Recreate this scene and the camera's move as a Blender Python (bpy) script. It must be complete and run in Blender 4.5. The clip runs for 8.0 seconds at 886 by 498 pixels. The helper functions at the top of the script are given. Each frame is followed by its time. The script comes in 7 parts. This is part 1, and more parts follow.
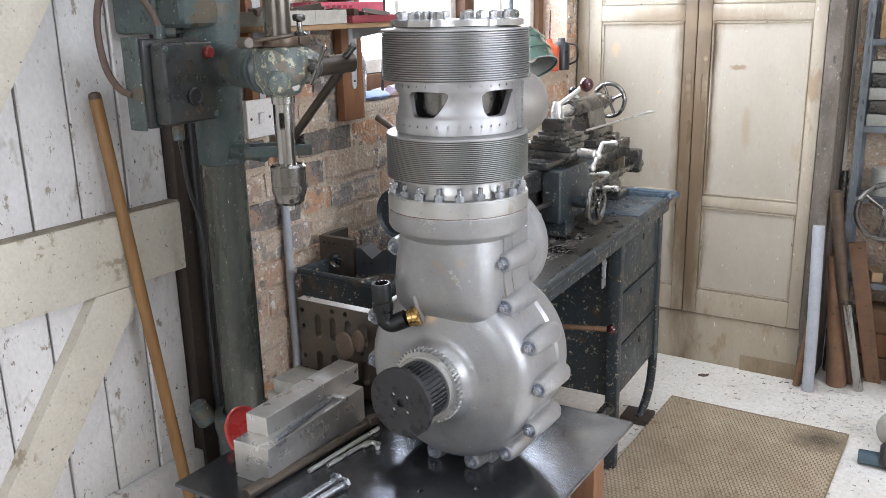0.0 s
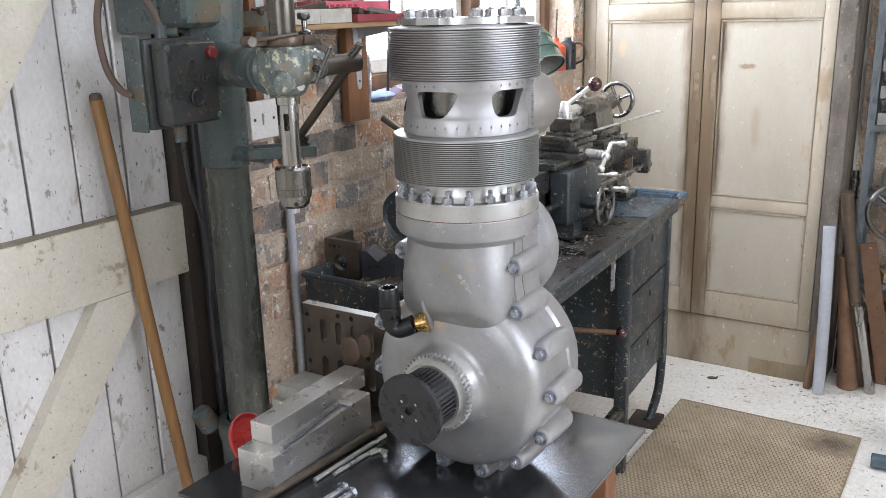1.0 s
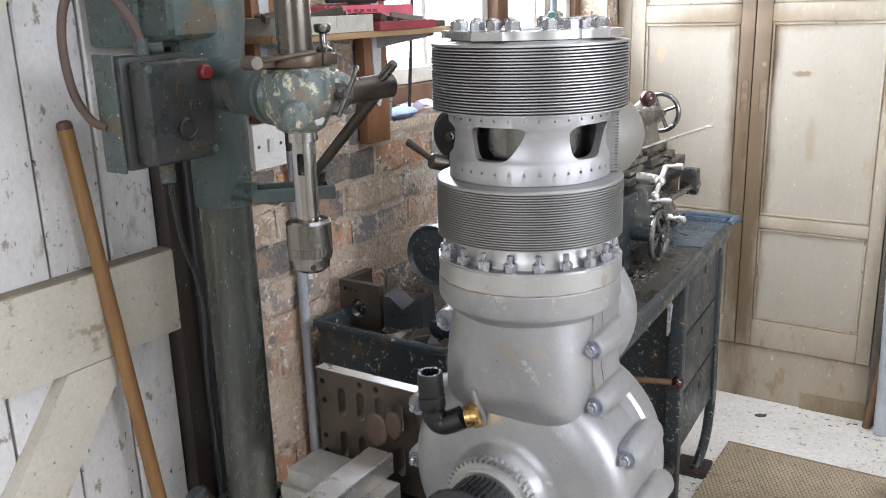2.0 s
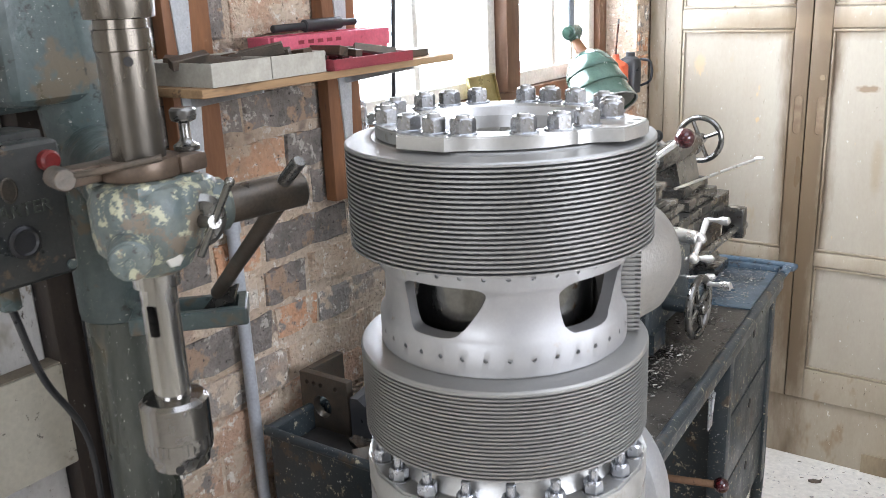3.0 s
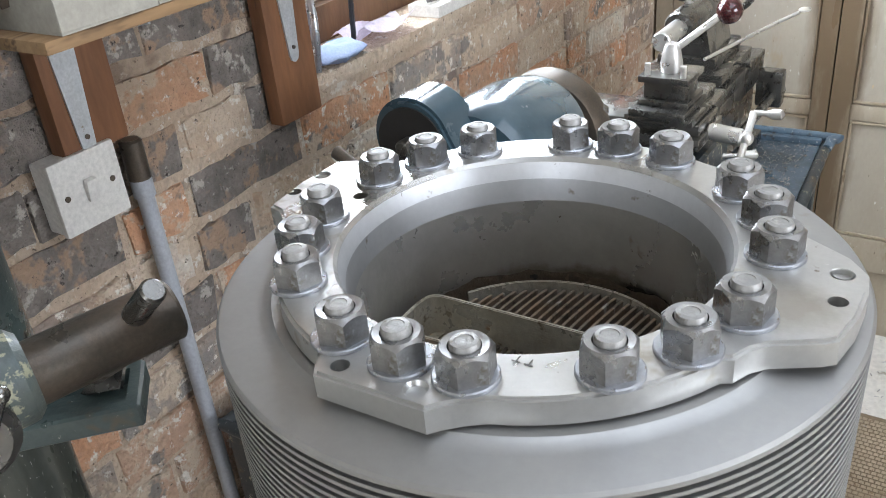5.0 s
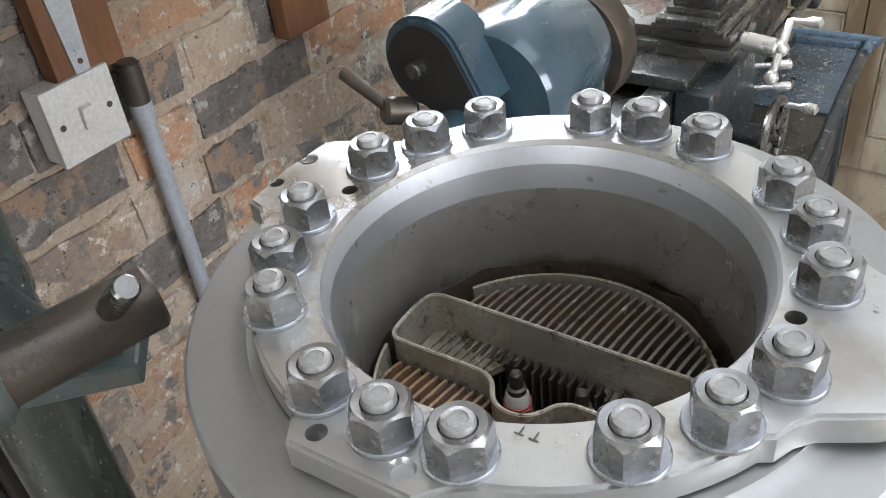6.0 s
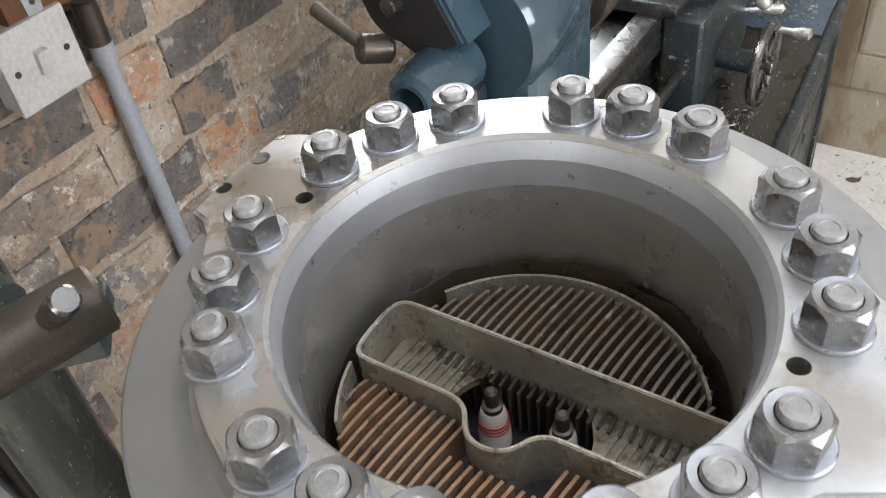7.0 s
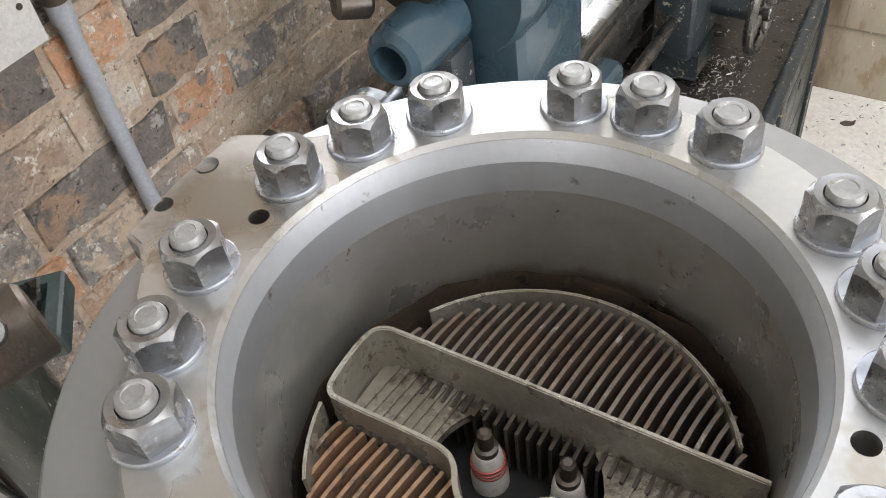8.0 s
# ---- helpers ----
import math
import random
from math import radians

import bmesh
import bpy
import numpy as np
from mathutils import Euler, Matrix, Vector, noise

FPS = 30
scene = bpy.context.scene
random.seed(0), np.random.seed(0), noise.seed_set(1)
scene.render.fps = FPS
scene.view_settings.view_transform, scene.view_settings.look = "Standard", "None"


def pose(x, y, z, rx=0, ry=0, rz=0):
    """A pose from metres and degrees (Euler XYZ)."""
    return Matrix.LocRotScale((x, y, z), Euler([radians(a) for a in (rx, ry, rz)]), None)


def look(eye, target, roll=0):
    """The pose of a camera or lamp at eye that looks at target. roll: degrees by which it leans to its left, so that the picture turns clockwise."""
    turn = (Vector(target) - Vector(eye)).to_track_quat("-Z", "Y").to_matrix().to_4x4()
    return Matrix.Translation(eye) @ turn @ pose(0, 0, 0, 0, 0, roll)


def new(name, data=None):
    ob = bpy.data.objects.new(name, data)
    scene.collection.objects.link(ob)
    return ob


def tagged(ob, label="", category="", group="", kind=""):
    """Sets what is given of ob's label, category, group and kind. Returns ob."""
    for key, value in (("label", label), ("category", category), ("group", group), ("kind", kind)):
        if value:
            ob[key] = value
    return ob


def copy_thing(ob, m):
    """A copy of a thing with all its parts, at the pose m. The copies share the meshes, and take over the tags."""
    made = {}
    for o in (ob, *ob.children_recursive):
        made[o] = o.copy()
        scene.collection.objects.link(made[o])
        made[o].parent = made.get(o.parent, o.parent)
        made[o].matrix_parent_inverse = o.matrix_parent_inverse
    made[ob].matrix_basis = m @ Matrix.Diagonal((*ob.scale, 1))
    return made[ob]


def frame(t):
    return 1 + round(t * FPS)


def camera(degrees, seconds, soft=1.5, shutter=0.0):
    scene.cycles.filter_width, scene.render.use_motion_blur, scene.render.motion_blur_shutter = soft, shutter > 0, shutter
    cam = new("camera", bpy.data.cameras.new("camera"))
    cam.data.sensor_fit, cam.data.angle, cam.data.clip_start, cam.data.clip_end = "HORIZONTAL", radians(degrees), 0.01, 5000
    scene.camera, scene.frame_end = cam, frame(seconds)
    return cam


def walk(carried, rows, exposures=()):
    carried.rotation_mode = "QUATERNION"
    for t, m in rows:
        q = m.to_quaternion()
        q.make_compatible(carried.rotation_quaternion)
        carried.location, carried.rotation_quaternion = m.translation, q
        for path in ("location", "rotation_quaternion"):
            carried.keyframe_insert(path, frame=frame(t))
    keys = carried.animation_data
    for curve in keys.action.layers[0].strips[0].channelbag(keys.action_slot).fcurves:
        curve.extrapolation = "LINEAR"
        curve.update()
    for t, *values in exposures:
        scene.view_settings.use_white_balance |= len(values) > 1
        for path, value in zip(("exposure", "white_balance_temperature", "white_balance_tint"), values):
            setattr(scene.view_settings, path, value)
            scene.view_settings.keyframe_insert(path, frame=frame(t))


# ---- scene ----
cam = camera(54.1, 8.0, soft=0.5, shutter=0.25)
PATH = [
    (0, (0.092, 0.058, 1.427), (-0.951, 1.676, 0.887), -1.3),
    (0.5, (0.093, 0.055, 1.43), (-0.952, 1.673, 0.892), -1.3),
    (1, (0.066, 0.083, 1.423), (-0.984, 1.697, 0.884), -1.5),
    (1.2, (0.034, 0.117, 1.409), (-1.024, 1.729, 0.878), -1.5),
    (2.3, (-0.226, 0.432, 1.456), (-1.277, 2.039, 0.906), -1.8),
    (2.5, (-0.254, 0.528, 1.469), (-1.324, 2.125, 0.914), -2.0),
    (3, (-0.31, 0.703, 1.500), (-1.422, 2.263, 0.928), -2.5),
    (3.5, (-0.396, 0.815, 1.518), (-1.496, 2.352, 0.862), -3.6),
    (4, (-0.471, 0.912, 1.535), (-1.498, 2.453, 0.778), -5.1),
    (4.2, (-0.485, 0.941, 1.542), (-1.502, 2.462, 0.734), -5.6),
    (5.3, (-0.53, 1.042, 1.566), (-1.539, 2.418, 0.522), -6.0),
    (5.5, (-0.536, 1.055, 1.569), (-1.54, 2.391, 0.47), -6.5),
    (6, (-0.544, 1.074, 1.575), (-1.538, 2.351, 0.398), -7.2),
    (6.5, (-0.539, 1.077, 1.574), (-1.526, 2.324, 0.36), -7.6),
    (7, (-0.562, 1.116, 1.582), (-1.477, 2.295, 0.25), -8.1),
    (7.5, (-0.586, 1.153, 1.578), (-1.437, 2.255, 0.139), -9.0),
    (8, (-0.588, 1.158, 1.568), (-1.442, 2.27, 0.142), -9.0),
]
walk(cam, [(t, look(eye, target, roll)) for t, eye, target, roll in PATH], [(0.0, 0.03, 6400, 13), (2.3, 0.08, 6400, 13), (3.5, 0.13, 6400, 12), (4.2, 0.04, 6400, 11), (5.4, -0.10, 6450, 10), (6.5, 0.0, 6600, 11), (7.2, 0.08, 6750, 12), (8.0, 0.2, 6850, 12)])

# ---- world and light ----
daylight = bpy.data.worlds.new("daylight")
scene.world = daylight
daylight.use_nodes = True
wn = daylight.node_tree.nodes
sky = wn.new("ShaderNodeTexSky")
sky.sky_type, sky.sun_disc = "NISHITA", False
sky.sun_elevation, sky.sun_rotation = radians(40), radians(-100)
daylight.node_tree.links.new(sky.outputs[0], wn["Background"].inputs[0])
wn["Background"].inputs[1].default_value = 0.12


def area(name, at, to, w, h, watts, tint):
    l = bpy.data.lights.new(name, "AREA")
    l.shape, l.size, l.size_y, l.energy, l.color = "RECTANGLE", w, h, watts, tint
    o = new(name, l)
    o.matrix_world = look(at, to)
    return o


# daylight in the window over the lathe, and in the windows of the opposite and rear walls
area("window_daylight", (-1.60, 2.6, 1.68), (0.0, 2.45, 1.1), 1.25, 0.85, 72, (0.79, 0.88, 1.0))
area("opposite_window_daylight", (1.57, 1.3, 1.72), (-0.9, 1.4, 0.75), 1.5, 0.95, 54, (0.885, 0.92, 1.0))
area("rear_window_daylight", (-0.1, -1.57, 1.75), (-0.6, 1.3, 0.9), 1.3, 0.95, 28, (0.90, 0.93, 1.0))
area("rooflight_daylight", (-0.15, 1.5, 2.47), (-0.15, 1.5, 0.0), 1.1, 1.5, 15, (0.86, 0.91, 1.0))

# ---- materials ----


def mat(name, c1, c2=None, rough=0.5, metal=0.0, scale=12.0, bump=0.15, grain=180.0, spots=None, rvar=0.15,
        stretch=(1, 1, 1), coat=0.0, rand=None, depth=0.002, world=False, gs=0.5):
    """Two mixed tones with grain, optional spots (colour, amount 0..1, scale), and relief."""
    m = bpy.data.materials.new(name)
    m.use_nodes = True
    nt = m.node_tree
    n, l = nt.nodes, nt.links.new
    p = n["Principled BSDF"]
    p.inputs["Metallic"].default_value = metal
    p.inputs["Coat Weight"].default_value = coat
    co = n.new("ShaderNodeTexCoord")
    mp = n.new("ShaderNodeMapping")
    mp.inputs["Scale"].default_value = stretch
    if world:
        l(n.new("ShaderNodeNewGeometry").outputs["Position"], mp.inputs["Vector"])
    else:
        l(co.outputs["Object"], mp.inputs["Vector"])

    def noise_tex(s, detail=5.0, r=0.6):
        t = n.new("ShaderNodeTexNoise")
        t.inputs["Scale"].default_value, t.inputs["Detail"].default_value, t.inputs["Roughness"].default_value = s, detail, r
        l(mp.outputs[0], t.inputs["Vector"])
        return t

    def ramp(src, a, b):
        r = n.new("ShaderNodeMapRange")
        r.inputs[1].default_value, r.inputs[2].default_value = a, b
        l(src, r.inputs[0])
        return r.outputs[0]

    def mix(fac, a, b):
        x = n.new("ShaderNodeMix")
        x.data_type = "RGBA"
        l(fac, x.inputs[0])
        for v, k in ((a, 6), (b, 7)):
            if isinstance(v, tuple):
                x.inputs[k].default_value = (*v, 1)
            else:
                l(v, x.inputs[k])
        return x.outputs[2]

    c2 = c2 or tuple(v * 0.8 for v in c1)
    big, fine = noise_tex(scale), noise_tex(grain, 3.0)
    col = mix(ramp(big.outputs[0], 0.35, 0.65), c1, c2)
    if rand:
        oi = n.new("ShaderNodeObjectInfo")
        cr = n.new("ShaderNodeValToRGB")
        cr.color_ramp.interpolation = "CONSTANT"
        els = cr.color_ramp.elements
        for i, (pos, c) in enumerate(rand):
            e = els[i] if i < 2 else els.new(pos)
            e.position, e.color = pos, (*c, 1)
        l(oi.outputs["Random"], cr.inputs[0])
        col = mix(ramp(big.outputs[0], 0.42, 0.75), cr.outputs[0], col)
    dark = n.new("ShaderNodeMix")
    dark.data_type, dark.blend_type = "RGBA", "MULTIPLY"
    dark.inputs[0].default_value = gs
    gr = n.new("ShaderNodeMapRange")
    gr.inputs[1].default_value, gr.inputs[2].default_value, gr.inputs[3].default_value, gr.inputs[4].default_value = 0.3, 0.7, 0.7, 1.15
    l(fine.outputs[0], gr.inputs[0])
    l(col, dark.inputs[6])
    l(gr.outputs[0], dark.inputs[7])
    col = dark.outputs[2]
    for sp in (spots or []):
        t = noise_tex(sp[2], 4.0, 0.7)
        col = mix(ramp(t.outputs[0], 1 - sp[1] - 0.03, 1 - sp[1] + 0.03), col, sp[0])
    l(col, p.inputs["Base Color"])
    rr = n.new("ShaderNodeMapRange")
    rr.inputs[1].default_value, rr.inputs[2].default_value = 0.3, 0.7
    rr.inputs[3].default_value, rr.inputs[4].default_value = max(0.03, rough - rvar), min(1.0, rough + rvar)
    l(big.outputs[0], rr.inputs[0])
    l(rr.outputs[0], p.inputs["Roughness"])
    if bump:
        b = n.new("ShaderNodeBump")
        b.inputs["Strength"].default_value, b.inputs["Distance"].default_value = bump, depth
        l(fine.outputs[0], b.inputs["Height"])
        l(b.outputs[0], p.inputs["Normal"])
    return m


def stain(m, colour, at, size, amount=0.85, ragged=30.0, lo=0.75, hi=1.7, stretch=(1, 1, 1)):
    """A ragged stain, or painted shade, of its own colour about one place."""
    nt = m.node_tree
    n, l = nt.nodes, nt.links.new
    geo, mp, mp2, ln, nz, ad, rm, mx = [n.new("ShaderNode" + k) for k in ("NewGeometry", "Mapping", "Mapping", "VectorMath", "TexNoise", "Math", "MapRange", "Mix")]
    inv = [1 / s if s else 0.0 for s in size]
    mp.inputs["Scale"].default_value = inv
    mp.inputs["Location"].default_value = [-a * i for a, i in zip(at, inv)]
    mp2.inputs["Scale"].default_value = stretch
    ln.operation, ad.operation, mx.data_type = "LENGTH", "ADD", "RGBA"
    nz.inputs["Scale"].default_value, nz.inputs["Detail"].default_value, nz.inputs["Roughness"].default_value = ragged, 5.0, 0.65
    rm.inputs[1].default_value, rm.inputs[2].default_value, rm.inputs[3].default_value, rm.inputs[4].default_value = lo, hi, amount, 0.0
    mx.inputs[7].default_value = (*colour, 1)
    l(geo.outputs["Position"], mp.inputs["Vector"])
    l(geo.outputs["Position"], mp2.inputs["Vector"])
    l(mp.outputs[0], ln.inputs[0])
    l(mp2.outputs[0], nz.inputs["Vector"])
    l(ln.outputs["Value"], ad.inputs[0])
    l(nz.outputs[0], ad.inputs[1])
    l(ad.outputs[0], rm.inputs[0])
    l(rm.outputs[0], mx.inputs[0])
    base = n["Principled BSDF"].inputs["Base Color"]
    l(base.links[0].from_socket, mx.inputs[6])
    l(mx.outputs[2], base)
    return m


def glow(name, c, s):
    m = bpy.data.materials.new(name)
    m.use_nodes = True
    p = m.node_tree.nodes["Principled BSDF"]
    p.inputs["Base Color"].default_value = (*c, 1)
    p.inputs["Emission Color"].default_value = (*c, 1)
    p.inputs["Emission Strength"].default_value = s
    return m


def glass(name):
    m = bpy.data.materials.new(name)
    m.use_nodes = True
    p = m.node_tree.nodes["Principled BSDF"]
    p.inputs["Transmission Weight"].default_value = 1.0
    p.inputs["Roughness"].default_value = 0.02
    p.inputs["IOR"].default_value = 1.45
    return m


STAIN = (0.13, 0.10, 0.07)
M_CAST = mat("cast_aluminium", (0.405, 0.405, 0.40), (0.315, 0.32, 0.325), 0.42, 0.62, 9, 0.11, 330,
             [((0.37, 0.34, 0.285), 0.37, 18), ((0.50, 0.50, 0.49), 0.33, 30), ((0.15, 0.13, 0.10), 0.30, 120)], gs=0.25)
M_SATIN = mat("satin_aluminium", (0.47, 0.47, 0.47), (0.39, 0.39, 0.395), 0.43, 0.75, 9, 0.03, 420, [((0.36, 0.33, 0.28), 0.30, 30)], gs=0.1)
# same casting as M_CAST, darkened in colour against the window light on it
M_POD = mat("shade_darkened_cast_pod", (0.25, 0.235, 0.21), (0.20, 0.188, 0.17), 0.5, 0.4, 9, 0.2, 300, [((0.2, 0.17, 0.13), 0.31, 50)], gs=0.15)
M_LINER = mat("oily_liner_steel", (0.26, 0.26, 0.25), (0.16, 0.155, 0.145), 0.22, 1.0, 14, 0.03, 300, [((0.14, 0.09, 0.05), 0.36, 30)])
M_NUT = mat("grimy_zinc_nut", (0.41, 0.415, 0.425), (0.25, 0.245, 0.235), 0.33, 0.95, 90, 0.05, 500, [((0.21, 0.18, 0.145), 0.355, 80), ((0.50, 0.51, 0.53), 0.36, 70), ((0.07, 0.06, 0.05), 0.295, 150)], gs=0.3)
M_STUD = mat("grey_stud_end", (0.36, 0.355, 0.34), (0.27, 0.265, 0.25), 0.58, 0.75, 120, 0.15, 500, [((0.18, 0.15, 0.12), 0.36, 160)])
M_ALU = mat("machined_aluminium", (0.58, 0.58, 0.565), (0.47, 0.47, 0.455), 0.37, 0.85, 11, 0.03, 420, [((0.40, 0.37, 0.315), 0.345, 28), ((0.20, 0.17, 0.13), 0.295, 90), ((0.72, 0.72, 0.71), 0.29, 120)], gs=0.15)
M_FIN = mat("fin_aluminium", (0.38, 0.38, 0.37), (0.34, 0.34, 0.33), 0.45, 0.85, 5, 0.03, 300, [((0.32, 0.31, 0.285), 0.26, 30)], rvar=0.05, gs=0.1)
M_SEAT = mat("turned_seat_aluminium", (0.64, 0.65, 0.66), (0.56, 0.57, 0.575), 0.42, 0.7, 14, 0.04, 300, [((0.30, 0.28, 0.24), 0.29, 60), ((0.12, 0.10, 0.08), 0.27, 160)], gs=0.15)
M_BAND = mat("turned_band_aluminium", (0.44, 0.445, 0.45), (0.38, 0.385, 0.385), 0.40, 0.75, 16, 0.03, 300, [((0.22, 0.195, 0.155), 0.30, 50)], gs=0.12)
M_BORE = mat("oily_bore_aluminium", (0.49, 0.485, 0.465), (0.40, 0.39, 0.36), 0.32, 0.68, 25, 0.06, 300, [((0.27, 0.225, 0.165), 0.31, 30), ((0.10, 0.075, 0.05), 0.275, 130)], gs=0.15)
stain(M_BORE, (0.13, 0.09, 0.055), (-0.657, 1.335, 1.338), (0.085, 0.05, 0.020), 0.9, 70, 1.15, 1.45)
stain(M_BORE, (0.21, 0.185, 0.145), (-0.657, 1.27, 1.325), (0, 0, 0.030), 0.65, 22, 1.1, 2.0)
stain(M_ALU, (0.24, 0.21, 0.165), (-0.752, 1.272, 1.406), (0.030, 0.024, 0.02), 0.85, 70, 0.9, 1.5)
stain(M_ALU, (0.30, 0.27, 0.22), (-0.565, 1.262, 1.406), (0.026, 0.020, 0.02), 0.7, 70, 0.85, 1.4)
stain(M_BORE, (0.05, 0.04, 0.032), (-0.630, 1.335, 1.345), (0.032, 0.05, 0.007), 0.85, 120, 1.3, 1.5)
M_SOOT = mat("sooty_fins", (0.20, 0.178, 0.148), (0.22, 0.15, 0.10), 0.42, 0.45, 40, 0.2, 500, [((0.10, 0.08, 0.06), 0.38, 60), ((0.45, 0.42, 0.37), 0.36, 110)], world=True)
M_CARBON = mat("burnt_carbon", (0.055, 0.043, 0.032), (0.11, 0.078, 0.05), 0.55, 0.2, 50, 0.4, 400, [((0.20, 0.14, 0.09), 0.37, 60), ((0.02, 0.017, 0.014), 0.40, 90)], world=True)
M_RUSTGILL = mat("rusty_fins", (0.40, 0.27, 0.18), (0.42, 0.23, 0.12), 0.5, 0.35, 40, 0.2, 500, [((0.16, 0.12, 0.09), 0.37, 60), ((0.50, 0.45, 0.38), 0.35, 110)], world=True)
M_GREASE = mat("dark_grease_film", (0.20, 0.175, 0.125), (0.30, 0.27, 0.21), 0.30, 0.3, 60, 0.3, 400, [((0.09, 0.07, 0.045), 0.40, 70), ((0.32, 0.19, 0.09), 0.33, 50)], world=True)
M_DUCT = mat("greasy_duct_metal", (0.50, 0.475, 0.405), (0.36, 0.32, 0.245), 0.32, 0.5, 45, 0.3, 400, [((0.14, 0.11, 0.07), 0.37, 70), ((0.30, 0.15, 0.06), 0.31, 50)], world=True)
M_ZINC = mat("zinc_steel", (0.52, 0.54, 0.58), (0.37, 0.385, 0.41), 0.33, 0.9, 90, 0.06, 500, [((0.22, 0.18, 0.14), 0.33, 130)], gs=0.25)
M_STEEL = mat("bright_steel", (0.76, 0.75, 0.73), (0.66, 0.65, 0.62), 0.34, 0.85, 30, 0.05, 500, [((0.25, 0.20, 0.15), 0.28, 90)], gs=0.15)
M_GREYST = mat("grey_machine_steel", (0.22, 0.215, 0.20), (0.15, 0.145, 0.135), 0.26, 0.9, 18, 0.05, 400, [((0.07, 0.06, 0.05), 0.33, 30)], gs=0.15)
M_CHUCK = mat("dark_chuck_steel", (0.30, 0.29, 0.275), (0.22, 0.21, 0.195), 0.20, 1.0, 30, 0.02, 400, [((0.10, 0.08, 0.06), 0.29, 60)], gs=0.1)
M_SPIN = mat("polished_spindle_steel", (0.50, 0.49, 0.47), (0.36, 0.35, 0.33), 0.20, 1.0, 30, 0.05, 400, [((0.12, 0.10, 0.08), 0.33, 45)], stretch=(1, 1, 0.2), gs=0.15)
M_DARKST = mat("dark_oily_steel", (0.085, 0.075, 0.062), (0.13, 0.10, 0.075), 0.42, 0.6, 30, 0.15, 400, [((0.35, 0.33, 0.30), 0.22, 220)])
M_ANOD = mat("black_anodised", (0.045, 0.046, 0.05), (0.065, 0.065, 0.068), 0.33, 0.6, 30, 0.03, 400, gs=0.15)
M_BLACKF = mat("black_fitting", (0.010, 0.011, 0.011), (0.017, 0.018, 0.018), 0.33, 0.2, 30, 0.02, 300)
M_BRASS = mat("brass", (0.52, 0.33, 0.12), (0.42, 0.27, 0.10), 0.28, 0.9, 40, 0.05, 300)
M_RUST = mat("rusty_steel", (0.17, 0.095, 0.055), (0.25, 0.14, 0.08), 0.75, 0.2, 25, 0.3, 300, [((0.08, 0.05, 0.035), 0.35, 60)])
M_GREEN = mat("blue_green_machine_paint", (0.076, 0.104, 0.099), (0.050, 0.068, 0.066), 0.36, 0.0, 14, 0.3, 160,
              [((0.095, 0.078, 0.052), 0.41, 12), ((0.02, 0.02, 0.018), 0.36, 30), ((0.55, 0.55, 0.50), 0.325, 150)], coat=0.15)
M_COLUMN = mat("oily_column_paint", (0.098, 0.104, 0.085), (0.058, 0.066, 0.058), 0.28, 0.2, 8, 0.15, 200,
               [((0.13, 0.105, 0.065), 0.40, 6), ((0.65, 0.65, 0.61), 0.33, 300)], stretch=(1, 1, 0.35), coat=0.2)
M_CHIP = mat("chipped_cream_green_paint", (0.08, 0.108, 0.108), (0.125, 0.14, 0.122), 0.45, 0.0, 30, 0.4, 160,
             [((0.37, 0.365, 0.25), 0.44, 85), ((0.16, 0.13, 0.095), 0.42, 38), ((0.05, 0.045, 0.04), 0.35, 90)])
M_QUILL = mat("worn_quill_steel", (0.15, 0.132, 0.108), (0.085, 0.076, 0.063), 0.27, 0.8, 18, 0.06, 300, [((0.10, 0.08, 0.06), 0.33, 40)], stretch=(1, 1, 0.3), gs=0.2)
M_BROWNST = mat("oil_browned_steel", (0.14, 0.10, 0.07), (0.10, 0.072, 0.052), 0.42, 0.5, 22, 0.15, 300, [((0.06, 0.05, 0.04), 0.35, 50)])
M_GALV = mat("galvanised_bracket", (0.56, 0.58, 0.60), (0.47, 0.49, 0.51), 0.45, 0.4, 40, 0.05, 300, [((0.30, 0.26, 0.21), 0.31, 60)])
M_INK = mat("blue_marking_ink", (0.13, 0.15, 0.22), (0.32, 0.33, 0.36), 0.45, 0.4, 120, 0.05, 400)
M_BOX = mat("dark_starter_paint", (0.030, 0.034, 0.034), (0.05, 0.05, 0.046), 0.36, 0.1, 20, 0.3, 160, [((0.12, 0.09, 0.06), 0.36, 30), ((0.5, 0.5, 0.46), 0.30, 240)], gs=0.3)
M_BLUE = mat("blue_lathe_paint", (0.052, 0.092, 0.116), (0.036, 0.066, 0.086), 0.22, 0.05, 12, 0.06, 150, [((0.05, 0.06, 0.06), 0.3, 30)], coat=0.6, gs=0.2)
M_NAVY = mat("dark_blue_bench_paint", (0.018, 0.026, 0.031), (0.030, 0.039, 0.043), 0.42, 0.0, 14, 0.25, 150,
             [((0.065, 0.05, 0.035), 0.39, 18), ((0.40, 0.36, 0.25), 0.365, 60), ((0.5, 0.5, 0.47), 0.33, 170)], coat=0.1)
M_TRAY = mat("blue_drip_tray_paint", (0.10, 0.16, 0.22), (0.06, 0.085, 0.11), 0.35, 0.0, 12, 0.2, 150, [((0.5, 0.5, 0.47), 0.34, 120), ((0.05, 0.045, 0.04), 0.38, 18)])
M_BENCHTOP = mat("oily_black_bench_top", (0.028, 0.027, 0.025), (0.055, 0.048, 0.04), 0.30, 0.3, 10, 0.3, 220, [((0.45, 0.44, 0.42), 0.35, 130)])
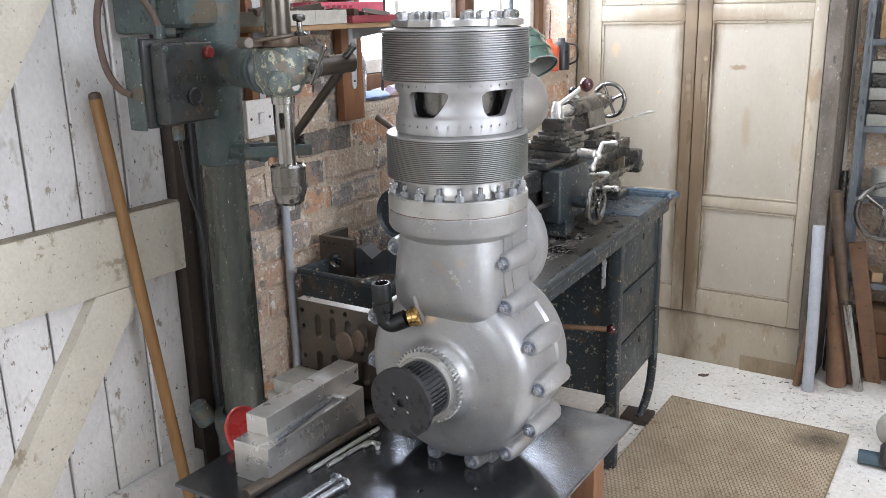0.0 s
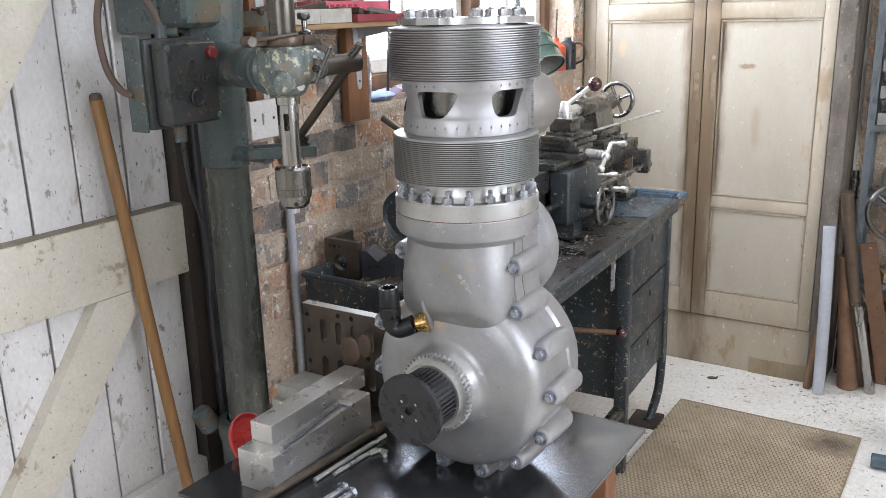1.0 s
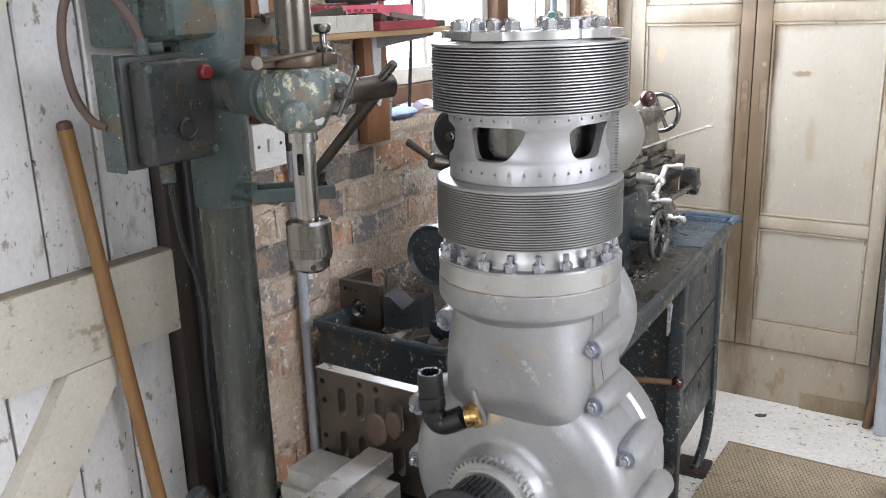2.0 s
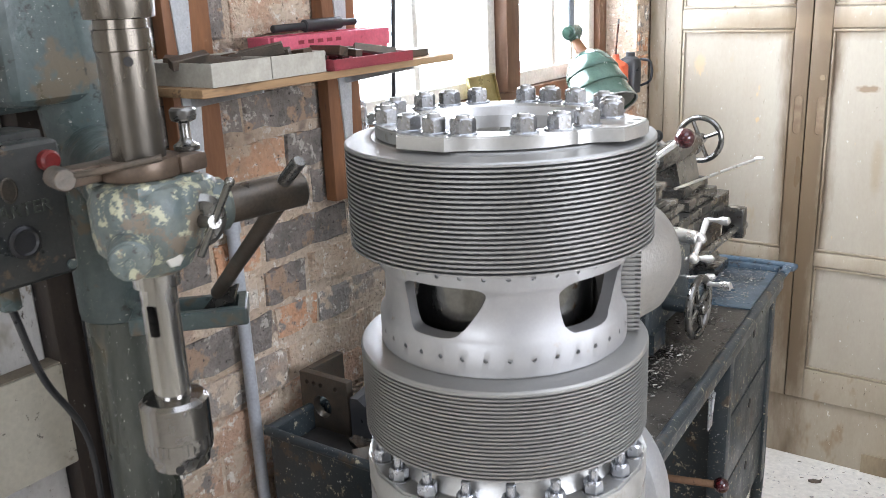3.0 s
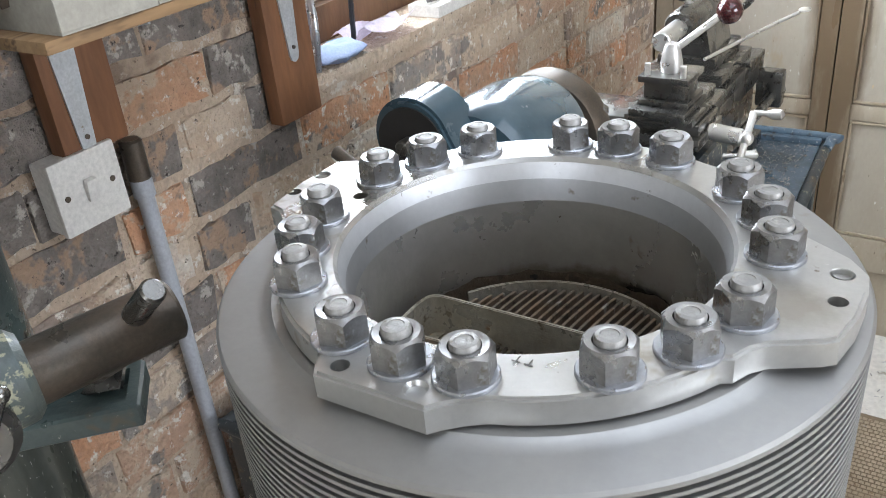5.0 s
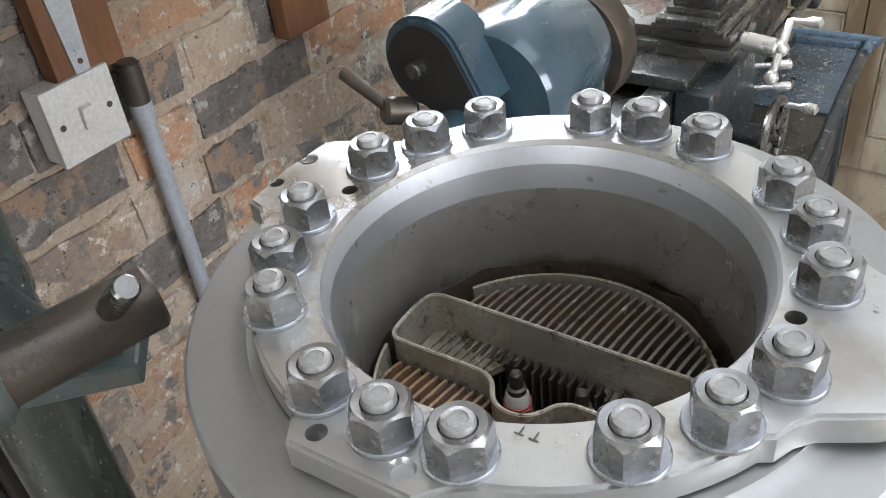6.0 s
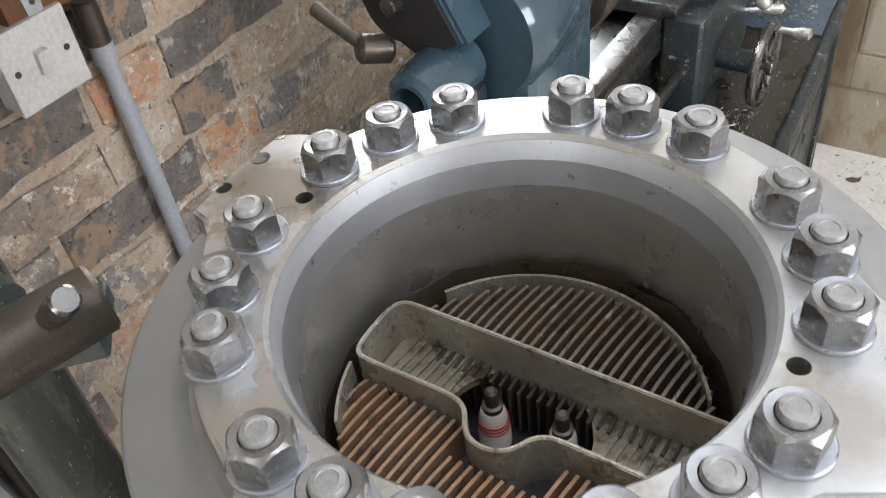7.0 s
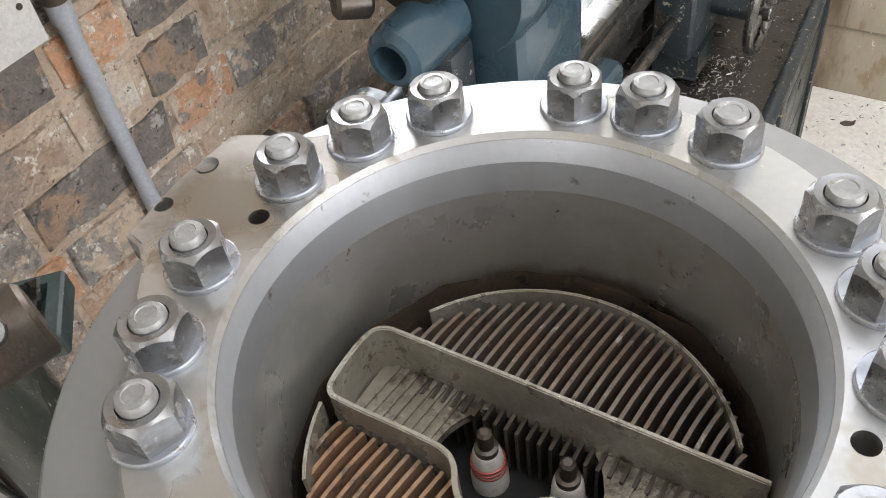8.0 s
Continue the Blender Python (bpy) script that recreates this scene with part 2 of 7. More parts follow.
M_WHITEW = mat("dirty_white_board_paint", (0.68, 0.67, 0.65), (0.57, 0.56, 0.54), 0.6, 0.0, 5, 0.35, 150,
               [((0.38, 0.355, 0.305), 0.37, 8), ((0.09, 0.075, 0.06), 0.34, 95), ((0.28, 0.24, 0.19), 0.34, 40)], stretch=(1, 1, 0.6), gs=0.3)
M_CREAMW = mat("yellowed_rail_paint", (0.58, 0.545, 0.455), (0.50, 0.465, 0.38), 0.6, 0.0, 7, 0.3, 130,
               [((0.33, 0.28, 0.20), 0.36, 14), ((0.10, 0.085, 0.07), 0.325, 90)], gs=0.3)
M_DIRT = mat("dirty_board_edge", (0.20, 0.17, 0.13), (0.30, 0.26, 0.20), 0.85, 0, 20, 0.3, 200)
M_TAR = mat("black_brown_timber", (0.028, 0.020, 0.016), (0.045, 0.034, 0.026), 0.6, 0.0, 20, 0.3, 160, [((0.35, 0.33, 0.30), 0.30, 140)], stretch=(1, 1, 0.6))
M_POST = mat("dusty_timber", (0.15, 0.125, 0.10), (0.09, 0.072, 0.056), 0.8, 0.0, 16, 0.5, 120, [((0.40, 0.37, 0.32), 0.36, 150), ((0.04, 0.03, 0.025), 0.36, 30)], stretch=(1, 1, 0.4))
M_BROOM = mat("varnished_broom_handle", (0.30, 0.16, 0.055), (0.21, 0.11, 0.04), 0.45, 0.0, 30, 0.15, 200, [((0.08, 0.05, 0.03), 0.3, 60)], stretch=(1, 1, 0.1))
M_CUPB = mat("brown_cream_cupboard_paint", (0.40, 0.345, 0.265), (0.335, 0.28, 0.205), 0.42, 0.0, 4, 0.15, 150,
             [((0.28, 0.21, 0.135), 0.37, 9), ((0.66, 0.63, 0.55), 0.315, 110), ((0.11, 0.08, 0.05), 0.31, 120)], stretch=(1, 1, 0.35), coat=0.1, gs=0.2)
M_PANEL = mat("faded_cupboard_panel_paint", (0.39, 0.35, 0.285), (0.335, 0.29, 0.225), 0.42, 0.0, 3, 0.12, 150,
              [((0.34, 0.28, 0.20), 0.335, 10), ((0.50, 0.35, 0.20), 0.29, 26), ((0.70, 0.69, 0.64), 0.29, 90), ((0.12, 0.09, 0.06), 0.29, 110)], stretch=(1, 1, 0.4), coat=0.1, gs=0.15)
M_MOULD = mat("brown_moulding_paint", (0.38, 0.32, 0.235), (0.30, 0.245, 0.17), 0.45, 0.0, 8, 0.2, 110, [((0.14, 0.10, 0.065), 0.36, 40)], stretch=(1, 1, 0.4), gs=0.2)
for door_paint in (M_CUPB, M_MOULD, M_PANEL):
    stain(door_paint, (0.13, 0.088, 0.05), (-0.895, 3.38, 1.35), (0.085, 0, 1.7), 0.95, 16, 1.1, 1.6, (1, 1, 0.25))
    stain(door_paint, (0.20, 0.14, 0.08), (-0.93, 3.38, 1.36), (0.40, 0, 0.05), 0.6, 18, 0.95, 1.5)
M_GRIME = mat("grimy_stile_paint", (0.17, 0.12, 0.07), (0.30, 0.235, 0.15), 0.5, 0.0, 6, 0.15, 110, [((0.11, 0.08, 0.05), 0.34, 14)], stretch=(1, 1, 0.3))
stain(M_PANEL, (0.19, 0.125, 0.07), (-0.742, 3.388, 1.184), (0.042, 0, 0.014), 0.8, 70, 1.0, 1.35)
stain(M_PANEL, (0.27, 0.20, 0.12), (-0.70, 3.388, 0.965), (0.02, 0, 0.09), 0.5, 25, 0.9, 1.5)
stain(M_PANEL, (0.52, 0.35, 0.19), (-1.221, 3.388, 1.25), (0.022, 0, 0.04), 0.5, 90, 1.05, 1.35)
# brown darkened to carry the shade of the sunk pulls
M_PULLSHADE = mat("brown_pull_shade", (0.13, 0.085, 0.05), (0.22, 0.16, 0.10), 0.45, 0.0, 30, 0.1, 200)
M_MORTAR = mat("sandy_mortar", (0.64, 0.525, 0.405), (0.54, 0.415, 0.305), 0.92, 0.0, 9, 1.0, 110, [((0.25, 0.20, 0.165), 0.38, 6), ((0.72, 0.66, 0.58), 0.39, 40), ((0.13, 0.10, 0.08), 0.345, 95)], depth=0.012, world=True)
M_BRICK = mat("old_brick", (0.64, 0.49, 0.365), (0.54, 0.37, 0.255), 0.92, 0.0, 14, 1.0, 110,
              [((0.27, 0.24, 0.21), 0.375, 12), ((0.62, 0.50, 0.38), 0.46, 17), ((0.80, 0.745, 0.665), 0.395, 44), ((0.12, 0.09, 0.07), 0.345, 95)], depth=0.013, world=True,
              rand=[(0.0, (0.64, 0.345, 0.20)), (0.20, (0.55, 0.36, 0.25)), (0.38, (0.36, 0.285, 0.235)), (0.48, (0.33, 0.30, 0.27)), (0.56, (0.60, 0.47, 0.345)), (0.76, (0.56, 0.29, 0.17)), (0.93, (0.70, 0.64, 0.55))])
# sooty brick tone, also spread to paint the shade about the shelf
M_TARSHADE = mat("sooty_and_shaded_brick", (0.27, 0.235, 0.205), (0.175, 0.155, 0.138), 0.85, 0.0, 18, 1.0, 110, [((0.46, 0.42, 0.37), 0.385, 30), ((0.40, 0.275, 0.19), 0.44, 13), ((0.06, 0.05, 0.045), 0.36, 80)], depth=0.013, world=True)
# greasy brown brick plus painted shade about the shelf, mixed into the colour
for shaded_wall in (M_MORTAR, M_BRICK):
    stain(shaded_wall, (0.25, 0.175, 0.12), (-1.38, 1.52, 1.33), (0, 0.30, 0.20), 0.6, 9, 0.95, 1.7)
M_FLOOR = mat("dusty_painted_concrete", (0.76, 0.73, 0.67), (0.66, 0.62, 0.55), 0.75, 0.0, 3, 0.35, 60, [((0.36, 0.32, 0.26), 0.34, 12), ((0.12, 0.10, 0.08), 0.295, 90), ((0.78, 0.77, 0.74), 0.33, 110)])
M_MAT = mat("woven_coir_mat", (0.44, 0.36, 0.255), (0.33, 0.265, 0.18), 0.95, 0.0, 5, 0.8, 140, [((0.12, 0.095, 0.065), 0.32, 7), ((0.24, 0.18, 0.11), 0.37, 45)], depth=0.004)
STN = M_MAT.node_tree
sn, sl = STN.nodes, STN.links.new
sco, smp, sgr, snz, sad, srm, smx = [sn.new("ShaderNode" + k) for k in ("TexCoord", "Mapping", "VectorMath", "TexNoise", "Math", "MapRange", "Mix")]
smp.inputs["Location"].default_value, smp.inputs["Scale"].default_value = (-0.225 / 0.10, -0.455 / 0.085, 0.0), (1 / 0.10, 1 / 0.085, 0.0)
sgr.operation, sad.operation, smx.data_type = "LENGTH", "ADD", "RGBA"
snz.inputs["Scale"].default_value = 30.0
srm.inputs[1].default_value, srm.inputs[2].default_value, srm.inputs[3].default_value, srm.inputs[4].default_value = 0.75, 1.7, 0.85, 0.0
smx.inputs[7].default_value = (0.06, 0.046, 0.032, 1)
sl(sco.outputs["Object"], smp.inputs["Vector"])
sl(smp.outputs[0], sgr.inputs[0])
sl(sco.outputs["Object"], snz.inputs["Vector"])
sl(sgr.outputs["Value"], sad.inputs[0])
sl(snz.outputs[0], sad.inputs[1])
sl(sad.outputs[0], srm.inputs[0])
sl(srm.outputs[0], smx.inputs[0])
msrc = sn["Principled BSDF"].inputs["Base Color"].links[0].from_socket
sl(msrc, smx.inputs[6])
sl(smx.outputs[2], sn["Principled BSDF"].inputs["Base Color"])
M_MATBASE = mat("dark_mat_backing", (0.29, 0.225, 0.145), (0.22, 0.17, 0.11), 0.95, 0.0, 20, 0.4, 160)
M_STAIN = mat("oil_stain", (0.07, 0.055, 0.04), (0.12, 0.09, 0.06), 0.8, 0, 20, 0.4, 200)
M_PLATE = mat("oily_steel_plate", (0.155, 0.16, 0.17), (0.10, 0.105, 0.115), 0.17, 0.85, 8, 0.04, 200, [((0.26, 0.27, 0.28), 0.33, 30), ((0.06, 0.06, 0.06), 0.3, 12)], rvar=0.1, gs=0.15)
M_WOOD = mat("bare_shelf_wood", (0.42, 0.285, 0.155), (0.29, 0.18, 0.09), 0.7, 0.0, 14, 0.35, 120, [((0.13, 0.08, 0.045), 0.36, 26)], stretch=(1, 0.15, 1))
M_REDWOOD = mat("red_brown_batten", (0.24, 0.105, 0.045), (0.17, 0.075, 0.035), 0.6, 0.0, 18, 0.2, 140, [((0.06, 0.04, 0.03), 0.33, 22)], stretch=(1, 1, 0.2))
M_WINWOOD = mat("stained_window_wood", (0.17, 0.085, 0.042), (0.11, 0.058, 0.032), 0.5, 0.0, 14, 0.2, 120, stretch=(1, 1, 0.25))
M_WINWHITE = mat("white_window_paint", (0.72, 0.70, 0.64), (0.62, 0.58, 0.50), 0.5, 0.0, 14, 0.2, 120, [((0.3, 0.24, 0.17), 0.3, 20)])
M_WHITE = mat("white_plastic", (0.72, 0.70, 0.66), (0.66, 0.64, 0.60), 0.38, 0.0, 20, 0.02, 200, [((0.35, 0.31, 0.26), 0.24, 60)])
M_PVC = mat("grey_conduit_plastic", (0.42, 0.44, 0.47), (0.36, 0.37, 0.39), 0.45, 0.0, 14, 0.08, 200, [((0.16, 0.14, 0.12), 0.28, 50)])
M_CARD = mat("grey_board_tray", (0.42, 0.40, 0.345), (0.34, 0.32, 0.27), 0.7, 0.0, 25, 0.1, 200, [((0.2, 0.17, 0.13), 0.28, 60)])
M_PINK = mat("pink_red_box", (0.58, 0.115, 0.17), (0.50, 0.09, 0.13), 0.45, 0.0, 20, 0.08, 200, [((0.22, 0.05, 0.06), 0.28, 60)])
M_MAROON = mat("maroon_tin", (0.28, 0.04, 0.055), (0.20, 0.03, 0.04), 0.4, 0.1, 20, 0.08, 200)
M_REDP = mat("red_plastic", (0.55, 0.045, 0.04), (0.47, 0.035, 0.03), 0.35, 0.0, 20, 0.03, 200)
M_REDBTN = mat("dull_red_button", (0.20, 0.018, 0.016), (0.13, 0.012, 0.012), 0.4, 0.0, 60, 0.03, 300)
M_BALL = mat("maroon_ball_knob", (0.06, 0.010, 0.012), (0.04, 0.008, 0.009), 0.14, 0.0, 30, 0.0, 200, coat=0.6)
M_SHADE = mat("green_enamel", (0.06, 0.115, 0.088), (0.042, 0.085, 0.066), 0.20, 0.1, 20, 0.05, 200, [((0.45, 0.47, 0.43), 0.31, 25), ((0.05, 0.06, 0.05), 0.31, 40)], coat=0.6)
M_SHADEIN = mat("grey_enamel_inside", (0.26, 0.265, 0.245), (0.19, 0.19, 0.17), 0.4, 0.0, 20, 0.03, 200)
M_TIN = mat("brassy_tin_lid", (0.36, 0.30, 0.13), (0.28, 0.22, 0.09), 0.35, 0.5, 25, 0.05, 200, [((0.10, 0.08, 0.04), 0.27, 50)])
# plain black paint, and the stand-in for shade on the kneehole panel
M_BLACK = mat("black_paint_and_shade", (0.02, 0.021, 0.023), (0.03, 0.03, 0.032), 0.4, 0.1, 20, 0.05, 200)
M_ORANGE = mat("orange_red_can", (0.58, 0.10, 0.035), (0.48, 0.08, 0.03), 0.4, 0.0, 20, 0.05, 200)
M_PAPER = mat("lilac_paper", (0.62, 0.55, 0.66), (0.66, 0.60, 0.66), 0.8, 0.0, 20, 0.02, 200)
M_BLUEC = mat("blue_cloth", (0.20, 0.27, 0.42), (0.28, 0.34, 0.48), 0.9, 0.0, 30, 0.3, 300)
M_STONE = mat("pale_oilstone", (0.40, 0.40, 0.36), (0.33, 0.33, 0.29), 0.5, 0.2, 25, 0.1, 300)
M_HOSE = mat("brown_rubber_flex", (0.075, 0.045, 0.032), (0.10, 0.065, 0.045), 0.5, 0.0, 25, 0.2, 300)
M_CERAM = mat("white_ceramic", (0.66, 0.62, 0.56), (0.58, 0.53, 0.46), 0.25, 0.0, 60, 0.02, 300, [((0.2, 0.15, 0.1), 0.28, 200)])
M_REDBAND = mat("red_glaze", (0.50, 0.09, 0.06), (0.42, 0.07, 0.05), 0.3)
M_RACK = mat("grey_blue_rack_paint", (0.19, 0.22, 0.24), (0.15, 0.165, 0.175), 0.45, 0.2, 18, 0.15, 200, [((0.45, 0.44, 0.42), 0.24, 120)])
# near-black for the scrap bed, and for shade in holes, gaps and recesses
M_DARK = mat("recess_shade_and_scrap", (0.012, 0.011, 0.010), (0.02, 0.018, 0.016), 0.7, 0.0, 20, 0.1, 200)
M_PLASTER = mat("off_white_plaster", (0.60, 0.57, 0.51), (0.52, 0.49, 0.43), 0.9, 0.0, 3, 0.3, 60)
M_SKYB = glow("bright_overcast_backdrop", (0.95, 0.98, 1.0), 2.2)
M_GLASS = glass("window_glass")
M_MARK = mat("stamp_ink", (0.10, 0.09, 0.08))
M_CHIPS = mat("steel_swarf", (0.55, 0.54, 0.52), (0.42, 0.40, 0.37), 0.35, 0.8, 300, 0.0, 300)

# ---- mesh helpers ----
BASE = {}


def merge(a, b):
    me = bpy.data.meshes.new("join")
    b.to_mesh(me)
    b.free()
    a.from_mesh(me)
    bpy.data.meshes.remove(me)
    return a


def join(*bms):
    a = bmesh.new()
    for b in bms:
        merge(a, b)
    return a


def moved(bm, m):
    bmesh.ops.transform(bm, matrix=m, verts=bm.verts)
    return bm


def box(lo, hi, bevel=0.0, seg=2):
    bm = bmesh.new()
    bmesh.ops.create_cube(bm, size=1)
    for v in bm.verts:
        v.co = [lo[k] + (v.co[k] + 0.5) * (hi[k] - lo[k]) for k in range(3)]
    if bevel:
        bmesh.ops.bevel(bm, geom=bm.edges[:], offset=bevel, segments=seg, profile=0.6, affect="EDGES")
    return bm


def along(p0, p1):
    """The pose whose z axis runs from p0 to p1."""
    d = Vector(p1) - Vector(p0)
    return Matrix.Translation(p0) @ d.to_track_quat("Z", "Y").to_matrix().to_4x4()


def lathe(profile, seg=48, m=None, closed=False):
    """Revolves (radius, height) pairs about z."""
    bm = bmesh.new()
    rings = []
    for r, z in profile:
        if r < 1e-6:
            rings.append([bm.verts.new((0, 0, z))])
        else:
            rings.append([bm.verts.new((r * math.cos(2 * math.pi * i / seg), r * math.sin(2 * math.pi * i / seg), z)) for i in range(seg)])
    pairs = list(zip(rings, rings[1:])) + ([(rings[-1], rings[0])] if closed else [])
    for a, b in pairs:
        for i in range(seg):
            j = (i + 1) % seg
            if len(a) == 1 and len(b) == 1:
                continue
            if len(a) == 1:
                bm.faces.new((a[0], b[j], b[i]))
            elif len(b) == 1:
                bm.faces.new((a[i], a[j], b[0]))
            else:
                bm.faces.new((a[i], a[j], b[j], b[i]))
    bmesh.ops.recalc_face_normals(bm, faces=bm.faces)
    if m is not None:
        moved(bm, m)
    return bm


def rod(p0, p1, r, r1=None, seg=20, bevel=0.0):
    h = (Vector(p1) - Vector(p0)).length
    r1 = r if r1 is None else r1
    b = min(bevel, r * 0.5, h * 0.4)
    prof = [(0, 0), (r - b, 0), (r, b), (r1, h - b), (r1 - b, h), (0, h)] if b else [(0, 0), (r, 0), (r1, h), (0, h)]
    return lathe(prof, seg, along(p0, p1))


def tube(points, r, seg=12, steps=6):
    """A round bar along a smooth line through the points."""
    p = [Vector(q) for q in points]
    p = [2 * p[0] - p[1]] + p + [2 * p[-1] - p[-2]]
    line = []
    for i in range(1, len(p) - 2):
        for k in range(steps):
            t = k / steps
            a, b, c, d = p[i - 1:i + 3]
            line.append(0.5 * ((2 * b) + (c - a) * t + (2 * a - 5 * b + 4 * c - d) * t * t + (3 * b - a - 3 * c + d) * t ** 3))
    line.append(p[-2])
    bm = bmesh.new()
    prev, up = None, Vector((0.31, 0.17, 0.93))
    for i, q in enumerate(line):
        d = (line[min(i + 1, len(line) - 1)] - line[max(i - 1, 0)]).normalized()
        up = (up - d * up.dot(d)).normalized()
        side = d.cross(up)
        ring = [bm.verts.new(q + r * (math.cos(2 * math.pi * k / seg) * up + math.sin(2 * math.pi * k / seg) * side)) for k in range(seg)]
        if prev:
            for k in range(seg):
                bm.faces.new((prev[k], prev[(k + 1) % seg], ring[(k + 1) % seg], ring[k]))
        else:
            bm.faces.new(ring[::-1])
        prev = ring
    bm.faces.new(prev)
    bmesh.ops.recalc_face_normals(bm, faces=bm.faces)
    return bm


def prism(poly, z0, z1, m=None, bevel=0.0):
    """A flat outline raised from z0 to z1."""
    bm = bmesh.new()
    a = [bm.verts.new((x, y, z0)) for x, y in poly]
    b = [bm.verts.new((x, y, z1)) for x, y in poly]
    bm.faces.new(a[::-1])
    top = bm.faces.new(b)
    n = len(poly)
    for i in range(n):
        bm.faces.new((a[i], a[(i + 1) % n], b[(i + 1) % n], b[i]))
    bmesh.ops.recalc_face_normals(bm, faces=bm.faces)
    if bevel:
        bmesh.ops.bevel(bm, geom=[e for e in top.edges], offset=bevel, segments=2, affect="EDGES")
    if m is not None:
        moved(bm, m)
    return bm


def ball(c, r, seg=20, squash=(1, 1, 1)):
    bm = bmesh.new()
    bmesh.ops.create_uvsphere(bm, u_segments=seg, v_segments=seg // 2 + 2, radius=r)
    return moved(bm, Matrix.Translation(c) @ Matrix.Diagonal((*squash, 1)))


def ring_wheel(r, thick, spokes=4, hub=0.012, wide=0.02):
    """A handwheel about z: rim, spokes and hub in one mesh."""
    prof = [(r + thick * math.cos(a), thick * math.sin(a)) for a in [2 * math.pi * i / 10 for i in range(10)]]
    bm = lathe(prof, 36, None, True)
    merge(bm, rod((0, 0, -wide / 2), (0, 0, wide / 2), hub, bevel=0.002))
    for i in range(spokes):
        a = 2 * math.pi * i / spokes + 0.4
        merge(bm, rod((0, 0, 0), (r * math.cos(a), r * math.sin(a), 0), thick * 0.75, seg=8))
    return bm


def cut(bm, *cutters):
    """Takes the cutters away from bm."""
    def temp(b):
        me = bpy.data.meshes.new("cut")
        b.to_mesh(me)
        b.free()
        return new("cut", me)
    for x in cutters:
        bmesh.ops.recalc_face_normals(x, faces=x.faces)
    a, b = temp(bm), temp(join(*cutters))
    md = a.modifiers.new("cut", "BOOLEAN")
    md.object, md.operation, md.solver = b, "DIFFERENCE", "EXACT"
    me = bpy.data.meshes.new_from_object(a.evaluated_get(bpy.context.evaluated_depsgraph_get()))
    out = bmesh.new()
    out.from_mesh(me)
    for o in (a, b):
        d = o.data
        bpy.data.objects.remove(o)
        bpy.data.meshes.remove(d)
    bpy.data.meshes.remove(me)
    return out


def mesh_of(name, bm, material, angle=32.0):
    for e in bm.edges:
        e.smooth = not (len(e.link_faces) == 2 and e.calc_face_angle(0) > radians(angle))
    for f in bm.faces:
        f.smooth = True
    me = bpy.data.meshes.new(name)
    bm.to_mesh(me)
    bm.free()
    me.materials.append(material)
    return me


def thing(name, at, label, category, group="", kind="", rz=0.0):
    ob = new(name)
    ob.matrix_basis = pose(*at, 0, 0, rz)
    ob.empty_display_size = 0.05
    BASE[ob] = ob.matrix_basis.copy()
    return tagged(ob, label, category, group, kind)


def part(name, bm, material, parent, label="", local=False, kind=""):
    """One mesh under a thing or part; built in the place's metres unless local."""
    if not local:
        moved(bm, BASE[parent].inverted())
    ob = new(name, mesh_of(name, bm, material))
    ob.parent = parent
    BASE[ob] = BASE[parent]
    return tagged(ob, label, "", "", kind)


def again(name, me, parent, m):
    """A part that shares its mesh with its like."""
    ob = new(name, me)
    ob.parent = parent
    ob.matrix_basis = m
    return ob


def single(name, bm, material, label, category, group="", kind=""):
    """A thing of one mesh."""
    c = Vector((0, 0, 0))
    lo = min(v.co.z for v in bm.verts)
    for v in bm.verts:
        c += v.co
    c /= len(bm.verts)
    c.z = lo
    moved(bm, Matrix.Translation(-c))
    ob = new(name, mesh_of(name, bm, material))
    ob.matrix_basis = Matrix.Translation(c)
    BASE[ob] = ob.matrix_basis.copy()
    return tagged(ob, label, category, group, kind)


def setting(name, bm, material, label=""):
    ob = new(name, mesh_of(name, bm, material))
    BASE[ob] = Matrix.Identity(4)
    return tagged(ob, label, "", "", "structure")


# ---- the room ----
WX, WY = -1.385, 3.38      # faces of the brick wall and of the cupboard
FLOOR = setting("floor", box((-1.7, -1.7, -0.1), (1.7, 3.75, 0.0)), M_FLOOR, "dusty pale painted concrete floor with swarf")
setting("ceiling", join(box((-1.7, -1.7, 2.4), (-0.75, 3.75, 2.5)), box((0.45, -1.7, 2.4), (1.7, 3.75, 2.5)), box((-0.75, -1.7, 2.4), (0.45, 0.7, 2.5)), box((-0.75, 2.3, 2.4), (0.45, 3.75, 2.5))), M_PLASTER, "plain off-white ceiling with a rooflight")
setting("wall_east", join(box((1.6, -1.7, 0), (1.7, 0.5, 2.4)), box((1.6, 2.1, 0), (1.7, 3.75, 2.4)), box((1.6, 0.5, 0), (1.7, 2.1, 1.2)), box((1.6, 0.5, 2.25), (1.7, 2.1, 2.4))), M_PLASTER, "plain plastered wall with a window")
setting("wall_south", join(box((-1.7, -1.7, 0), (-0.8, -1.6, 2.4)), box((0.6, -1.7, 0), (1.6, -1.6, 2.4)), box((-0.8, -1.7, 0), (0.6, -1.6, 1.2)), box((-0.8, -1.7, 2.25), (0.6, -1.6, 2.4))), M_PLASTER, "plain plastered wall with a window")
NWALL = setting("wall_north", box((-0.385, 3.68, 0), (1.6, 3.75, 2.4)), M_MORTAR, "old brick wall behind the storage rack")
setting("wall_north_alcove", box((-1.6, 3.605, 0), (-0.386, 3.75, 2.4)), M_PLASTER)
setting("backdrop", box((-2.6, 0.8, 0.2), (-2.58, 5.2, 3.2)), M_SKYB, "bright overcast daylight outside the window")
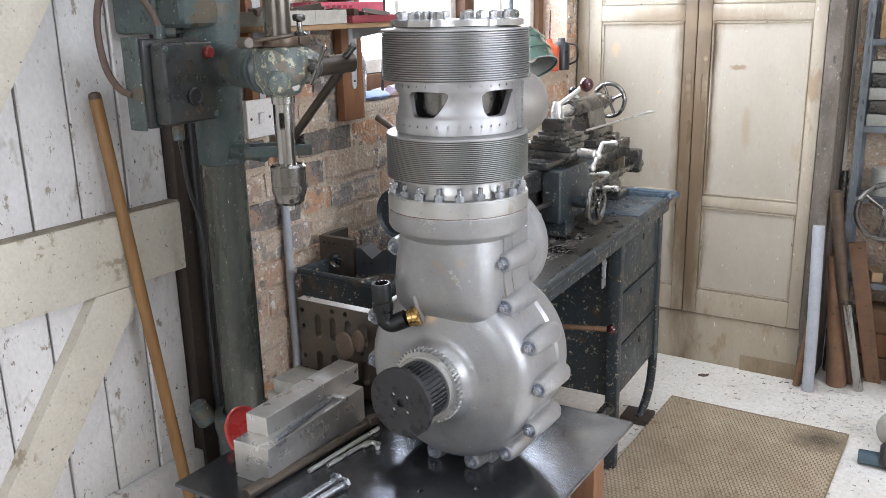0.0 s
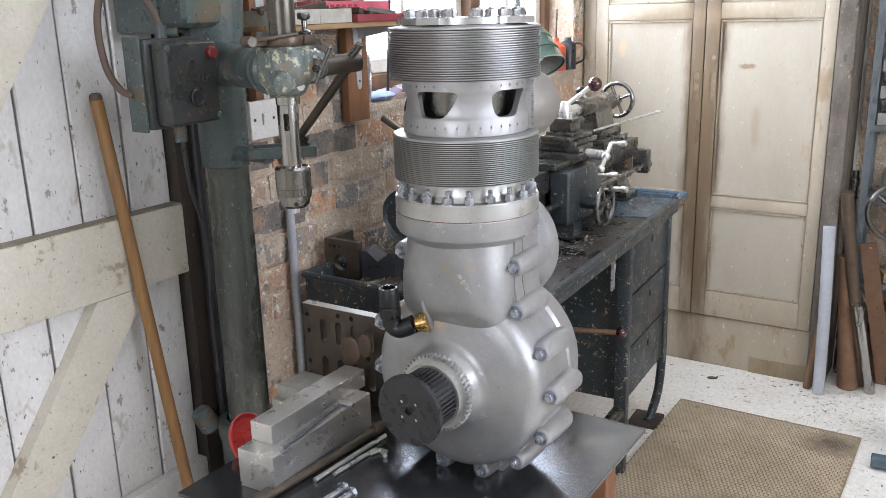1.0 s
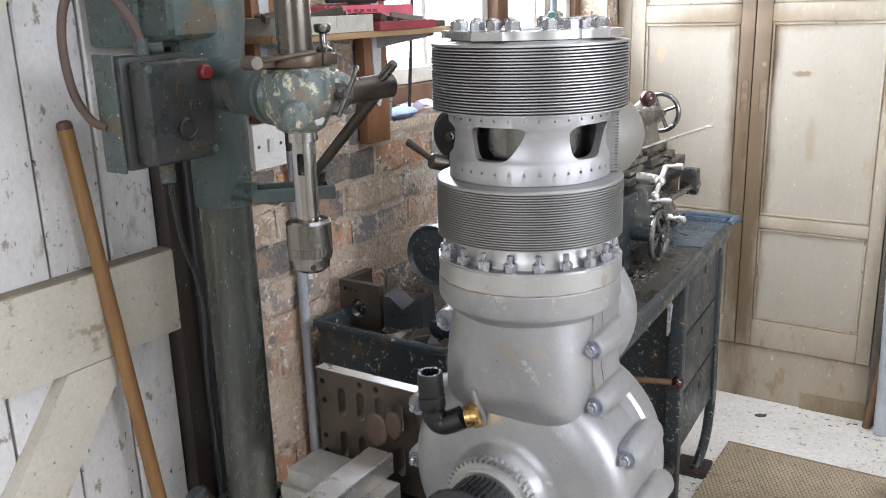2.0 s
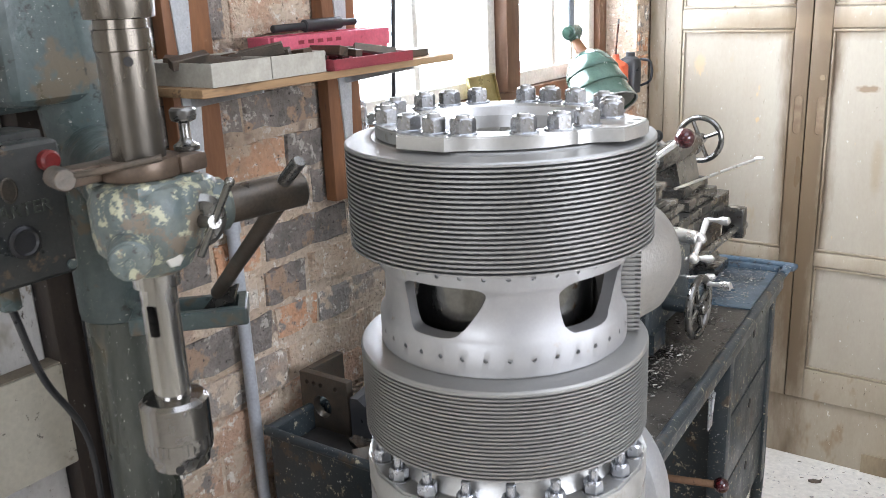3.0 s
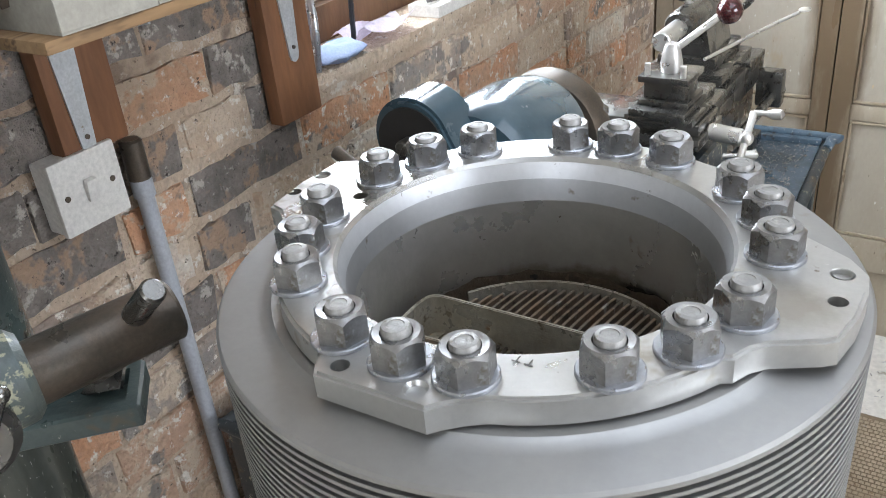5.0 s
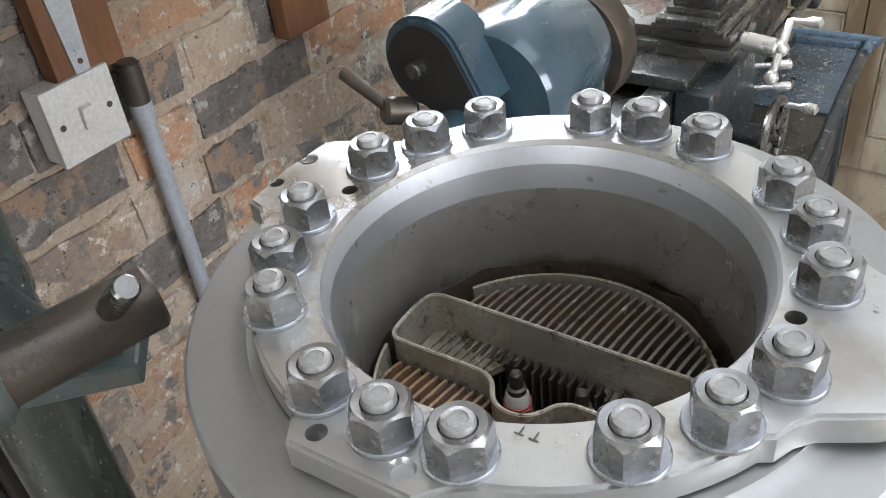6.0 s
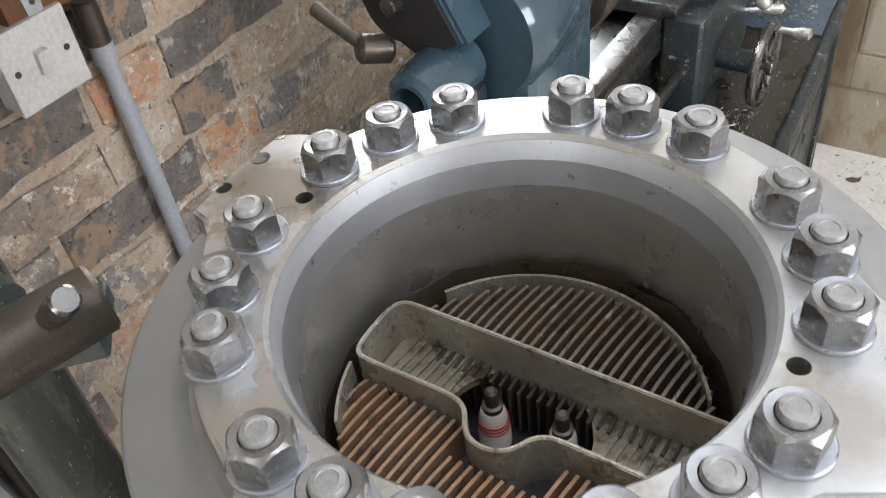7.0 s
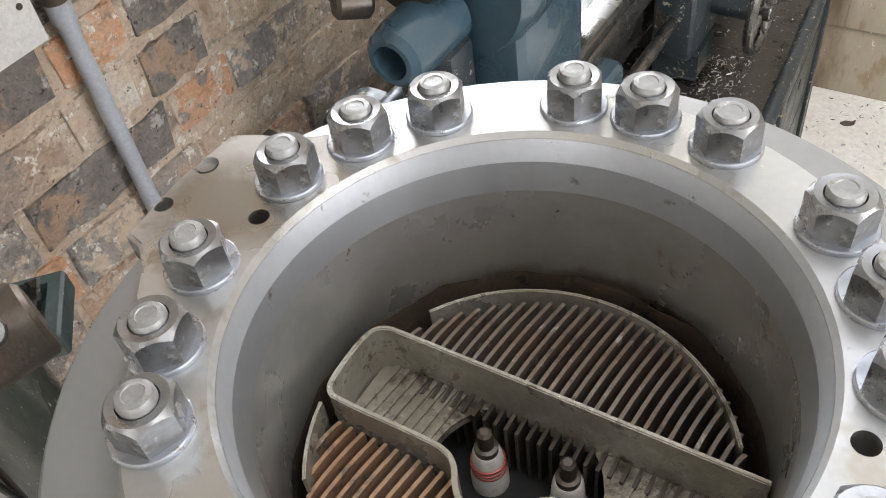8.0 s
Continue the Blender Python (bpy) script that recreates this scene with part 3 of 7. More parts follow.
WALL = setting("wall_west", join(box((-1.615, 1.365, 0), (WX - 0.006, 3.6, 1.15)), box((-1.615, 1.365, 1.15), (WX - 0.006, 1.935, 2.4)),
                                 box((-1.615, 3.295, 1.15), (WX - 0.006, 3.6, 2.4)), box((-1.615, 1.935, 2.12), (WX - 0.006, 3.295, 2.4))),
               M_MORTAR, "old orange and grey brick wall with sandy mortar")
setting("wall_door_lintel", box((-1.6, -1.7, 2.1), (-1.42, 1.365, 2.4)), M_PLASTER)
setting("wall_door_side", box((-1.6, -1.7, 0), (-1.42, 0.45, 2.1)), M_PLASTER)
setting("window_sill", box((-1.50, 1.94, 1.15), (WX + 0.008, 3.29, 1.174), 0.004), M_MORTAR, "rough mortared brick window sill")

# window: stained outer frame, mullion and white casements
WIN = thing("window_1", (-1.54, 2.6, 1.174), "stained wooden window with white inner casements", "window", kind="structure")
part("window_frame", join(box((-1.56, 1.94, 1.174), (-1.49, 3.29, 1.235), 0.004), box((-1.56, 1.94, 2.07), (-1.49, 3.29, 2.118), 0.004),
                          box((-1.56, 1.94, 1.236), (-1.49, 1.985, 2.069), 0.004), box((-1.56, 3.245, 1.236), (-1.49, 3.29, 2.069), 0.004)), M_WINWOOD, WIN)
part("mullion", box((-1.565, 2.66, 1.236), (-1.475, 2.725, 2.069), 0.005), M_WINWOOD, WIN)
for y0, y1 in ((1.987, 2.658), (2.727, 3.243)):
    part("casement", join(box((-1.545, y0, 1.237), (-1.51, y1, 1.277), 0.003), box((-1.545, y0, 2.03), (-1.51, y1, 2.068), 0.003), box((-1.545, y0, 1.278), (-1.51, y0 + 0.035, 2.029), 0.003),
                          box((-1.545, y1 - 0.035, 1.278), (-1.51, y1, 2.029), 0.003), box((-1.54, (y0 + y1) / 2 - 0.01, 1.278), (-1.515, (y0 + y1) / 2 + 0.01, 2.029), 0.003)), M_WINWHITE, WIN)
    pane = part("pane", box((-1.531, y0 + 0.034, 1.276), (-1.527, y1 - 0.034, 2.031)), M_GLASS, WIN)
    pane.visible_shadow = False

# plank door with ledge, braces and bottom rail
DOOR = thing("door_1", (-1.42, 0.87, 0.0), "white boarded ledged and braced workshop door", "door", kind="structure")
edges = [0.45, 0.54, 0.648, 0.756, 0.864, 0.971, 1.074, 1.185, 1.287]
for i, (a, b) in enumerate(zip(edges, edges[1:])):
    part("plank", box((-1.435, a + 0.0022, 0.03), (-1.405 + 0.002 * (i % 2), b - 0.0022, 2.09), 0.003, 1), M_WHITEW, DOOR)
# added sheet, near-black so that the gaps between planks read as shaded
part("backing", box((-1.445, 0.452, 0.03), (-1.4365, 1.285, 2.088)), M_DARK, DOOR, "dark sheet that paints the shade in the plank gaps")
part("rail", box((-1.405, 0.45, 0.885), (-1.372, 1.289, 1.035), 0.004), M_CREAMW, DOOR)
part("rail_top_dirt", box((-1.404, 0.452, 1.0352), (-1.374, 1.287, 1.0375)), M_DIRT, DOOR, "dust lying along the ledge")
part("bottom_rail", box((-1.405, 0.45, 0.33), (-1.378, 1.287, 0.44), 0.004), M_WHITEW, DOOR)
part("top_rail", box((-1.405, 0.45, 1.78), (-1.372, 1.289, 1.93), 0.004), M_CREAMW, DOOR)
side = Matrix(((0, 0, 1, 0), (1, 0, 0, 0), (0, 1, 0, 0), (0, 0, 0, 1)))
part("brace", prism([(1.058, 0.884), (1.178, 0.884), (0.845, 0.442), (0.725, 0.442)], -1.4045, -1.374, side), M_CREAMW, DOOR)
part("brace", prism([(1.27, 1.779), (1.14, 1.779), (0.64, 1.036), (0.77, 1.036)], -1.4045, -1.374, side), M_CREAMW, DOOR)
setting("door_post", box((-1.44, 1.289, 0), (-1.375, 1.366, 2.1), 0.004), M_TAR, "tarry black-brown timber door post")
BROOM = thing("broom_handle", (-1.295, 1.215, 0.0), "varnished wooden broom handle leaning on the white door", "broom handle")
part("shaft", tube([(-1.3845, 1.1225, 1.268), (-1.350, 1.155, 0.80), (-1.295, 1.215, 0.0)], 0.0125, 16, 8), M_BROOM, BROOM)
part("worn_tip", lathe([(0.0125, 0.0), (0.0124, 0.006), (0.0105, 0.011), (0.006, 0.0135), (0.0, 0.014)], 16, along((-1.3845, 1.1225, 1.268), (-1.3858, 1.1212, 1.285))), M_HOSE, BROOM, "dark rounded worn tip")

# ---- the engine ----
CX, CY, TZ = -0.657, 1.27, 0.632     # cylinder axis and table top
KZ = 0.817                           # crankshaft height
UP = Matrix.Translation((CX, CY, 0))
FWD = Matrix.Translation((CX, 0, KZ)) @ Matrix(((1, 0, 0, 0), (0, 0, 1, 0), (0, -1, 0, 0), (0, 0, 0, 1)))   # local z runs along +y
ENGINE = thing("engine", (CX, CY, TZ), "large single-cylinder finned aluminium engine standing on a steel plate", "engine")


def turn(a):
    return Matrix.Rotation(radians(a), 4, "Z")


def fins(z0, z1, r, core, count, top, bottom):
    """Profile of a stack of thin round cooling fins."""
    prof = [(core - 0.02, z0 - bottom), (core, z0 - bottom)]
    pitch = (z1 - z0) / count
    for i in range(count):
        a = z0 + i * pitch
        prof += [(core, a), (r, a + 0.0002), (r, a + pitch * 0.49), (core, a + pitch * 0.51)]
    prof += [(core, z1), (core - 0.02, z1 + top)]
    return prof


up = fins(1.315, 1.3899, 0.1185, 0.096, 22, 0.0, 0.0)
up = up[:-2] + [(0.1185, 1.3900), (0.1185, 1.3918), (0.1174, 1.3928), (0.112, 1.3934), (0.104, 1.3939), (0.0995, 1.3944), (0.098, 1.3954), (0.0, 1.3954)]
wall_cut = lathe([(0.0, 1.30), (0.0712, 1.30), (0.0712, 1.41), (0.0, 1.41)], 96, UP)
part("upper_fin_block", cut(lathe([(0.0, 1.3145)] + up, 128, UP), wall_cut), M_FIN, ENGINE, "stack of thin machined aluminium cooling fins")
lo = fins(1.160, 1.2265, 0.1165, 0.094, 22, 0.0, 0.0)
lo = lo[:-2] + [(0.1165, 1.2266), (0.1165, 1.2288), (0.1152, 1.2305), (0.106, 1.2325), (0.0, 1.2325)]
part("lower_fin_block", lathe([(0.0, 1.1595)] + lo, 128, UP), M_FIN, ENGINE, "stack of thin machined aluminium cooling fins")

# ported middle section: waisted sleeve with five windows
sleeve = lathe([(0.0985, 1.2328), (0.0992, 1.2335), (0.0992, 1.2565), (0.0975, 1.2595), (0.0945, 1.267), (0.0938, 1.28), (0.095, 1.292), (0.0975, 1.2965), (0.0992, 1.300), (0.0992, 1.3148),
                (0.086, 1.3148), (0.084, 1.295), (0.084, 1.255), (0.086, 1.2328)], 120, UP, True)
ports = []
for k in range(5):
    a = -86.5 + 73.5 * k
    w = Matrix(((0, 0, 1, 0), (1, 0, 0, 0), (0, 1, 0, 0), (0, 0, 0, 1)))
    outline = [(-0.0295, 1.2985), (0.0, 1.2985), (0.0305, 1.2985), (0.0285, 1.288), (0.014, 1.2655), (0.006, 1.2615), (-0.012, 1.2615), (-0.0235, 1.2625), (-0.0275, 1.278)]
    for _ in range(3):
        outline = [((a[0] * (1 - s) + b[0] * s), (a[1] * (1 - s) + b[1] * s)) for a, b in zip(outline, outline[1:] + outline[:1]) for s in (0.25, 0.75)]
    outline = [(x * 1.17, 1.2795 + (z - 1.2795) * 1.09) for x, z in outline]
    ports.append(prism(outline, 0.075, 0.12, UP @ turn(a) @ w))
dots = []
for k in range(36):
    a = radians(10 * k + 4)
    for z in (1.2465, 1.3075):
        d = Vector((math.cos(a), math.sin(a), 0))
        c = Vector((CX, CY, z))
        dots.append(rod(c + d * 0.0965, c + d * 0.105, 0.0018, seg=10))
part("port_sleeve", cut(cut(sleeve, *ports), *dots), M_SATIN, ENGINE, "ported aluminium sleeve with large windows and small drillings")
part("liner", lathe([(0.0725, 1.233), (0.0725, 1.3145)], 64, UP), M_LINER, ENGINE, "dark shiny cylinder liner behind the ports")
STRIP = part("fin_strip", moved(box((0.088, -0.005, 1.233), (0.1045, 0.005, 1.3145)), UP @ turn(27)), M_FIN, ENGINE, "narrow vertical strip of short fins")
SF = mesh_of("short_fin", box((0.090, -0.0075, 0.0), (0.109, 0.0075, 0.0019)), M_FIN)
for k in range(22):
    again("short_fin", SF, STRIP, turn(27) @ Matrix.Translation((0, 0, 1.235 + k * 0.0036 - TZ)))

# head flange with three lugs
R0, out = 0.0945, []


def arc(a0, a1, r, n=10):
    return [(r * math.cos(radians(a0 + (a1 - a0) * i / n)), r * math.sin(radians(a0 + (a1 - a0) * i / n))) for i in range(n + 1)]


out += [(0.019, -0.1005), (0.0225, -0.0965), (0.027, -0.0925)] + arc(-70, -27, R0)
out += [(0.0875, -0.041), (0.0905, -0.0345), (0.0945, -0.0300), (0.1000, -0.0270), (0.1080, -0.0225), (0.1115, -0.0195), (0.1140, -0.0050), (0.1142, 0.0100), (0.1125, 0.0210), (0.1060, 0.0290), (0.0985, 0.0335), (0.0900, 0.0385), (0.0840, 0.0445)]
out += arc(33, 152, R0, 24)
out += [(-0.090, 0.0395), (-0.098, 0.036), (-0.108, 0.033), (-0.1155, 0.029), (-0.1165, 0.004), (-0.1135, -0.019), (-0.107, -0.0205), (-0.1005, -0.0255), (-0.094, -0.034)]
out += arc(-154, -107, R0) + [(-0.0205, -0.1015)]
flange = prism(out, 1.3965, 1.4060, UP, 0.0012)
holes = [lathe([(0, 1.30), (0.0722, 1.30), (0.0722, 1.4041), (0.0755, 1.4085), (0, 1.4085)], 96, UP)]
for x, y in ((-0.015, -0.095), (0.012, -0.094), (-0.112, 0.014), (-0.112, -0.005), (-0.082, 0.003), (0.079, 0.004), (0.105, 0.017), (0.107, 0.0)):
    holes.append(rod((CX + x, CY + y, 1.385), (CX + x, CY + y, 1.42), 0.0031, seg=20))
    holes.append(lathe([(0, 1.4043), (0.0031, 1.4043), (0.0043, 1.4067), (0, 1.4067)], 20, Matrix.Translation((CX + x, CY + y, 0))))
FL = part("head_flange", cut(flange, *holes), M_ALU, ENGINE, "thick scuffed aluminium flange with three drilled lugs")
# near-black ring added as the shade in the gap under the head flange
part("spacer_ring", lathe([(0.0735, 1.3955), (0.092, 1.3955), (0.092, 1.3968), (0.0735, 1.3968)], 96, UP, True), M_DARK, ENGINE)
for dx in (0.0, 0.0042):
    part("stamped_mark", join(box((CX + 0.0305 + dx, CY - 0.0705, 1.4061), (CX + 0.0333 + dx, CY - 0.0701, 1.40625)), box((CX + 0.0317 + dx, CY - 0.070, 1.4061), (CX + 0.0321 + dx, CY - 0.0675, 1.40625))), M_MARK, ENGINE)


def nut_mesh(af, h, chamfer):
    """A hexagon nut with turned chamfers at both ends."""
    bm = bmesh.new()
    R, rc = af / math.sqrt(3), af / 2 * 0.985
    rings = []
    n = 36
    def hexr(i):
        a = (i * 360 / n) % 60 - 30
        return af / 2 / math.cos(radians(a))
    for z, f in ((0, 0), (0, 2), (h - chamfer * 1.7, 2), (h, 1)):
        ring = []
        for i in range(n):
            r = hexr(i)
            t = (r - af / 2) / (R - af / 2)
            if f == 0:
                r = 0.0055 * af / 0.016
            elif f == 1:
                r = af / 2 * 0.93
            zz = z + (chamfer * 1.1 * (1 - t) if f == 2 and z > 0 else 0)
            ring.append(bm.verts.new((r * math.cos(2 * math.pi * i / n), r * math.sin(2 * math.pi * i / n), zz)))
        rings.append(ring)
    inner = [bm.verts.new((0.0052 * af / 0.016 * math.cos(2 * math.pi * i / n), 0.0052 * af / 0.016 * math.sin(2 * math.pi * i / n), h - 0.0003)) for i in range(n)]
    for a, b in zip(rings, rings[1:] + [inner]):
        for i in range(n):
            bm.faces.new((a[i], a[(i + 1) % n], b[(i + 1) % n], b[i]))
    bmesh.ops.recalc_face_normals(bm, faces=bm.faces)
    return bm


NUT = mesh_of("nut", nut_mesh(0.0158, 0.0100, 0.0012), M_NUT, 24)
WASHER = mesh_of("washer", lathe([(0.005, 0), (0.0103, 0), (0.0103, 0.0011), (0.0099, 0.0015), (0.005, 0.0015)], 32, None, True), M_ZINC)
STUD = mesh_of("stud", lathe([(0.0047, 0.0), (0.0047, 0.0124), (0.0042, 0.0133), (0.0028, 0.0135), (0.0026, 0.0132), (0, 0.0132)], 24), M_STUD)
rnd = random.Random(4)
STUDS = (-105.7, -89.4, -74.7, -133.1, -149.0, -167.0, 166.6, 149.8, 133.2, 105.2, 90.6, 73.7, 47.2, 30.7, 14.0, -13.2, -29.8, -47.2)
for a in STUDS:
    at = Matrix.Translation((0.0858 * math.cos(radians(a)), 0.0858 * math.sin(radians(a)), 1.4061 - TZ))
    nut = again("nut", NUT, ENGINE, at @ Matrix.Translation((0, 0, 0.0015)) @ turn(rnd.uniform(0, 60)))
    again("washer", WASHER, nut, Matrix.Translation((rnd.uniform(-.0006, .0006), rnd.uniform(-.0006, .0006), -0.0015)))
    again("stud", STUD, nut, Matrix.Translation((0, 0, -0.0015 + rnd.uniform(-.0008, .0006))))

# inside the head: bore wall, duct box, gill plates and spark plugs
part("seat_band", lathe([(0.0721, 1.4040), (0.0718, 1.4030), (0.0702, 1.3968)], 96, UP), M_SEAT, ENGINE, "bright turned seat at the bore mouth")
part("bore_band", lathe([(0.0702, 1.3968), (0.0681, 1.3870)], 96, UP), M_BAND, ENGINE, "smooth grey turned step in the bore")
part("head_bore", lathe([(0.0681, 1.3870), (0.0672, 1.352), (0.0682, 1.330), (0.0682, 1.312)], 96, UP), M_BORE, ENGINE, "stepped oily aluminium bore wall")
# near-black disc, standing in for the shade below the gills
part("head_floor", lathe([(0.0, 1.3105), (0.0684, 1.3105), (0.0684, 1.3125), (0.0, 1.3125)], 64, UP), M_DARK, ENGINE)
carbon = lathe([(0.06705, 1.3480), (0.0670, 1.3465), (0.0671, 1.338), (0.0676, 1.3135)], 192, UP)
for v in carbon.verts:
    if v.co.z > 1.345:
        w = v.co - Vector((CX, CY, 0))
        v.co.z += 0.0030 * noise.noise(w * 55.0) + 0.0016 * noise.noise(w * 190.0) + 0.045 * max(0.0, w.y)
part("carbon_ring", carbon, M_CARBON, ENGINE, "ragged black-brown scorched band round the bore")


def wall_strip(points, z0, z1, t):
    """A thin upright sheet that follows a line in plan."""
    p = [Vector((x, y)) for x, y in points]
    left, right = [], []
    for i, q in enumerate(p):
        d = (p[min(i + 1, len(p) - 1)] - p[max(i - 1, 0)]).normalized()
        s = Vector((-d.y, d.x)) * t / 2
        left.append(tuple(q + s))
        right.append(tuple(q - s))
    return prism(left + right[::-1], z0, z1, UP, 0.0004)


loop = [(0.064, 0.0175), (-0.053, 0.0170), (-0.0585, 0.0160), (-0.0612, 0.0125), (-0.0618, 0.004), (-0.0612, -0.008), (-0.0595, -0.0118), (-0.056, -0.0132), (-0.022, -0.0124), (-0.016, -0.0135), (-0.0122, -0.0165),
        (-0.0095, -0.0215), (-0.0055, -0.0250), (0.0, -0.0258), (0.0055, -0.0243), (0.0092, -0.0205), (0.012, -0.0150), (0.0165, -0.0124), (0.022, -0.0120), (0.0655, -0.0120)]
for _ in range(2):
    loop = loop[:1] + [((p[0] * (1 - f) + q[0] * f), (p[1] * (1 - f) + q[1] * f)) for p, q in zip(loop, loop[1:]) for f in (0.25, 0.75)] + loop[-1:]
part("duct_wall", wall_strip(loop, 1.333, 1.3555, 0.0017), M_DUCT, ENGINE, "thin greasy sheet wall round the spark plugs")
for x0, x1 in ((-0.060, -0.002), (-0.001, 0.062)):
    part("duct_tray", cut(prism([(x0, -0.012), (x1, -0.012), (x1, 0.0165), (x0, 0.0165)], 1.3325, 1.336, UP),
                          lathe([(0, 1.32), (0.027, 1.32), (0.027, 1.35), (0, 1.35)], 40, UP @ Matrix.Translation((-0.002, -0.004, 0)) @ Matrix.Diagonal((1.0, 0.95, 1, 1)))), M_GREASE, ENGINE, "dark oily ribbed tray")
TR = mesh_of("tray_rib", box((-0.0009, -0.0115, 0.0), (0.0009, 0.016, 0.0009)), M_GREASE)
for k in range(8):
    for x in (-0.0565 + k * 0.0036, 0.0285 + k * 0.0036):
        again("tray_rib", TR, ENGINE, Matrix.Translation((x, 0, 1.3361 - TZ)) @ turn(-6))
gill = box((-0.00065, 0.0, 0.0), (0.00065, 1.0, 0.016))
bmesh.ops.subdivide_edges(gill, edges=[e for e in gill.edges if abs(e.verts[0].co.y - e.verts[1].co.y) > 0.5], cuts=5)
for v in gill.verts:
    v.co.x += 0.0030 * (v.co.y - 0.5) ** 2 + 0.04 * (v.co.z - 0.008)
rusty = mesh_of("gill", gill.copy(), M_RUSTGILL)
rib = mesh_of("gill", gill, M_SOOT)
rim_pts = [(0.0605 * math.cos(radians(a)), 0.0605 * math.sin(radians(a))) for a in range(28, 154, 6)]
part("gill_rim", wall_strip(rim_pts, 1.338, 1.3495, 0.0012), M_DUCT, ENGINE)
part("gill_rim", wall_strip([(0.0625 * math.cos(radians(a)), 0.0625 * math.sin(radians(a))) for a in range(-166, -138, 4)], 1.338, 1.353, 0.0011), M_DUCT, ENGINE)
for i in range(31):
    x = -0.0575 + i * 0.0038
    ytop = math.sqrt(max(0.0, 0.0600 ** 2 - x * x)) if abs(x) < 0.0575 else 0.02
    if ytop > 0.022:
        again("gill", rib, ENGINE, Matrix.Translation((x, 0.0188, 1.3305 - TZ)) @ Matrix.Rotation(radians(-7), 4, "Z") @ Matrix.Diagonal((1, ytop - 0.0188, 1, 1)))
    ylow = math.sqrt(max(0.0, 0.0640 ** 2 - x * x))
    y1 = -0.0145 if abs(x) > 0.017 else -0.0275
    if ylow > 0.02:
        again("gill", rusty, ENGINE, Matrix.Translation((x, -ylow, 1.3290 - TZ)) @ Matrix.Rotation(radians(-5), 4, "Z") @ Matrix.Diagonal((1, ylow + y1, 1, 1)))
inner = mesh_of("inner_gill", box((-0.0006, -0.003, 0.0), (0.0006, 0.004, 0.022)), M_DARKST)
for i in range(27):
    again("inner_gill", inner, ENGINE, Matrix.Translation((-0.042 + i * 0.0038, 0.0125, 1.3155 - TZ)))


def spark_plug(x, y, h, bands):
    m = Matrix.Translation((CX + x, CY + y, 1.3126))
    plug = part("spark_plug", lathe([(0, 0), (0.0062, 0), (0.0062, 0.006), (0.0056, 0.007), (0.0053, h - 0.006), (0.0047, h - 0.001), (0.0040, h), (0, h)], 28, m), M_CERAM, ENGINE, "white ceramic spark plug")
    part("terminal", lathe([(0.0038, h - 0.0005), (0.0038, h + 0.0025), (0.0026, h + 0.003), (0.0024, h + 0.0055), (0.0028, h + 0.006), (0.0024, h + 0.0095), (0.0014, h + 0.0105), (0, h + 0.0105)], 20, m), M_DARKST, plug, "dark threaded terminal")
    for b in bands:
        part("red_band", lathe([(0.0052, b), (0.00572, b + 0.0002), (0.00572, b + 0.001), (0.0052, b + 0.0012)], 28, m), M_REDBAND, plug, "thin red painted band")


spark_plug(-0.0155, 0.004, 0.0185, (0.0085, 0.0105, 0.0125))
spark_plug(0.0115, 0.0055, 0.0200, ())

# crankcase mouth: nutted upper flange, lower flange, neck
facets = []
for k in range(20):
    a = radians(18 * k + 6)
    facets.append((0.1172 * math.cos(a), 0.1172 * math.sin(a)))
part("cylinder_flange", prism(facets, 1.1065, 1.1325, UP, 0.002), M_ALU, ENGINE, "faceted aluminium cylinder flange")
part("joint_line", lathe([(0.1158, 1.1045), (0.1158, 1.107)], 64, UP), M_RUST, ENGINE, "thin brown gasket line")
part("cylinder_foot", lathe([(0.0995, 1.132), (0.0965, 1.138), (0.094, 1.145), (0.094, 1.162)], 64, UP), M_ALU, ENGINE)
BN = mesh_of("base_nut", join(nut_mesh(0.0135, 0.0095, 0.0014), lathe([(0.0055, -0.0012), (0.0085, -0.0012), (0.0085, 0.0)], 20), lathe([(0.0038, 0.008), (0.0038, 0.0185), (0.003, 0.0195), (0, 0.0195)], 16)), M_ZINC, 24)
for k in range(20):
    a = radians(18 * k - 3)
    again("base_nut", BN, ENGINE, Matrix.Translation((0.1065 * math.cos(a), 0.1065 * math.sin(a), 1.1337 - TZ)) @ turn(rnd.uniform(0, 60)))
part("mouth_flange", lathe([(0.09, 1.1055), (0.1155, 1.1055), (0.1168, 1.104), (0.1172, 1.080), (0.1135, 1.073), (0.104, 1.068), (0.0985, 1.060), (0.09, 1.05)], 72, UP), M_CAST, ENGINE)

# crankcase: domed disc body, upright neck, flanged joint with bosses and bolts
body = lathe([(0.0, 1.172), (0.060, 1.172), (0.064, 1.176), (0.068, 1.186), (0.075, 1.1925), (0.084, 1.1955), (0.120, 1.2020), (0.139, 1.2075), (0.1485, 1.2135), (0.1550, 1.2225), (0.1580, 1.234), (0.1585, 1.246), (0.1585, 1.30),
              (0.154, 1.325), (0.138, 1.345), (0.0, 1.350)], 96, FWD)
CASE = part("crankcase", body, M_CAST, ENGINE, "sand-cast aluminium crankcase with a domed face")
neck = []
n = 48
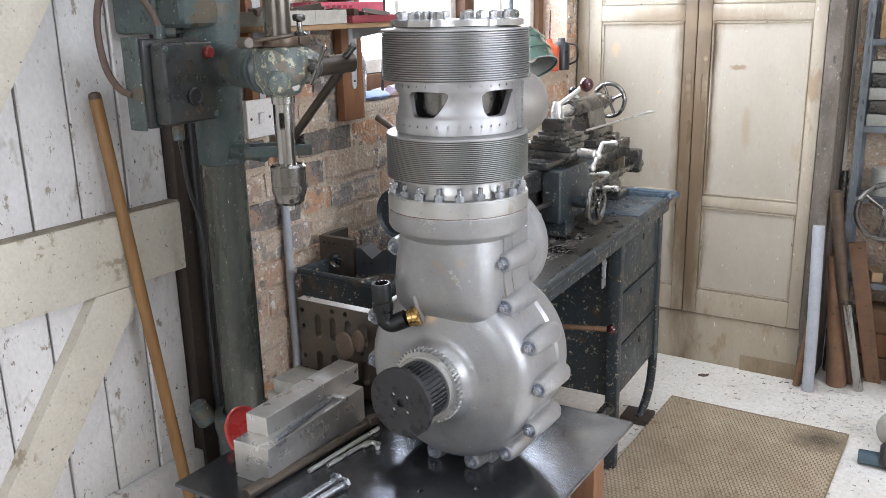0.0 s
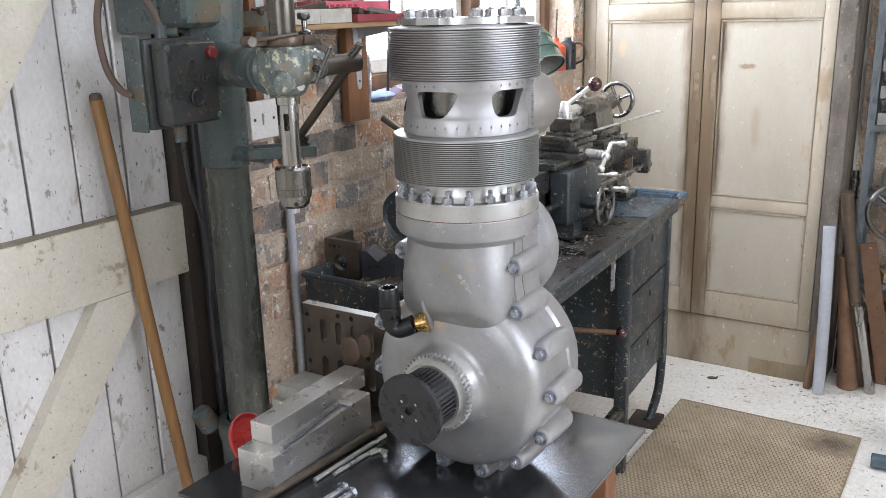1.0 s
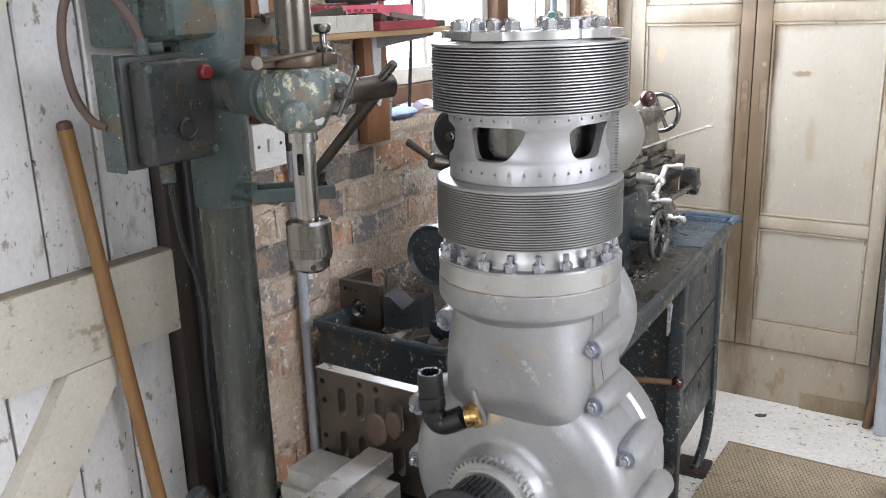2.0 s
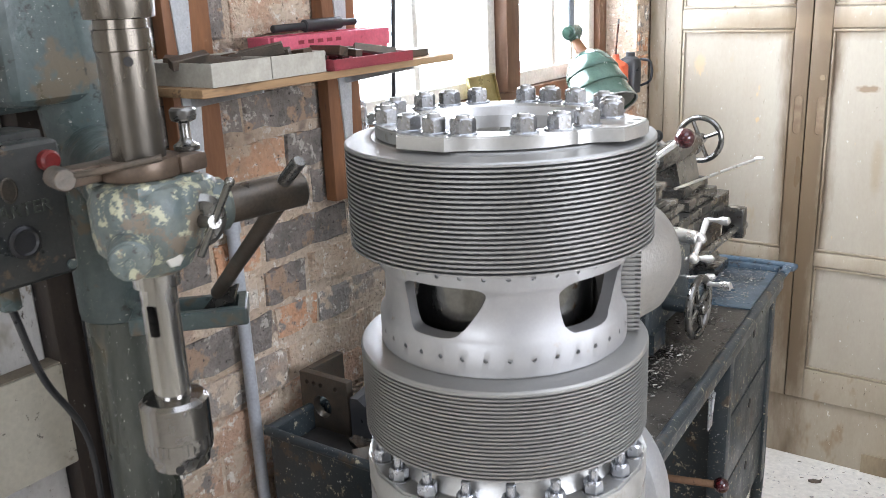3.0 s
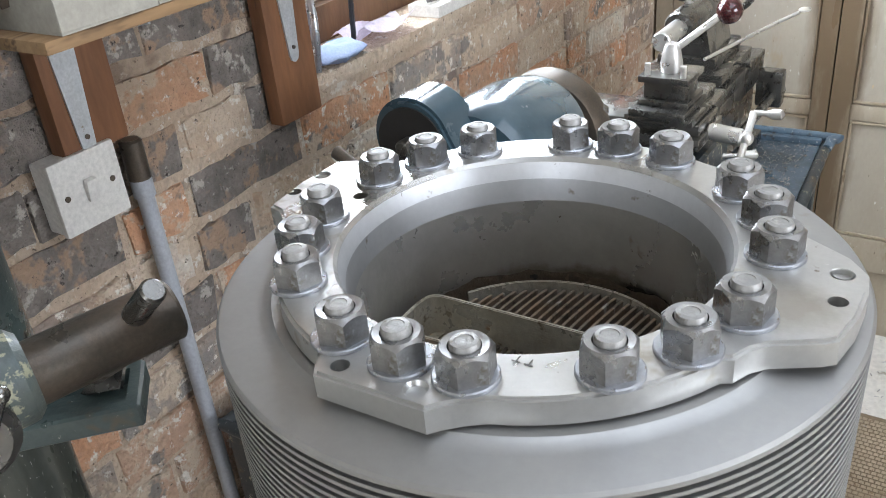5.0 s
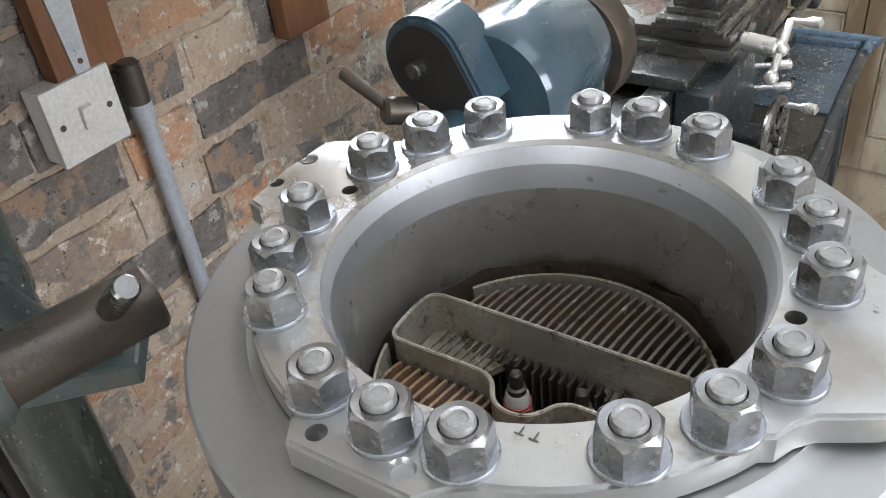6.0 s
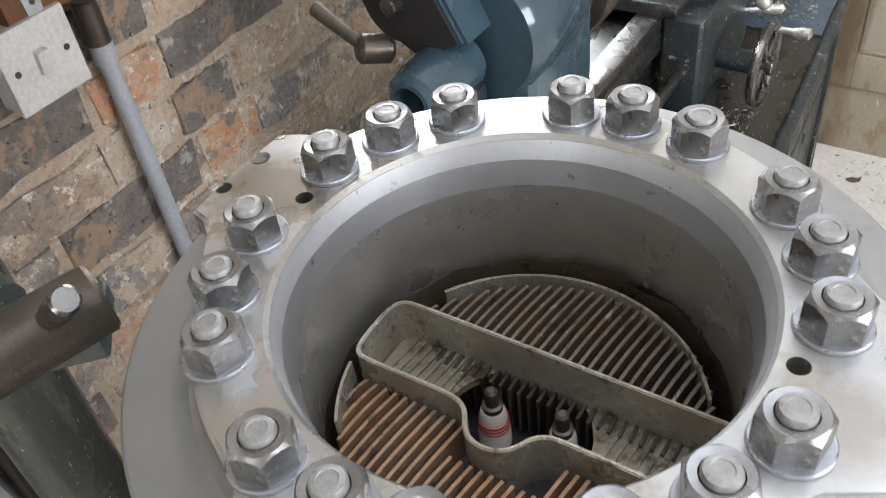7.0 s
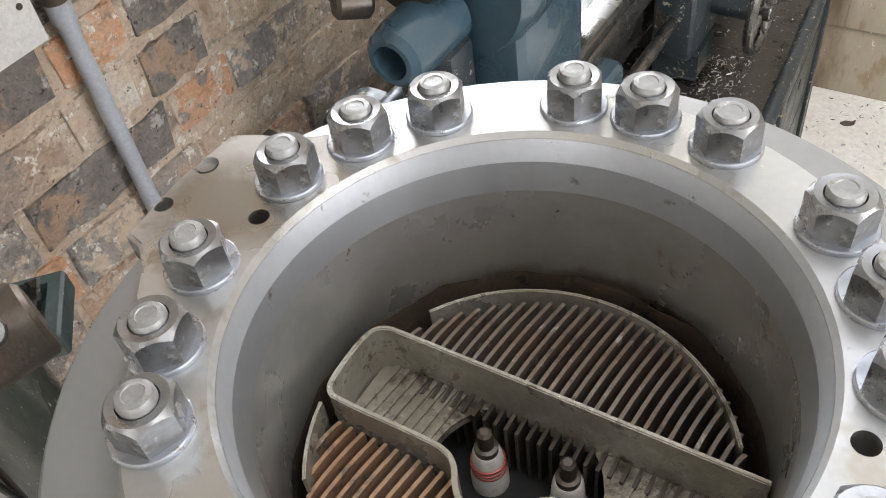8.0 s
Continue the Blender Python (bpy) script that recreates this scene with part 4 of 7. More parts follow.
for z, rx, ry, sq in ((1.068, 0.0985, 0.0985, 2.0), (1.045, 0.098, 0.0955, 2.3), (1.02, 0.0975, 0.0915, 3.0), (0.99, 0.0975, 0.090, 3.6), (0.968, 0.0975, 0.0890, 3.8), (0.950, 0.098, 0.0865, 3.8), (0.936, 0.099, 0.0790, 3.6),
                      (0.925, 0.100, 0.0700, 3.4), (0.905, 0.102, 0.0640, 3.2), (0.88, 0.104, 0.060, 3.0)):
    neck.append((z, rx, ry, sq))
bm = bmesh.new()
prev = None
n = 96
for z, rx, ry, sq in neck:
    ring = []
    for i in range(n):
        c, d = math.cos(2 * math.pi * i / n), math.sin(2 * math.pi * i / n)
        q = (abs(c) ** sq + abs(d) ** sq) ** (-1 / sq)
        ring.append(bm.verts.new((CX + rx * c * q, CY + ry * d * q, z)))
    if prev:
        for i in range(n):
            bm.faces.new((prev[i], prev[(i + 1) % n], ring[(i + 1) % n], ring[i]))
    prev = ring
bmesh.ops.recalc_face_normals(bm, faces=bm.faces)
part("neck", bm, M_CAST, ENGINE)
part("rib", rod((CX - 0.030, 1.207, 0.895), (CX - 0.034, 1.178, 0.965), 0.007, 0.004, 12), M_CAST, ENGINE)
outline = [(0.099, 1.066), (0.099, 0.99), (0.106, 0.952)] + [(0.1575 * math.cos(radians(a)), KZ + 0.1575 * math.sin(radians(a))) for a in range(44, -226, -6)] + [(-0.106, 0.952), (-0.099, 0.99), (-0.099, 1.066)]
part("joint_flange", prism(outline, -1.332, -1.246, Matrix.Translation((CX, 0, 0)) @ Matrix.Rotation(radians(90), 4, "X"), 0.004), M_CAST, ENGINE)
part("joint_seam", prism([(x * 1.003, KZ + (z - KZ) * 1.003) for x, z in outline], -1.2765, -1.2755, Matrix.Translation((CX, 0, 0)) @ Matrix.Rotation(radians(90), 4, "X")), M_STAIN, ENGINE, "dark seam between the crankcase halves")
HEXB = mesh_of("bolt", moved(join(nut_mesh(0.0135, 0.008, 0.0014), lathe([(0.0, 0.0082), (0.0046, 0.0082), (0.0046, 0.0125), (0.0036, 0.0135), (0, 0.0135)], 16), lathe([(0.004, -0.0015), (0.0092, -0.0015), (0.0092, 0.0), (0.004, 0.0)], 24)), Matrix.Rotation(radians(90), 4, "X")), M_ZINC, 24)
boss_at = [(x, KZ + z) for x, z in ((0.101, 0.206), (0.105, 0.131), (0.149, 0.069), (0.1665, -0.002), (0.150, -0.079), (0.103, -0.136), (0.035, -0.171), (-0.044, -0.172),
                                    (-0.115, 0.205), (-0.167, 0.066), (-0.171, -0.020), (-0.150, -0.098), (-0.105, -0.146))]
for x, z in boss_at:
    c = Vector((CX + x, 1.243, z))
    inward = Vector((-x, 0, KZ - z if z < 0.9 else 0)).normalized()
    prof = [(0, -0.002), (0.0125, -0.002), (0.0155, 0.001), (0.0175, 0.014), (0.0185, 0.03), (0.0185, 0.084), (0.014, 0.094), (0, 0.094)]
    b = lathe(prof, 28, Matrix.Translation(c) @ Matrix(((1, 0, 0, 0), (0, 0, 1, 0), (0, -1, 0, 0), (0, 0, 0, 1))))
    e = c + inward * 0.022
    merge(b, rod(e + Vector((0, 0.004, 0)), e + Vector((0, 0.088, 0)), 0.0205, seg=24, bevel=0.006))
    boss = part("bolt_boss", b, M_CAST, CASE)
    part("spot_face", rod((CX + x, 1.2412, z), (CX + x, 1.2404, z), 0.0116, seg=24), M_INK, boss, "blue-inked spot face")
    again("bolt", HEXB, boss, Matrix.Translation((x, 1.2412 - CY, z - TZ)))
part("rear_cover", lathe([(0.0, 1.34), (0.144, 1.345), (0.151, 1.355), (0.151, 1.385), (0.142, 1.405), (0.10, 1.42), (0, 1.425)], 64, FWD), M_CAST, ENGINE, "rounded rear crankcase cover")
part("rear_housing", join(lathe([(0, -0.03), (0.09, -0.03), (0.107, -0.016), (0.110, 0.0), (0.107, 0.016), (0.09, 0.03), (0, 0.034)], 48, Matrix.Translation((-0.683, 1.435, 1.0)) @ Matrix.Rotation(radians(-90), 4, "X")),
                          box((-0.75, 1.34, 0.95), (-0.62, 1.43, 1.04), 0.01)), M_CAST, ENGINE, "smooth round cast housing behind the cylinder")
part("transfer_pod", lathe([(0, 0.0), (0.058, 0.0), (0.060, 0.05), (0.056, 0.085), (0.044, 0.108), (0.026, 0.121), (0, 0.126)], 40, along((-0.645, 1.335, 1.258), (-0.585, 1.47, 1.268))), M_POD, ENGINE, "dull rounded cast pod behind the cylinder, darkened against the window light")
part("foot", box((CX - 0.075, 1.275, TZ), (CX - 0.045, 1.33, TZ + 0.06), 0.004), M_CAST, ENGINE)
part("foot", box((CX + 0.03, 1.275, TZ), (CX + 0.06, 1.33, TZ + 0.05), 0.004), M_CAST, ENGINE)

# toothed pulley and ring gear on the crankshaft nose
teeth = []
for i in range(48 * 2):
    a0 = 2 * math.pi * i / 96
    r = 0.0655 if i % 2 else 0.0605
    teeth += [(r * math.cos(a0 - 0.022), r * math.sin(a0 - 0.022)), (r * math.cos(a0 + 0.022), r * math.sin(a0 + 0.022))]
part("ring_gear", prism(teeth, 1.158, 1.1715, FWD), M_ALU, ENGINE, "pale toothed ring behind the pulley")
part("hub_step", lathe([(0, 1.148), (0.053, 1.148), (0.0545, 1.1495), (0.0545, 1.158), (0, 1.158)], 48, FWD), M_ALU, ENGINE)
grooves = []
for i in range(40):
    a0 = 2 * math.pi * i / 40
    for r, d in ((0.0488, -0.045), (0.0488, 0.030), (0.0455, 0.042), (0.0455, 0.1)):
        grooves.append((r * math.cos(a0 + d), r * math.sin(a0 + d)))
PULLEY = part("toothed_pulley", prism(grooves, 1.091, 1.150, FWD), M_ANOD, ENGINE, "black toothed belt pulley")
face = lathe([(0, 1.083), (0.0575, 1.083), (0.0588, 1.0845), (0.0590, 1.0905), (0.045, 1.0915), (0, 1.0915)], 64, FWD)
pins = [rod((CX + 0.0185 * math.cos(radians(45 + 90 * k)), 1.075, KZ + 0.0185 * math.sin(radians(45 + 90 * k))), (CX + 0.0185 * math.cos(radians(45 + 90 * k)), 1.0875, KZ + 0.0185 * math.sin(radians(45 + 90 * k))), 0.0033, seg=16) for k in range(4)]
pins.append(rod((CX, 1.075, KZ), (CX, 1.0895, KZ), 0.0068, seg=24))
part("pulley_flange", cut(face, *pins), M_ANOD, PULLEY, "black anodised pulley side plate")
for k in range(4):
    a = radians(45 + 90 * k)
    part("cap_screw", rod((CX + 0.0185 * math.cos(a), 1.0876, KZ + 0.0185 * math.sin(a)), (CX + 0.0185 * math.cos(a), 1.0845, KZ + 0.0185 * math.sin(a)), 0.0026, seg=12), M_STEEL, PULLEY)

# black hose elbow on its brass adaptor
ELBOW = part("hose_elbow", join(tube([(-0.708, 1.180, 0.921), (-0.722, 1.174, 0.914), (-0.733, 1.170, 0.911), (-0.742, 1.167, 0.918), (-0.745, 1.166, 0.935)], 0.0155, 20, 6),
                                lathe([(0, 0), (0.0168, 0), (0.0178, 0.002), (0.0178, 0.016), (0.0155, 0.018), (0.0168, 0.02), (0.0168, 0.046), (0.0155, 0.050), (0.0122, 0.050), (0.0115, 0.03), (0, 0.03)], 24, along((-0.745, 1.166, 0.932), (-0.747, 1.165, 0.985)))), M_BLACKF, ENGINE, "black hose fitting elbow open at the top")
part("brass_adaptor", lathe([(0.0, 0.0), (0.0158, 0.0), (0.0170, 0.003), (0.0170, 0.011), (0.0150, 0.012), (0.0150, 0.020), (0, 0.022)], 6 * 4, along((-0.686, 1.190, 0.927), (-0.716, 1.176, 0.918))), M_BRASS, ELBOW, "brass threaded adaptor")

# ---- steel-topped stand and what lies on it ----
STAND = thing("work_stand", (-0.745, 1.24, 0.0), "low stand with an oily steel plate top and wooden legs", "stand")
top = box((-1.046, 0.938, TZ - 0.008), (-0.438, 1.556, TZ), 0.0012, 1)
part("top_plate", cut(top, *[rod((x, y, TZ - 0.02), (x, y, TZ + 0.02), 0.006, seg=16) for x, y in ((-0.66, 1.135), (-0.58, 1.19))]), M_PLATE, STAND, "dark oily steel plate with drilled holes")
for x in (-1.0, -0.53):
    for y in (0.985, 1.465):
        part("leg", box((x, y, 0.0), (x + 0.05, y + 0.05, TZ - 0.0085), 0.003), M_REDWOOD, STAND)
for y in (0.985, 1.465):
    part("cross_bar", box((-0.949, y + 0.004, 0.52), (-0.531, y + 0.046, 0.62), 0.003), M_REDWOOD, STAND)


def bar_block(name, p0, p1, w, z0, z1, material, label, category):
    """A bar lying from p0 to p1 in plan, w wide."""
    d = Vector((p1[0] - p0[0], p1[1] - p0[1], 0))
    m = Matrix.Translation((p0[0], p0[1], 0)) @ d.to_track_quat("X", "Z").to_matrix().to_4x4()
    return single(name, moved(box((0, 0, z0), (d.length, w, z1), 0.001, 1), m), material, label, category)


BW = 0.078
bar_block("steel_block", (-0.890, 1.014), (-0.905, 1.302), BW, TZ, 0.703, M_STEEL, "large bright ground steel block on the stand", "steel block")
bar_block("steel_bar", (-0.922, 1.048), (-0.932, 1.322), 0.048, 0.7032, 0.739, M_STEEL, "smaller rust-flecked ground steel bar on the large block", "steel bar")
key = rod((-0.894, 1.040, 0.7085), (-0.9205, 1.214, 0.7085), 0.0052, seg=6)
merge(key, tube([(-0.9205, 1.214, 0.7085), (-0.9213, 1.2215, 0.7085), (-0.9185, 1.2275, 0.7085), (-0.912, 1.2295, 0.7085), (-0.890, 1.2315, 0.7085)], 0.0052, 6, 4))
single("hex_key", key, M_ZINC, "long bright hexagon key on the steel block", "hexagon key")
single("socket_bar", join(rod((-0.893, 0.985, TZ + 0.0085), (-0.875, 1.285, TZ + 0.0085), 0.0082, seg=20, bevel=0.001), rod((-0.8945, 0.960, TZ + 0.0115), (-0.8925, 1.005, TZ + 0.0115), 0.0115, seg=20, bevel=0.0015),
                          rod((-0.876, 1.270, TZ + 0.0115), (-0.8745, 1.295, TZ + 0.0115), 0.0115, seg=20, bevel=0.0015)), M_DARKST, "long dark steel socket wrench bar", "wrench")
for pts, r in (([(-0.862, 1.082, 0.0045), (-0.852, 1.275, 0.0045)], 0.0045), ([(-0.846, 1.115, 0.0045), (-0.838, 1.205, 0.0045), (-0.830, 1.222, 0.0045), (-0.812, 1.226, 0.0045)], 0.0042), ([(-0.834, 1.205, 0.0045), (-0.826, 1.225, 0.0045), (-0.806, 1.212, 0.0045)], 0.0042)):
    single("steel_rod", tube([(x, y, TZ + z) for x, y, z in pts], r, 10, 5), M_STEEL, "thin bright steel rod lying on the plate", "steel rod", "rods on the plate")
HB = join(rod((0, 0, 0.008), (0, -0.11, 0.008), 0.0055, seg=16, bevel=0.001), moved(nut_mesh(0.016, 0.007, 0.0012), Matrix.Translation((0, 0.007, 0.0085)) @ Matrix.Rotation(radians(90), 4, "X")),
          moved(lathe([(0.0055, 0), (0.011, 0), (0.011, 0.002), (0.0055, 0.002)], 24, None, True), Matrix.Translation((0, -0.001, 0.0105)) @ Matrix.Rotation(radians(90), 4, "X")))
hb = single("hex_bolt", HB, M_ZINC, "long zinc hexagon bolt lying on the plate", "bolt", "bolts on the plate")
hb.matrix_basis = pose(-0.798, 1.07, TZ, 0, 0, -4)
copy_thing(hb, pose(-0.777, 1.065, TZ, 0, 0, -7))
single("red_lid", lathe([(0.0, 0.0), (0.050, 0.0), (0.056, 0.004), (0.058, 0.012), (0.055, 0.013), (0.050, 0.006), (0.0, 0.005)], 40, Matrix.Translation((-1.062, 1.128, 0.632)) @ Matrix.Rotation(radians(55), 4, "Y") @ Matrix.Rotation(radians(-10), 4, "X")), M_REDP, "round red plastic lid leaning beside the stand", "lid")
single("stone_block", join(box((-1.125, 1.255, TZ), (-1.01, 1.36, 0.658), 0.003), box((-1.115, 1.265, 0.6585), (-1.0, 1.345, 0.688), 0.003)), M_STONE, "pair of pale grey oilstone blocks", "block")
slots = []
apM = Matrix(((1, 0, 0, 0), (0, 0, 1, 0), (0, 1, 0, 0), (0, 0, 0, 1)))
for row, z in ((0, 0.775), (1, 0.692)):
    for k in range(5):
        x = -1.076 + k * 0.041
        pts = [(x + 0.0085 * math.cos(radians(a)), z + 0.018 + 0.0085 * math.sin(radians(a))) for a in range(0, 181, 30)] + [(x + 0.0085 * math.cos(radians(a)), z - 0.018 + 0.0085 * math.sin(radians(a))) for a in range(180, 361, 30)]
        slots.append(prism(pts, 1.355, 1.42, apM))
for x, z in ((-1.118, 0.805), (-1.116, 0.770), (-1.118, 0.70), (-1.118, 0.67), (-1.0, 0.815), (-0.96, 0.735), (-1.035, 0.815)):
    slots.append(rod((x, 1.35, z), (x, 1.42, z), 0.0055, seg=14))
PLATE = thing("angle_plate", (-1.03, 1.39, TZ), "slotted cast-iron angle plate standing upright", "angle plate")
part("face", cut(box((-1.131, 1.372, TZ), (-0.90, 1.394, 0.828), 0.0015, 1), *slots), M_DARKST, PLATE, "brown-grey slotted face")
part("base_web", box((-1.131, 1.395, TZ), (-0.90, 1.50, TZ + 0.022), 0.0015, 1), M_DARKST, PLATE)
part("top_edge", box((-1.1305, 1.3725, 0.8281), (-0.9005, 1.3935, 0.8292)), M_STEEL, PLATE, "bright ground top edge")
single("wing_nut", join(rod((-0.952, 1.371, 0.768), (-0.955, 1.335, 0.768), 0.005), ball((-0.972, 1.332, 0.766), 0.026, 20, (0.9, 0.18, 1.15)), ball((-0.937, 1.333, 0.782), 0.022, 20, (0.75, 0.18, 1.1))), M_BROWNST, "rusty wing nut on the slotted plate", "wing nut")

# ---- the pillar drill ----
DX, DY = -1.252, 1.313
DRILL = thing("pillar_drill", (DX, DY, 0.0), "old blue-green pillar drill with worn paint", "pillar drill")
DRILL.matrix_basis = pose(DX - 0.004, DY + 0.001, 0.004)
COLM = Matrix.Translation((DX, DY, 0))
part("base", join(lathe([(0, -0.004), (0.20, -0.004), (0.20, 0.03), (0.185, 0.04), (0.10, 0.05), (0.075, 0.09), (0.066, 0.2), (0.064, 0.50), (0.070, 0.525), (0.070, 0.553), (0.066, 0.558), (0.05, 0.56)], 48, COLM),
                  rod((DX - 0.06, DY - 0.055, 0.535), (DX - 0.075, DY - 0.075, 0.585), 0.024, 0.022, 20, 0.006)), M_GREEN, DRILL, "cast pedestal with chips on its collar")
part("column", lathe([(0.045, 0.555), (0.0445, 1.12)], 48, COLM), M_COLUMN, DRILL, "oily dark column speckled with chips")
part("column_sleeve", lathe([(0.0445, 1.118), (0.0475, 1.12), (0.0485, 1.128), (0.0495, 1.30), (0.054, 1.36), (0.058, 1.40), (0.062, 1.46), (0.070, 1.56), (0.075, 1.75), (0.05, 1.80), (0, 1.80)], 48, COLM), M_GREEN, DRILL)
part("motor_casing", join(box((-1.385, 1.185, 1.382), (-1.262, 1.36, 1.80), 0.012, 3), box((-1.30, 1.195, 1.392), (-1.20, 1.32, 1.80), 0.02, 3)), M_GREEN, DRILL, "blue-green painted casing")
part("arm", join(rod((DX, DY, 1.322), (-0.945, 1.152, 1.325), 0.043, 0.033, 32), lathe([(0.036, 0), (0.0405, 0.004), (0.0405, 0.022), (0.0375, 0.025), (0.0375, 0.032), (0.0405, 0.035), (0.0405, 0.052), (0.034, 0.056)], 32, along((-0.985, 1.172, 1.324), (-0.93, 1.144, 1.325)))), M_GREEN, DRILL)
QX, QY = -0.887, 1.114
QM = Matrix.Translation((QX, QY, 0))
part("gear_head", join(lathe([(0, 1.288), (0.022, 1.288), (0.030, 1.293), (0.034, 1.302), (0.041, 1.31), (0.043, 1.322), (0.043, 1.350), (0.038, 1.360), (0.030, 1.364), (0, 1.364)], 32, QM),
                       moved(box((-0.038, -0.030, -0.029), (0.038, 0.034, 0.026), 0.017, 4), Matrix.Translation((QX + 0.004, QY + 0.014, 1.336)) @ turn(24)), box((QX - 0.034, QY - 0.030, 1.352), (QX + 0.034, QY + 0.034, 1.3655), 0.006, 2), rod((QX + 0.005, QY - 0.020, 1.316), (QX + 0.036, QY - 0.046, 1.312), 0.020, 0.016, 20, 0.004), rod((QX + 0.01, QY + 0.01, 1.329), (-0.850, 1.134, 1.330), 0.026, 0.0235, 24, 0.004), rod((QX + 0.004, QY + 0.012, 1.332), (-0.864, 1.176, 1.333), 0.0255, 0.0225, 24, 0.004)), M_CHIP, DRILL, "gear head with flaking cream and green paint")
part("gear_cap", lathe([(0, 0), (0.0145, 0), (0.0145, 0.002), (0.012, 0.0035), (0.004, 0.0035), (0.004, 0.005), (0, 0.005)], 24, along((QX + 0.034, QY - 0.0445, 1.312), (QX + 0.05, QY - 0.058, 1.310))), M_CHIP, DRILL, "painted round cap")
part("quill", lathe([(0, 1.36), (0.0205, 1.36), (0.0205, 1.462), (0.0215, 1.463), (0.0215, 1.478), (0.0195, 1.4785), (0.0195, 1.485), (0.026, 1.486), (0.027, 1.50), (0.027, 1.75), (0, 1.75)], 32, QM), M_QUILL, DRILL, "worn brownish-grey steel quill tube")
for z, d in ((1.471, 205), (1.455, 330)):
    a = radians(d)
    # proud near-black disc gives the hole its inner shade
    part("set_hole", rod((QX + 0.0195 * math.cos(a), QY + 0.0195 * math.sin(a), z), (QX + 0.0222 * math.cos(a), QY + 0.0222 * math.sin(a), z), 0.0036, seg=14), M_DARK, DRILL)
part("depth_rod", rod((-0.952, 1.165, 1.34), (-0.952, 1.165, 1.75), 0.010, seg=20), M_GREEN, DRILL)
clamp = lathe([(0.0208, 1.366), (0.030, 1.366), (0.031, 1.368), (0.031, 1.379), (0.030, 1.381), (0.0208, 1.381)], 32, QM, True)
merge(clamp, box((QX - 0.028, QY - 0.058, 1.3665), (QX - 0.006, QY - 0.018, 1.3805), 0.003))
merge(clamp, box((QX + 0.004, QY + 0.016, 1.3665), (QX + 0.030, QY + 0.042, 1.3805), 0.003))
CLAMP = part("depth_clamp", clamp, M_BROWNST, DRILL, "brown depth-stop clamp band")
part("clamp_screw", join(rod((QX - 0.028, QY - 0.056, 1.374), (QX - 0.004, QY - 0.062, 1.374), 0.0085, seg=18, bevel=0.001), tube([(QX - 0.012, QY - 0.060, 1.375), (QX + 0.012, QY - 0.040, 1.379), (QX + 0.036, QY - 0.006, 1.384)], 0.0028, 10)), M_DARKST, CLAMP)
part("thumb_screw", lathe([(0, 0), (0.010, 0), (0.0105, 0.004), (0.006, 0.007), (0.0045, 0.010), (0.0045, 0.022), (0.0095, 0.024), (0.0105, 0.027), (0.0105, 0.032), (0.009, 0.034), (0, 0.034)], 20, Matrix.Translation((-0.876, 1.152, 1.381))), M_GREYST, CLAMP, "knurled thumb screw")
part("spindle", cut(lathe([(0, 1.178), (0.0150, 1.178), (0.0150, 1.275), (0.019, 1.276), (0.019, 1.2875), (0, 1.2885)], 28, QM), box((QX + 0.002, QY - 0.03, 1.235), (QX + 0.010, QY + 0.03, 1.262), 0.002)), M_SPIN, DRILL, "polished steel spindle with a drift slot")
chuck = []
for i in range(72):
    a = 2 * math.pi * i / 72
    r = 0.0285 if i % 2 else 0.0278
    chuck.append((r * math.cos(a), r * math.sin(a)))
CHUCK = part("drill_chuck", join(lathe([(0, 1.184), (0.012, 1.184), (0.013, 1.178), (0.025, 1.1765), (0.0287, 1.173), (0.0287, 1.142), (0.0, 1.142)], 40, QM), prism(chuck, 1.131, 1.1415, QM),
                                 lathe([(0.0, 1.1308), (0.0275, 1.1308), (0.0275, 1.127), (0.0245, 1.122), (0.0235, 1.114), (0.017, 1.109), (0.0, 1.108)], 40, QM)), M_CHUCK, DRILL, "keyed steel drill chuck")
for k in range(3):
    a = radians(120 * k - 60)
    part("chuck_jaw", rod((QX + 0.005 * math.cos(a), QY + 0.005 * math.sin(a), 1.112), (QX + 0.0035 * math.cos(a), QY + 0.0035 * math.sin(a), 1.099), 0.0036, 0.0026, 10), M_STEEL, CHUCK)
    # near-black stub painted as the shaded inside of a key hole
    part("key_hole", rod((QX + 0.022 * math.cos(a + 0.3), QY + 0.022 * math.sin(a + 0.3), 1.118), (QX + 0.0246 * math.cos(a + 0.3), QY + 0.0246 * math.sin(a + 0.3), 1.118), 0.0036, seg=12), M_DARK, CHUCK)
HUB = part("feed_hub", rod((QX + 0.006, QY + 0.018, 1.328), (-0.841, 1.243, 1.334), 0.0160, 0.0158, 32, 0.002), M_DARKST, DRILL, "dark brown steel feed hub")
part("hub_pin", rod((-0.846, 1.220, 1.338), (-0.818, 1.219, 1.364), 0.0062, seg=18, bevel=0.0012), M_GREYST, HUB)
part("feed_lever", rod((-0.852, 1.222, 1.322), (-1.046, 1.302, 1.182), 0.0078, seg=16, bevel=0.002), M_DARKST, HUB, "long dark feed lever")
CROSS = part("lock_boss", lathe([(0, 0), (0.022, 0), (0.0225, 0.012), (0.0175, 0.016), (0.009, 0.016), (0.009, 0.012), (0, 0.012)], 28, along((-0.858, 1.136, 1.330), (-0.830, 1.126, 1.328))), M_GREYST, DRILL)
part("tommy_bar", join(rod((-0.826, 1.112, 1.308), (-0.816, 1.140, 1.362), 0.0030, seg=10, bevel=0.001), rod((-0.845, 1.131, 1.330), (-0.819, 1.124, 1.334), 0.0055, seg=12), ball((-0.816, 1.140, 1.362), 0.0042, 12)), M_GREYST, CROSS, "small steel tommy bar")
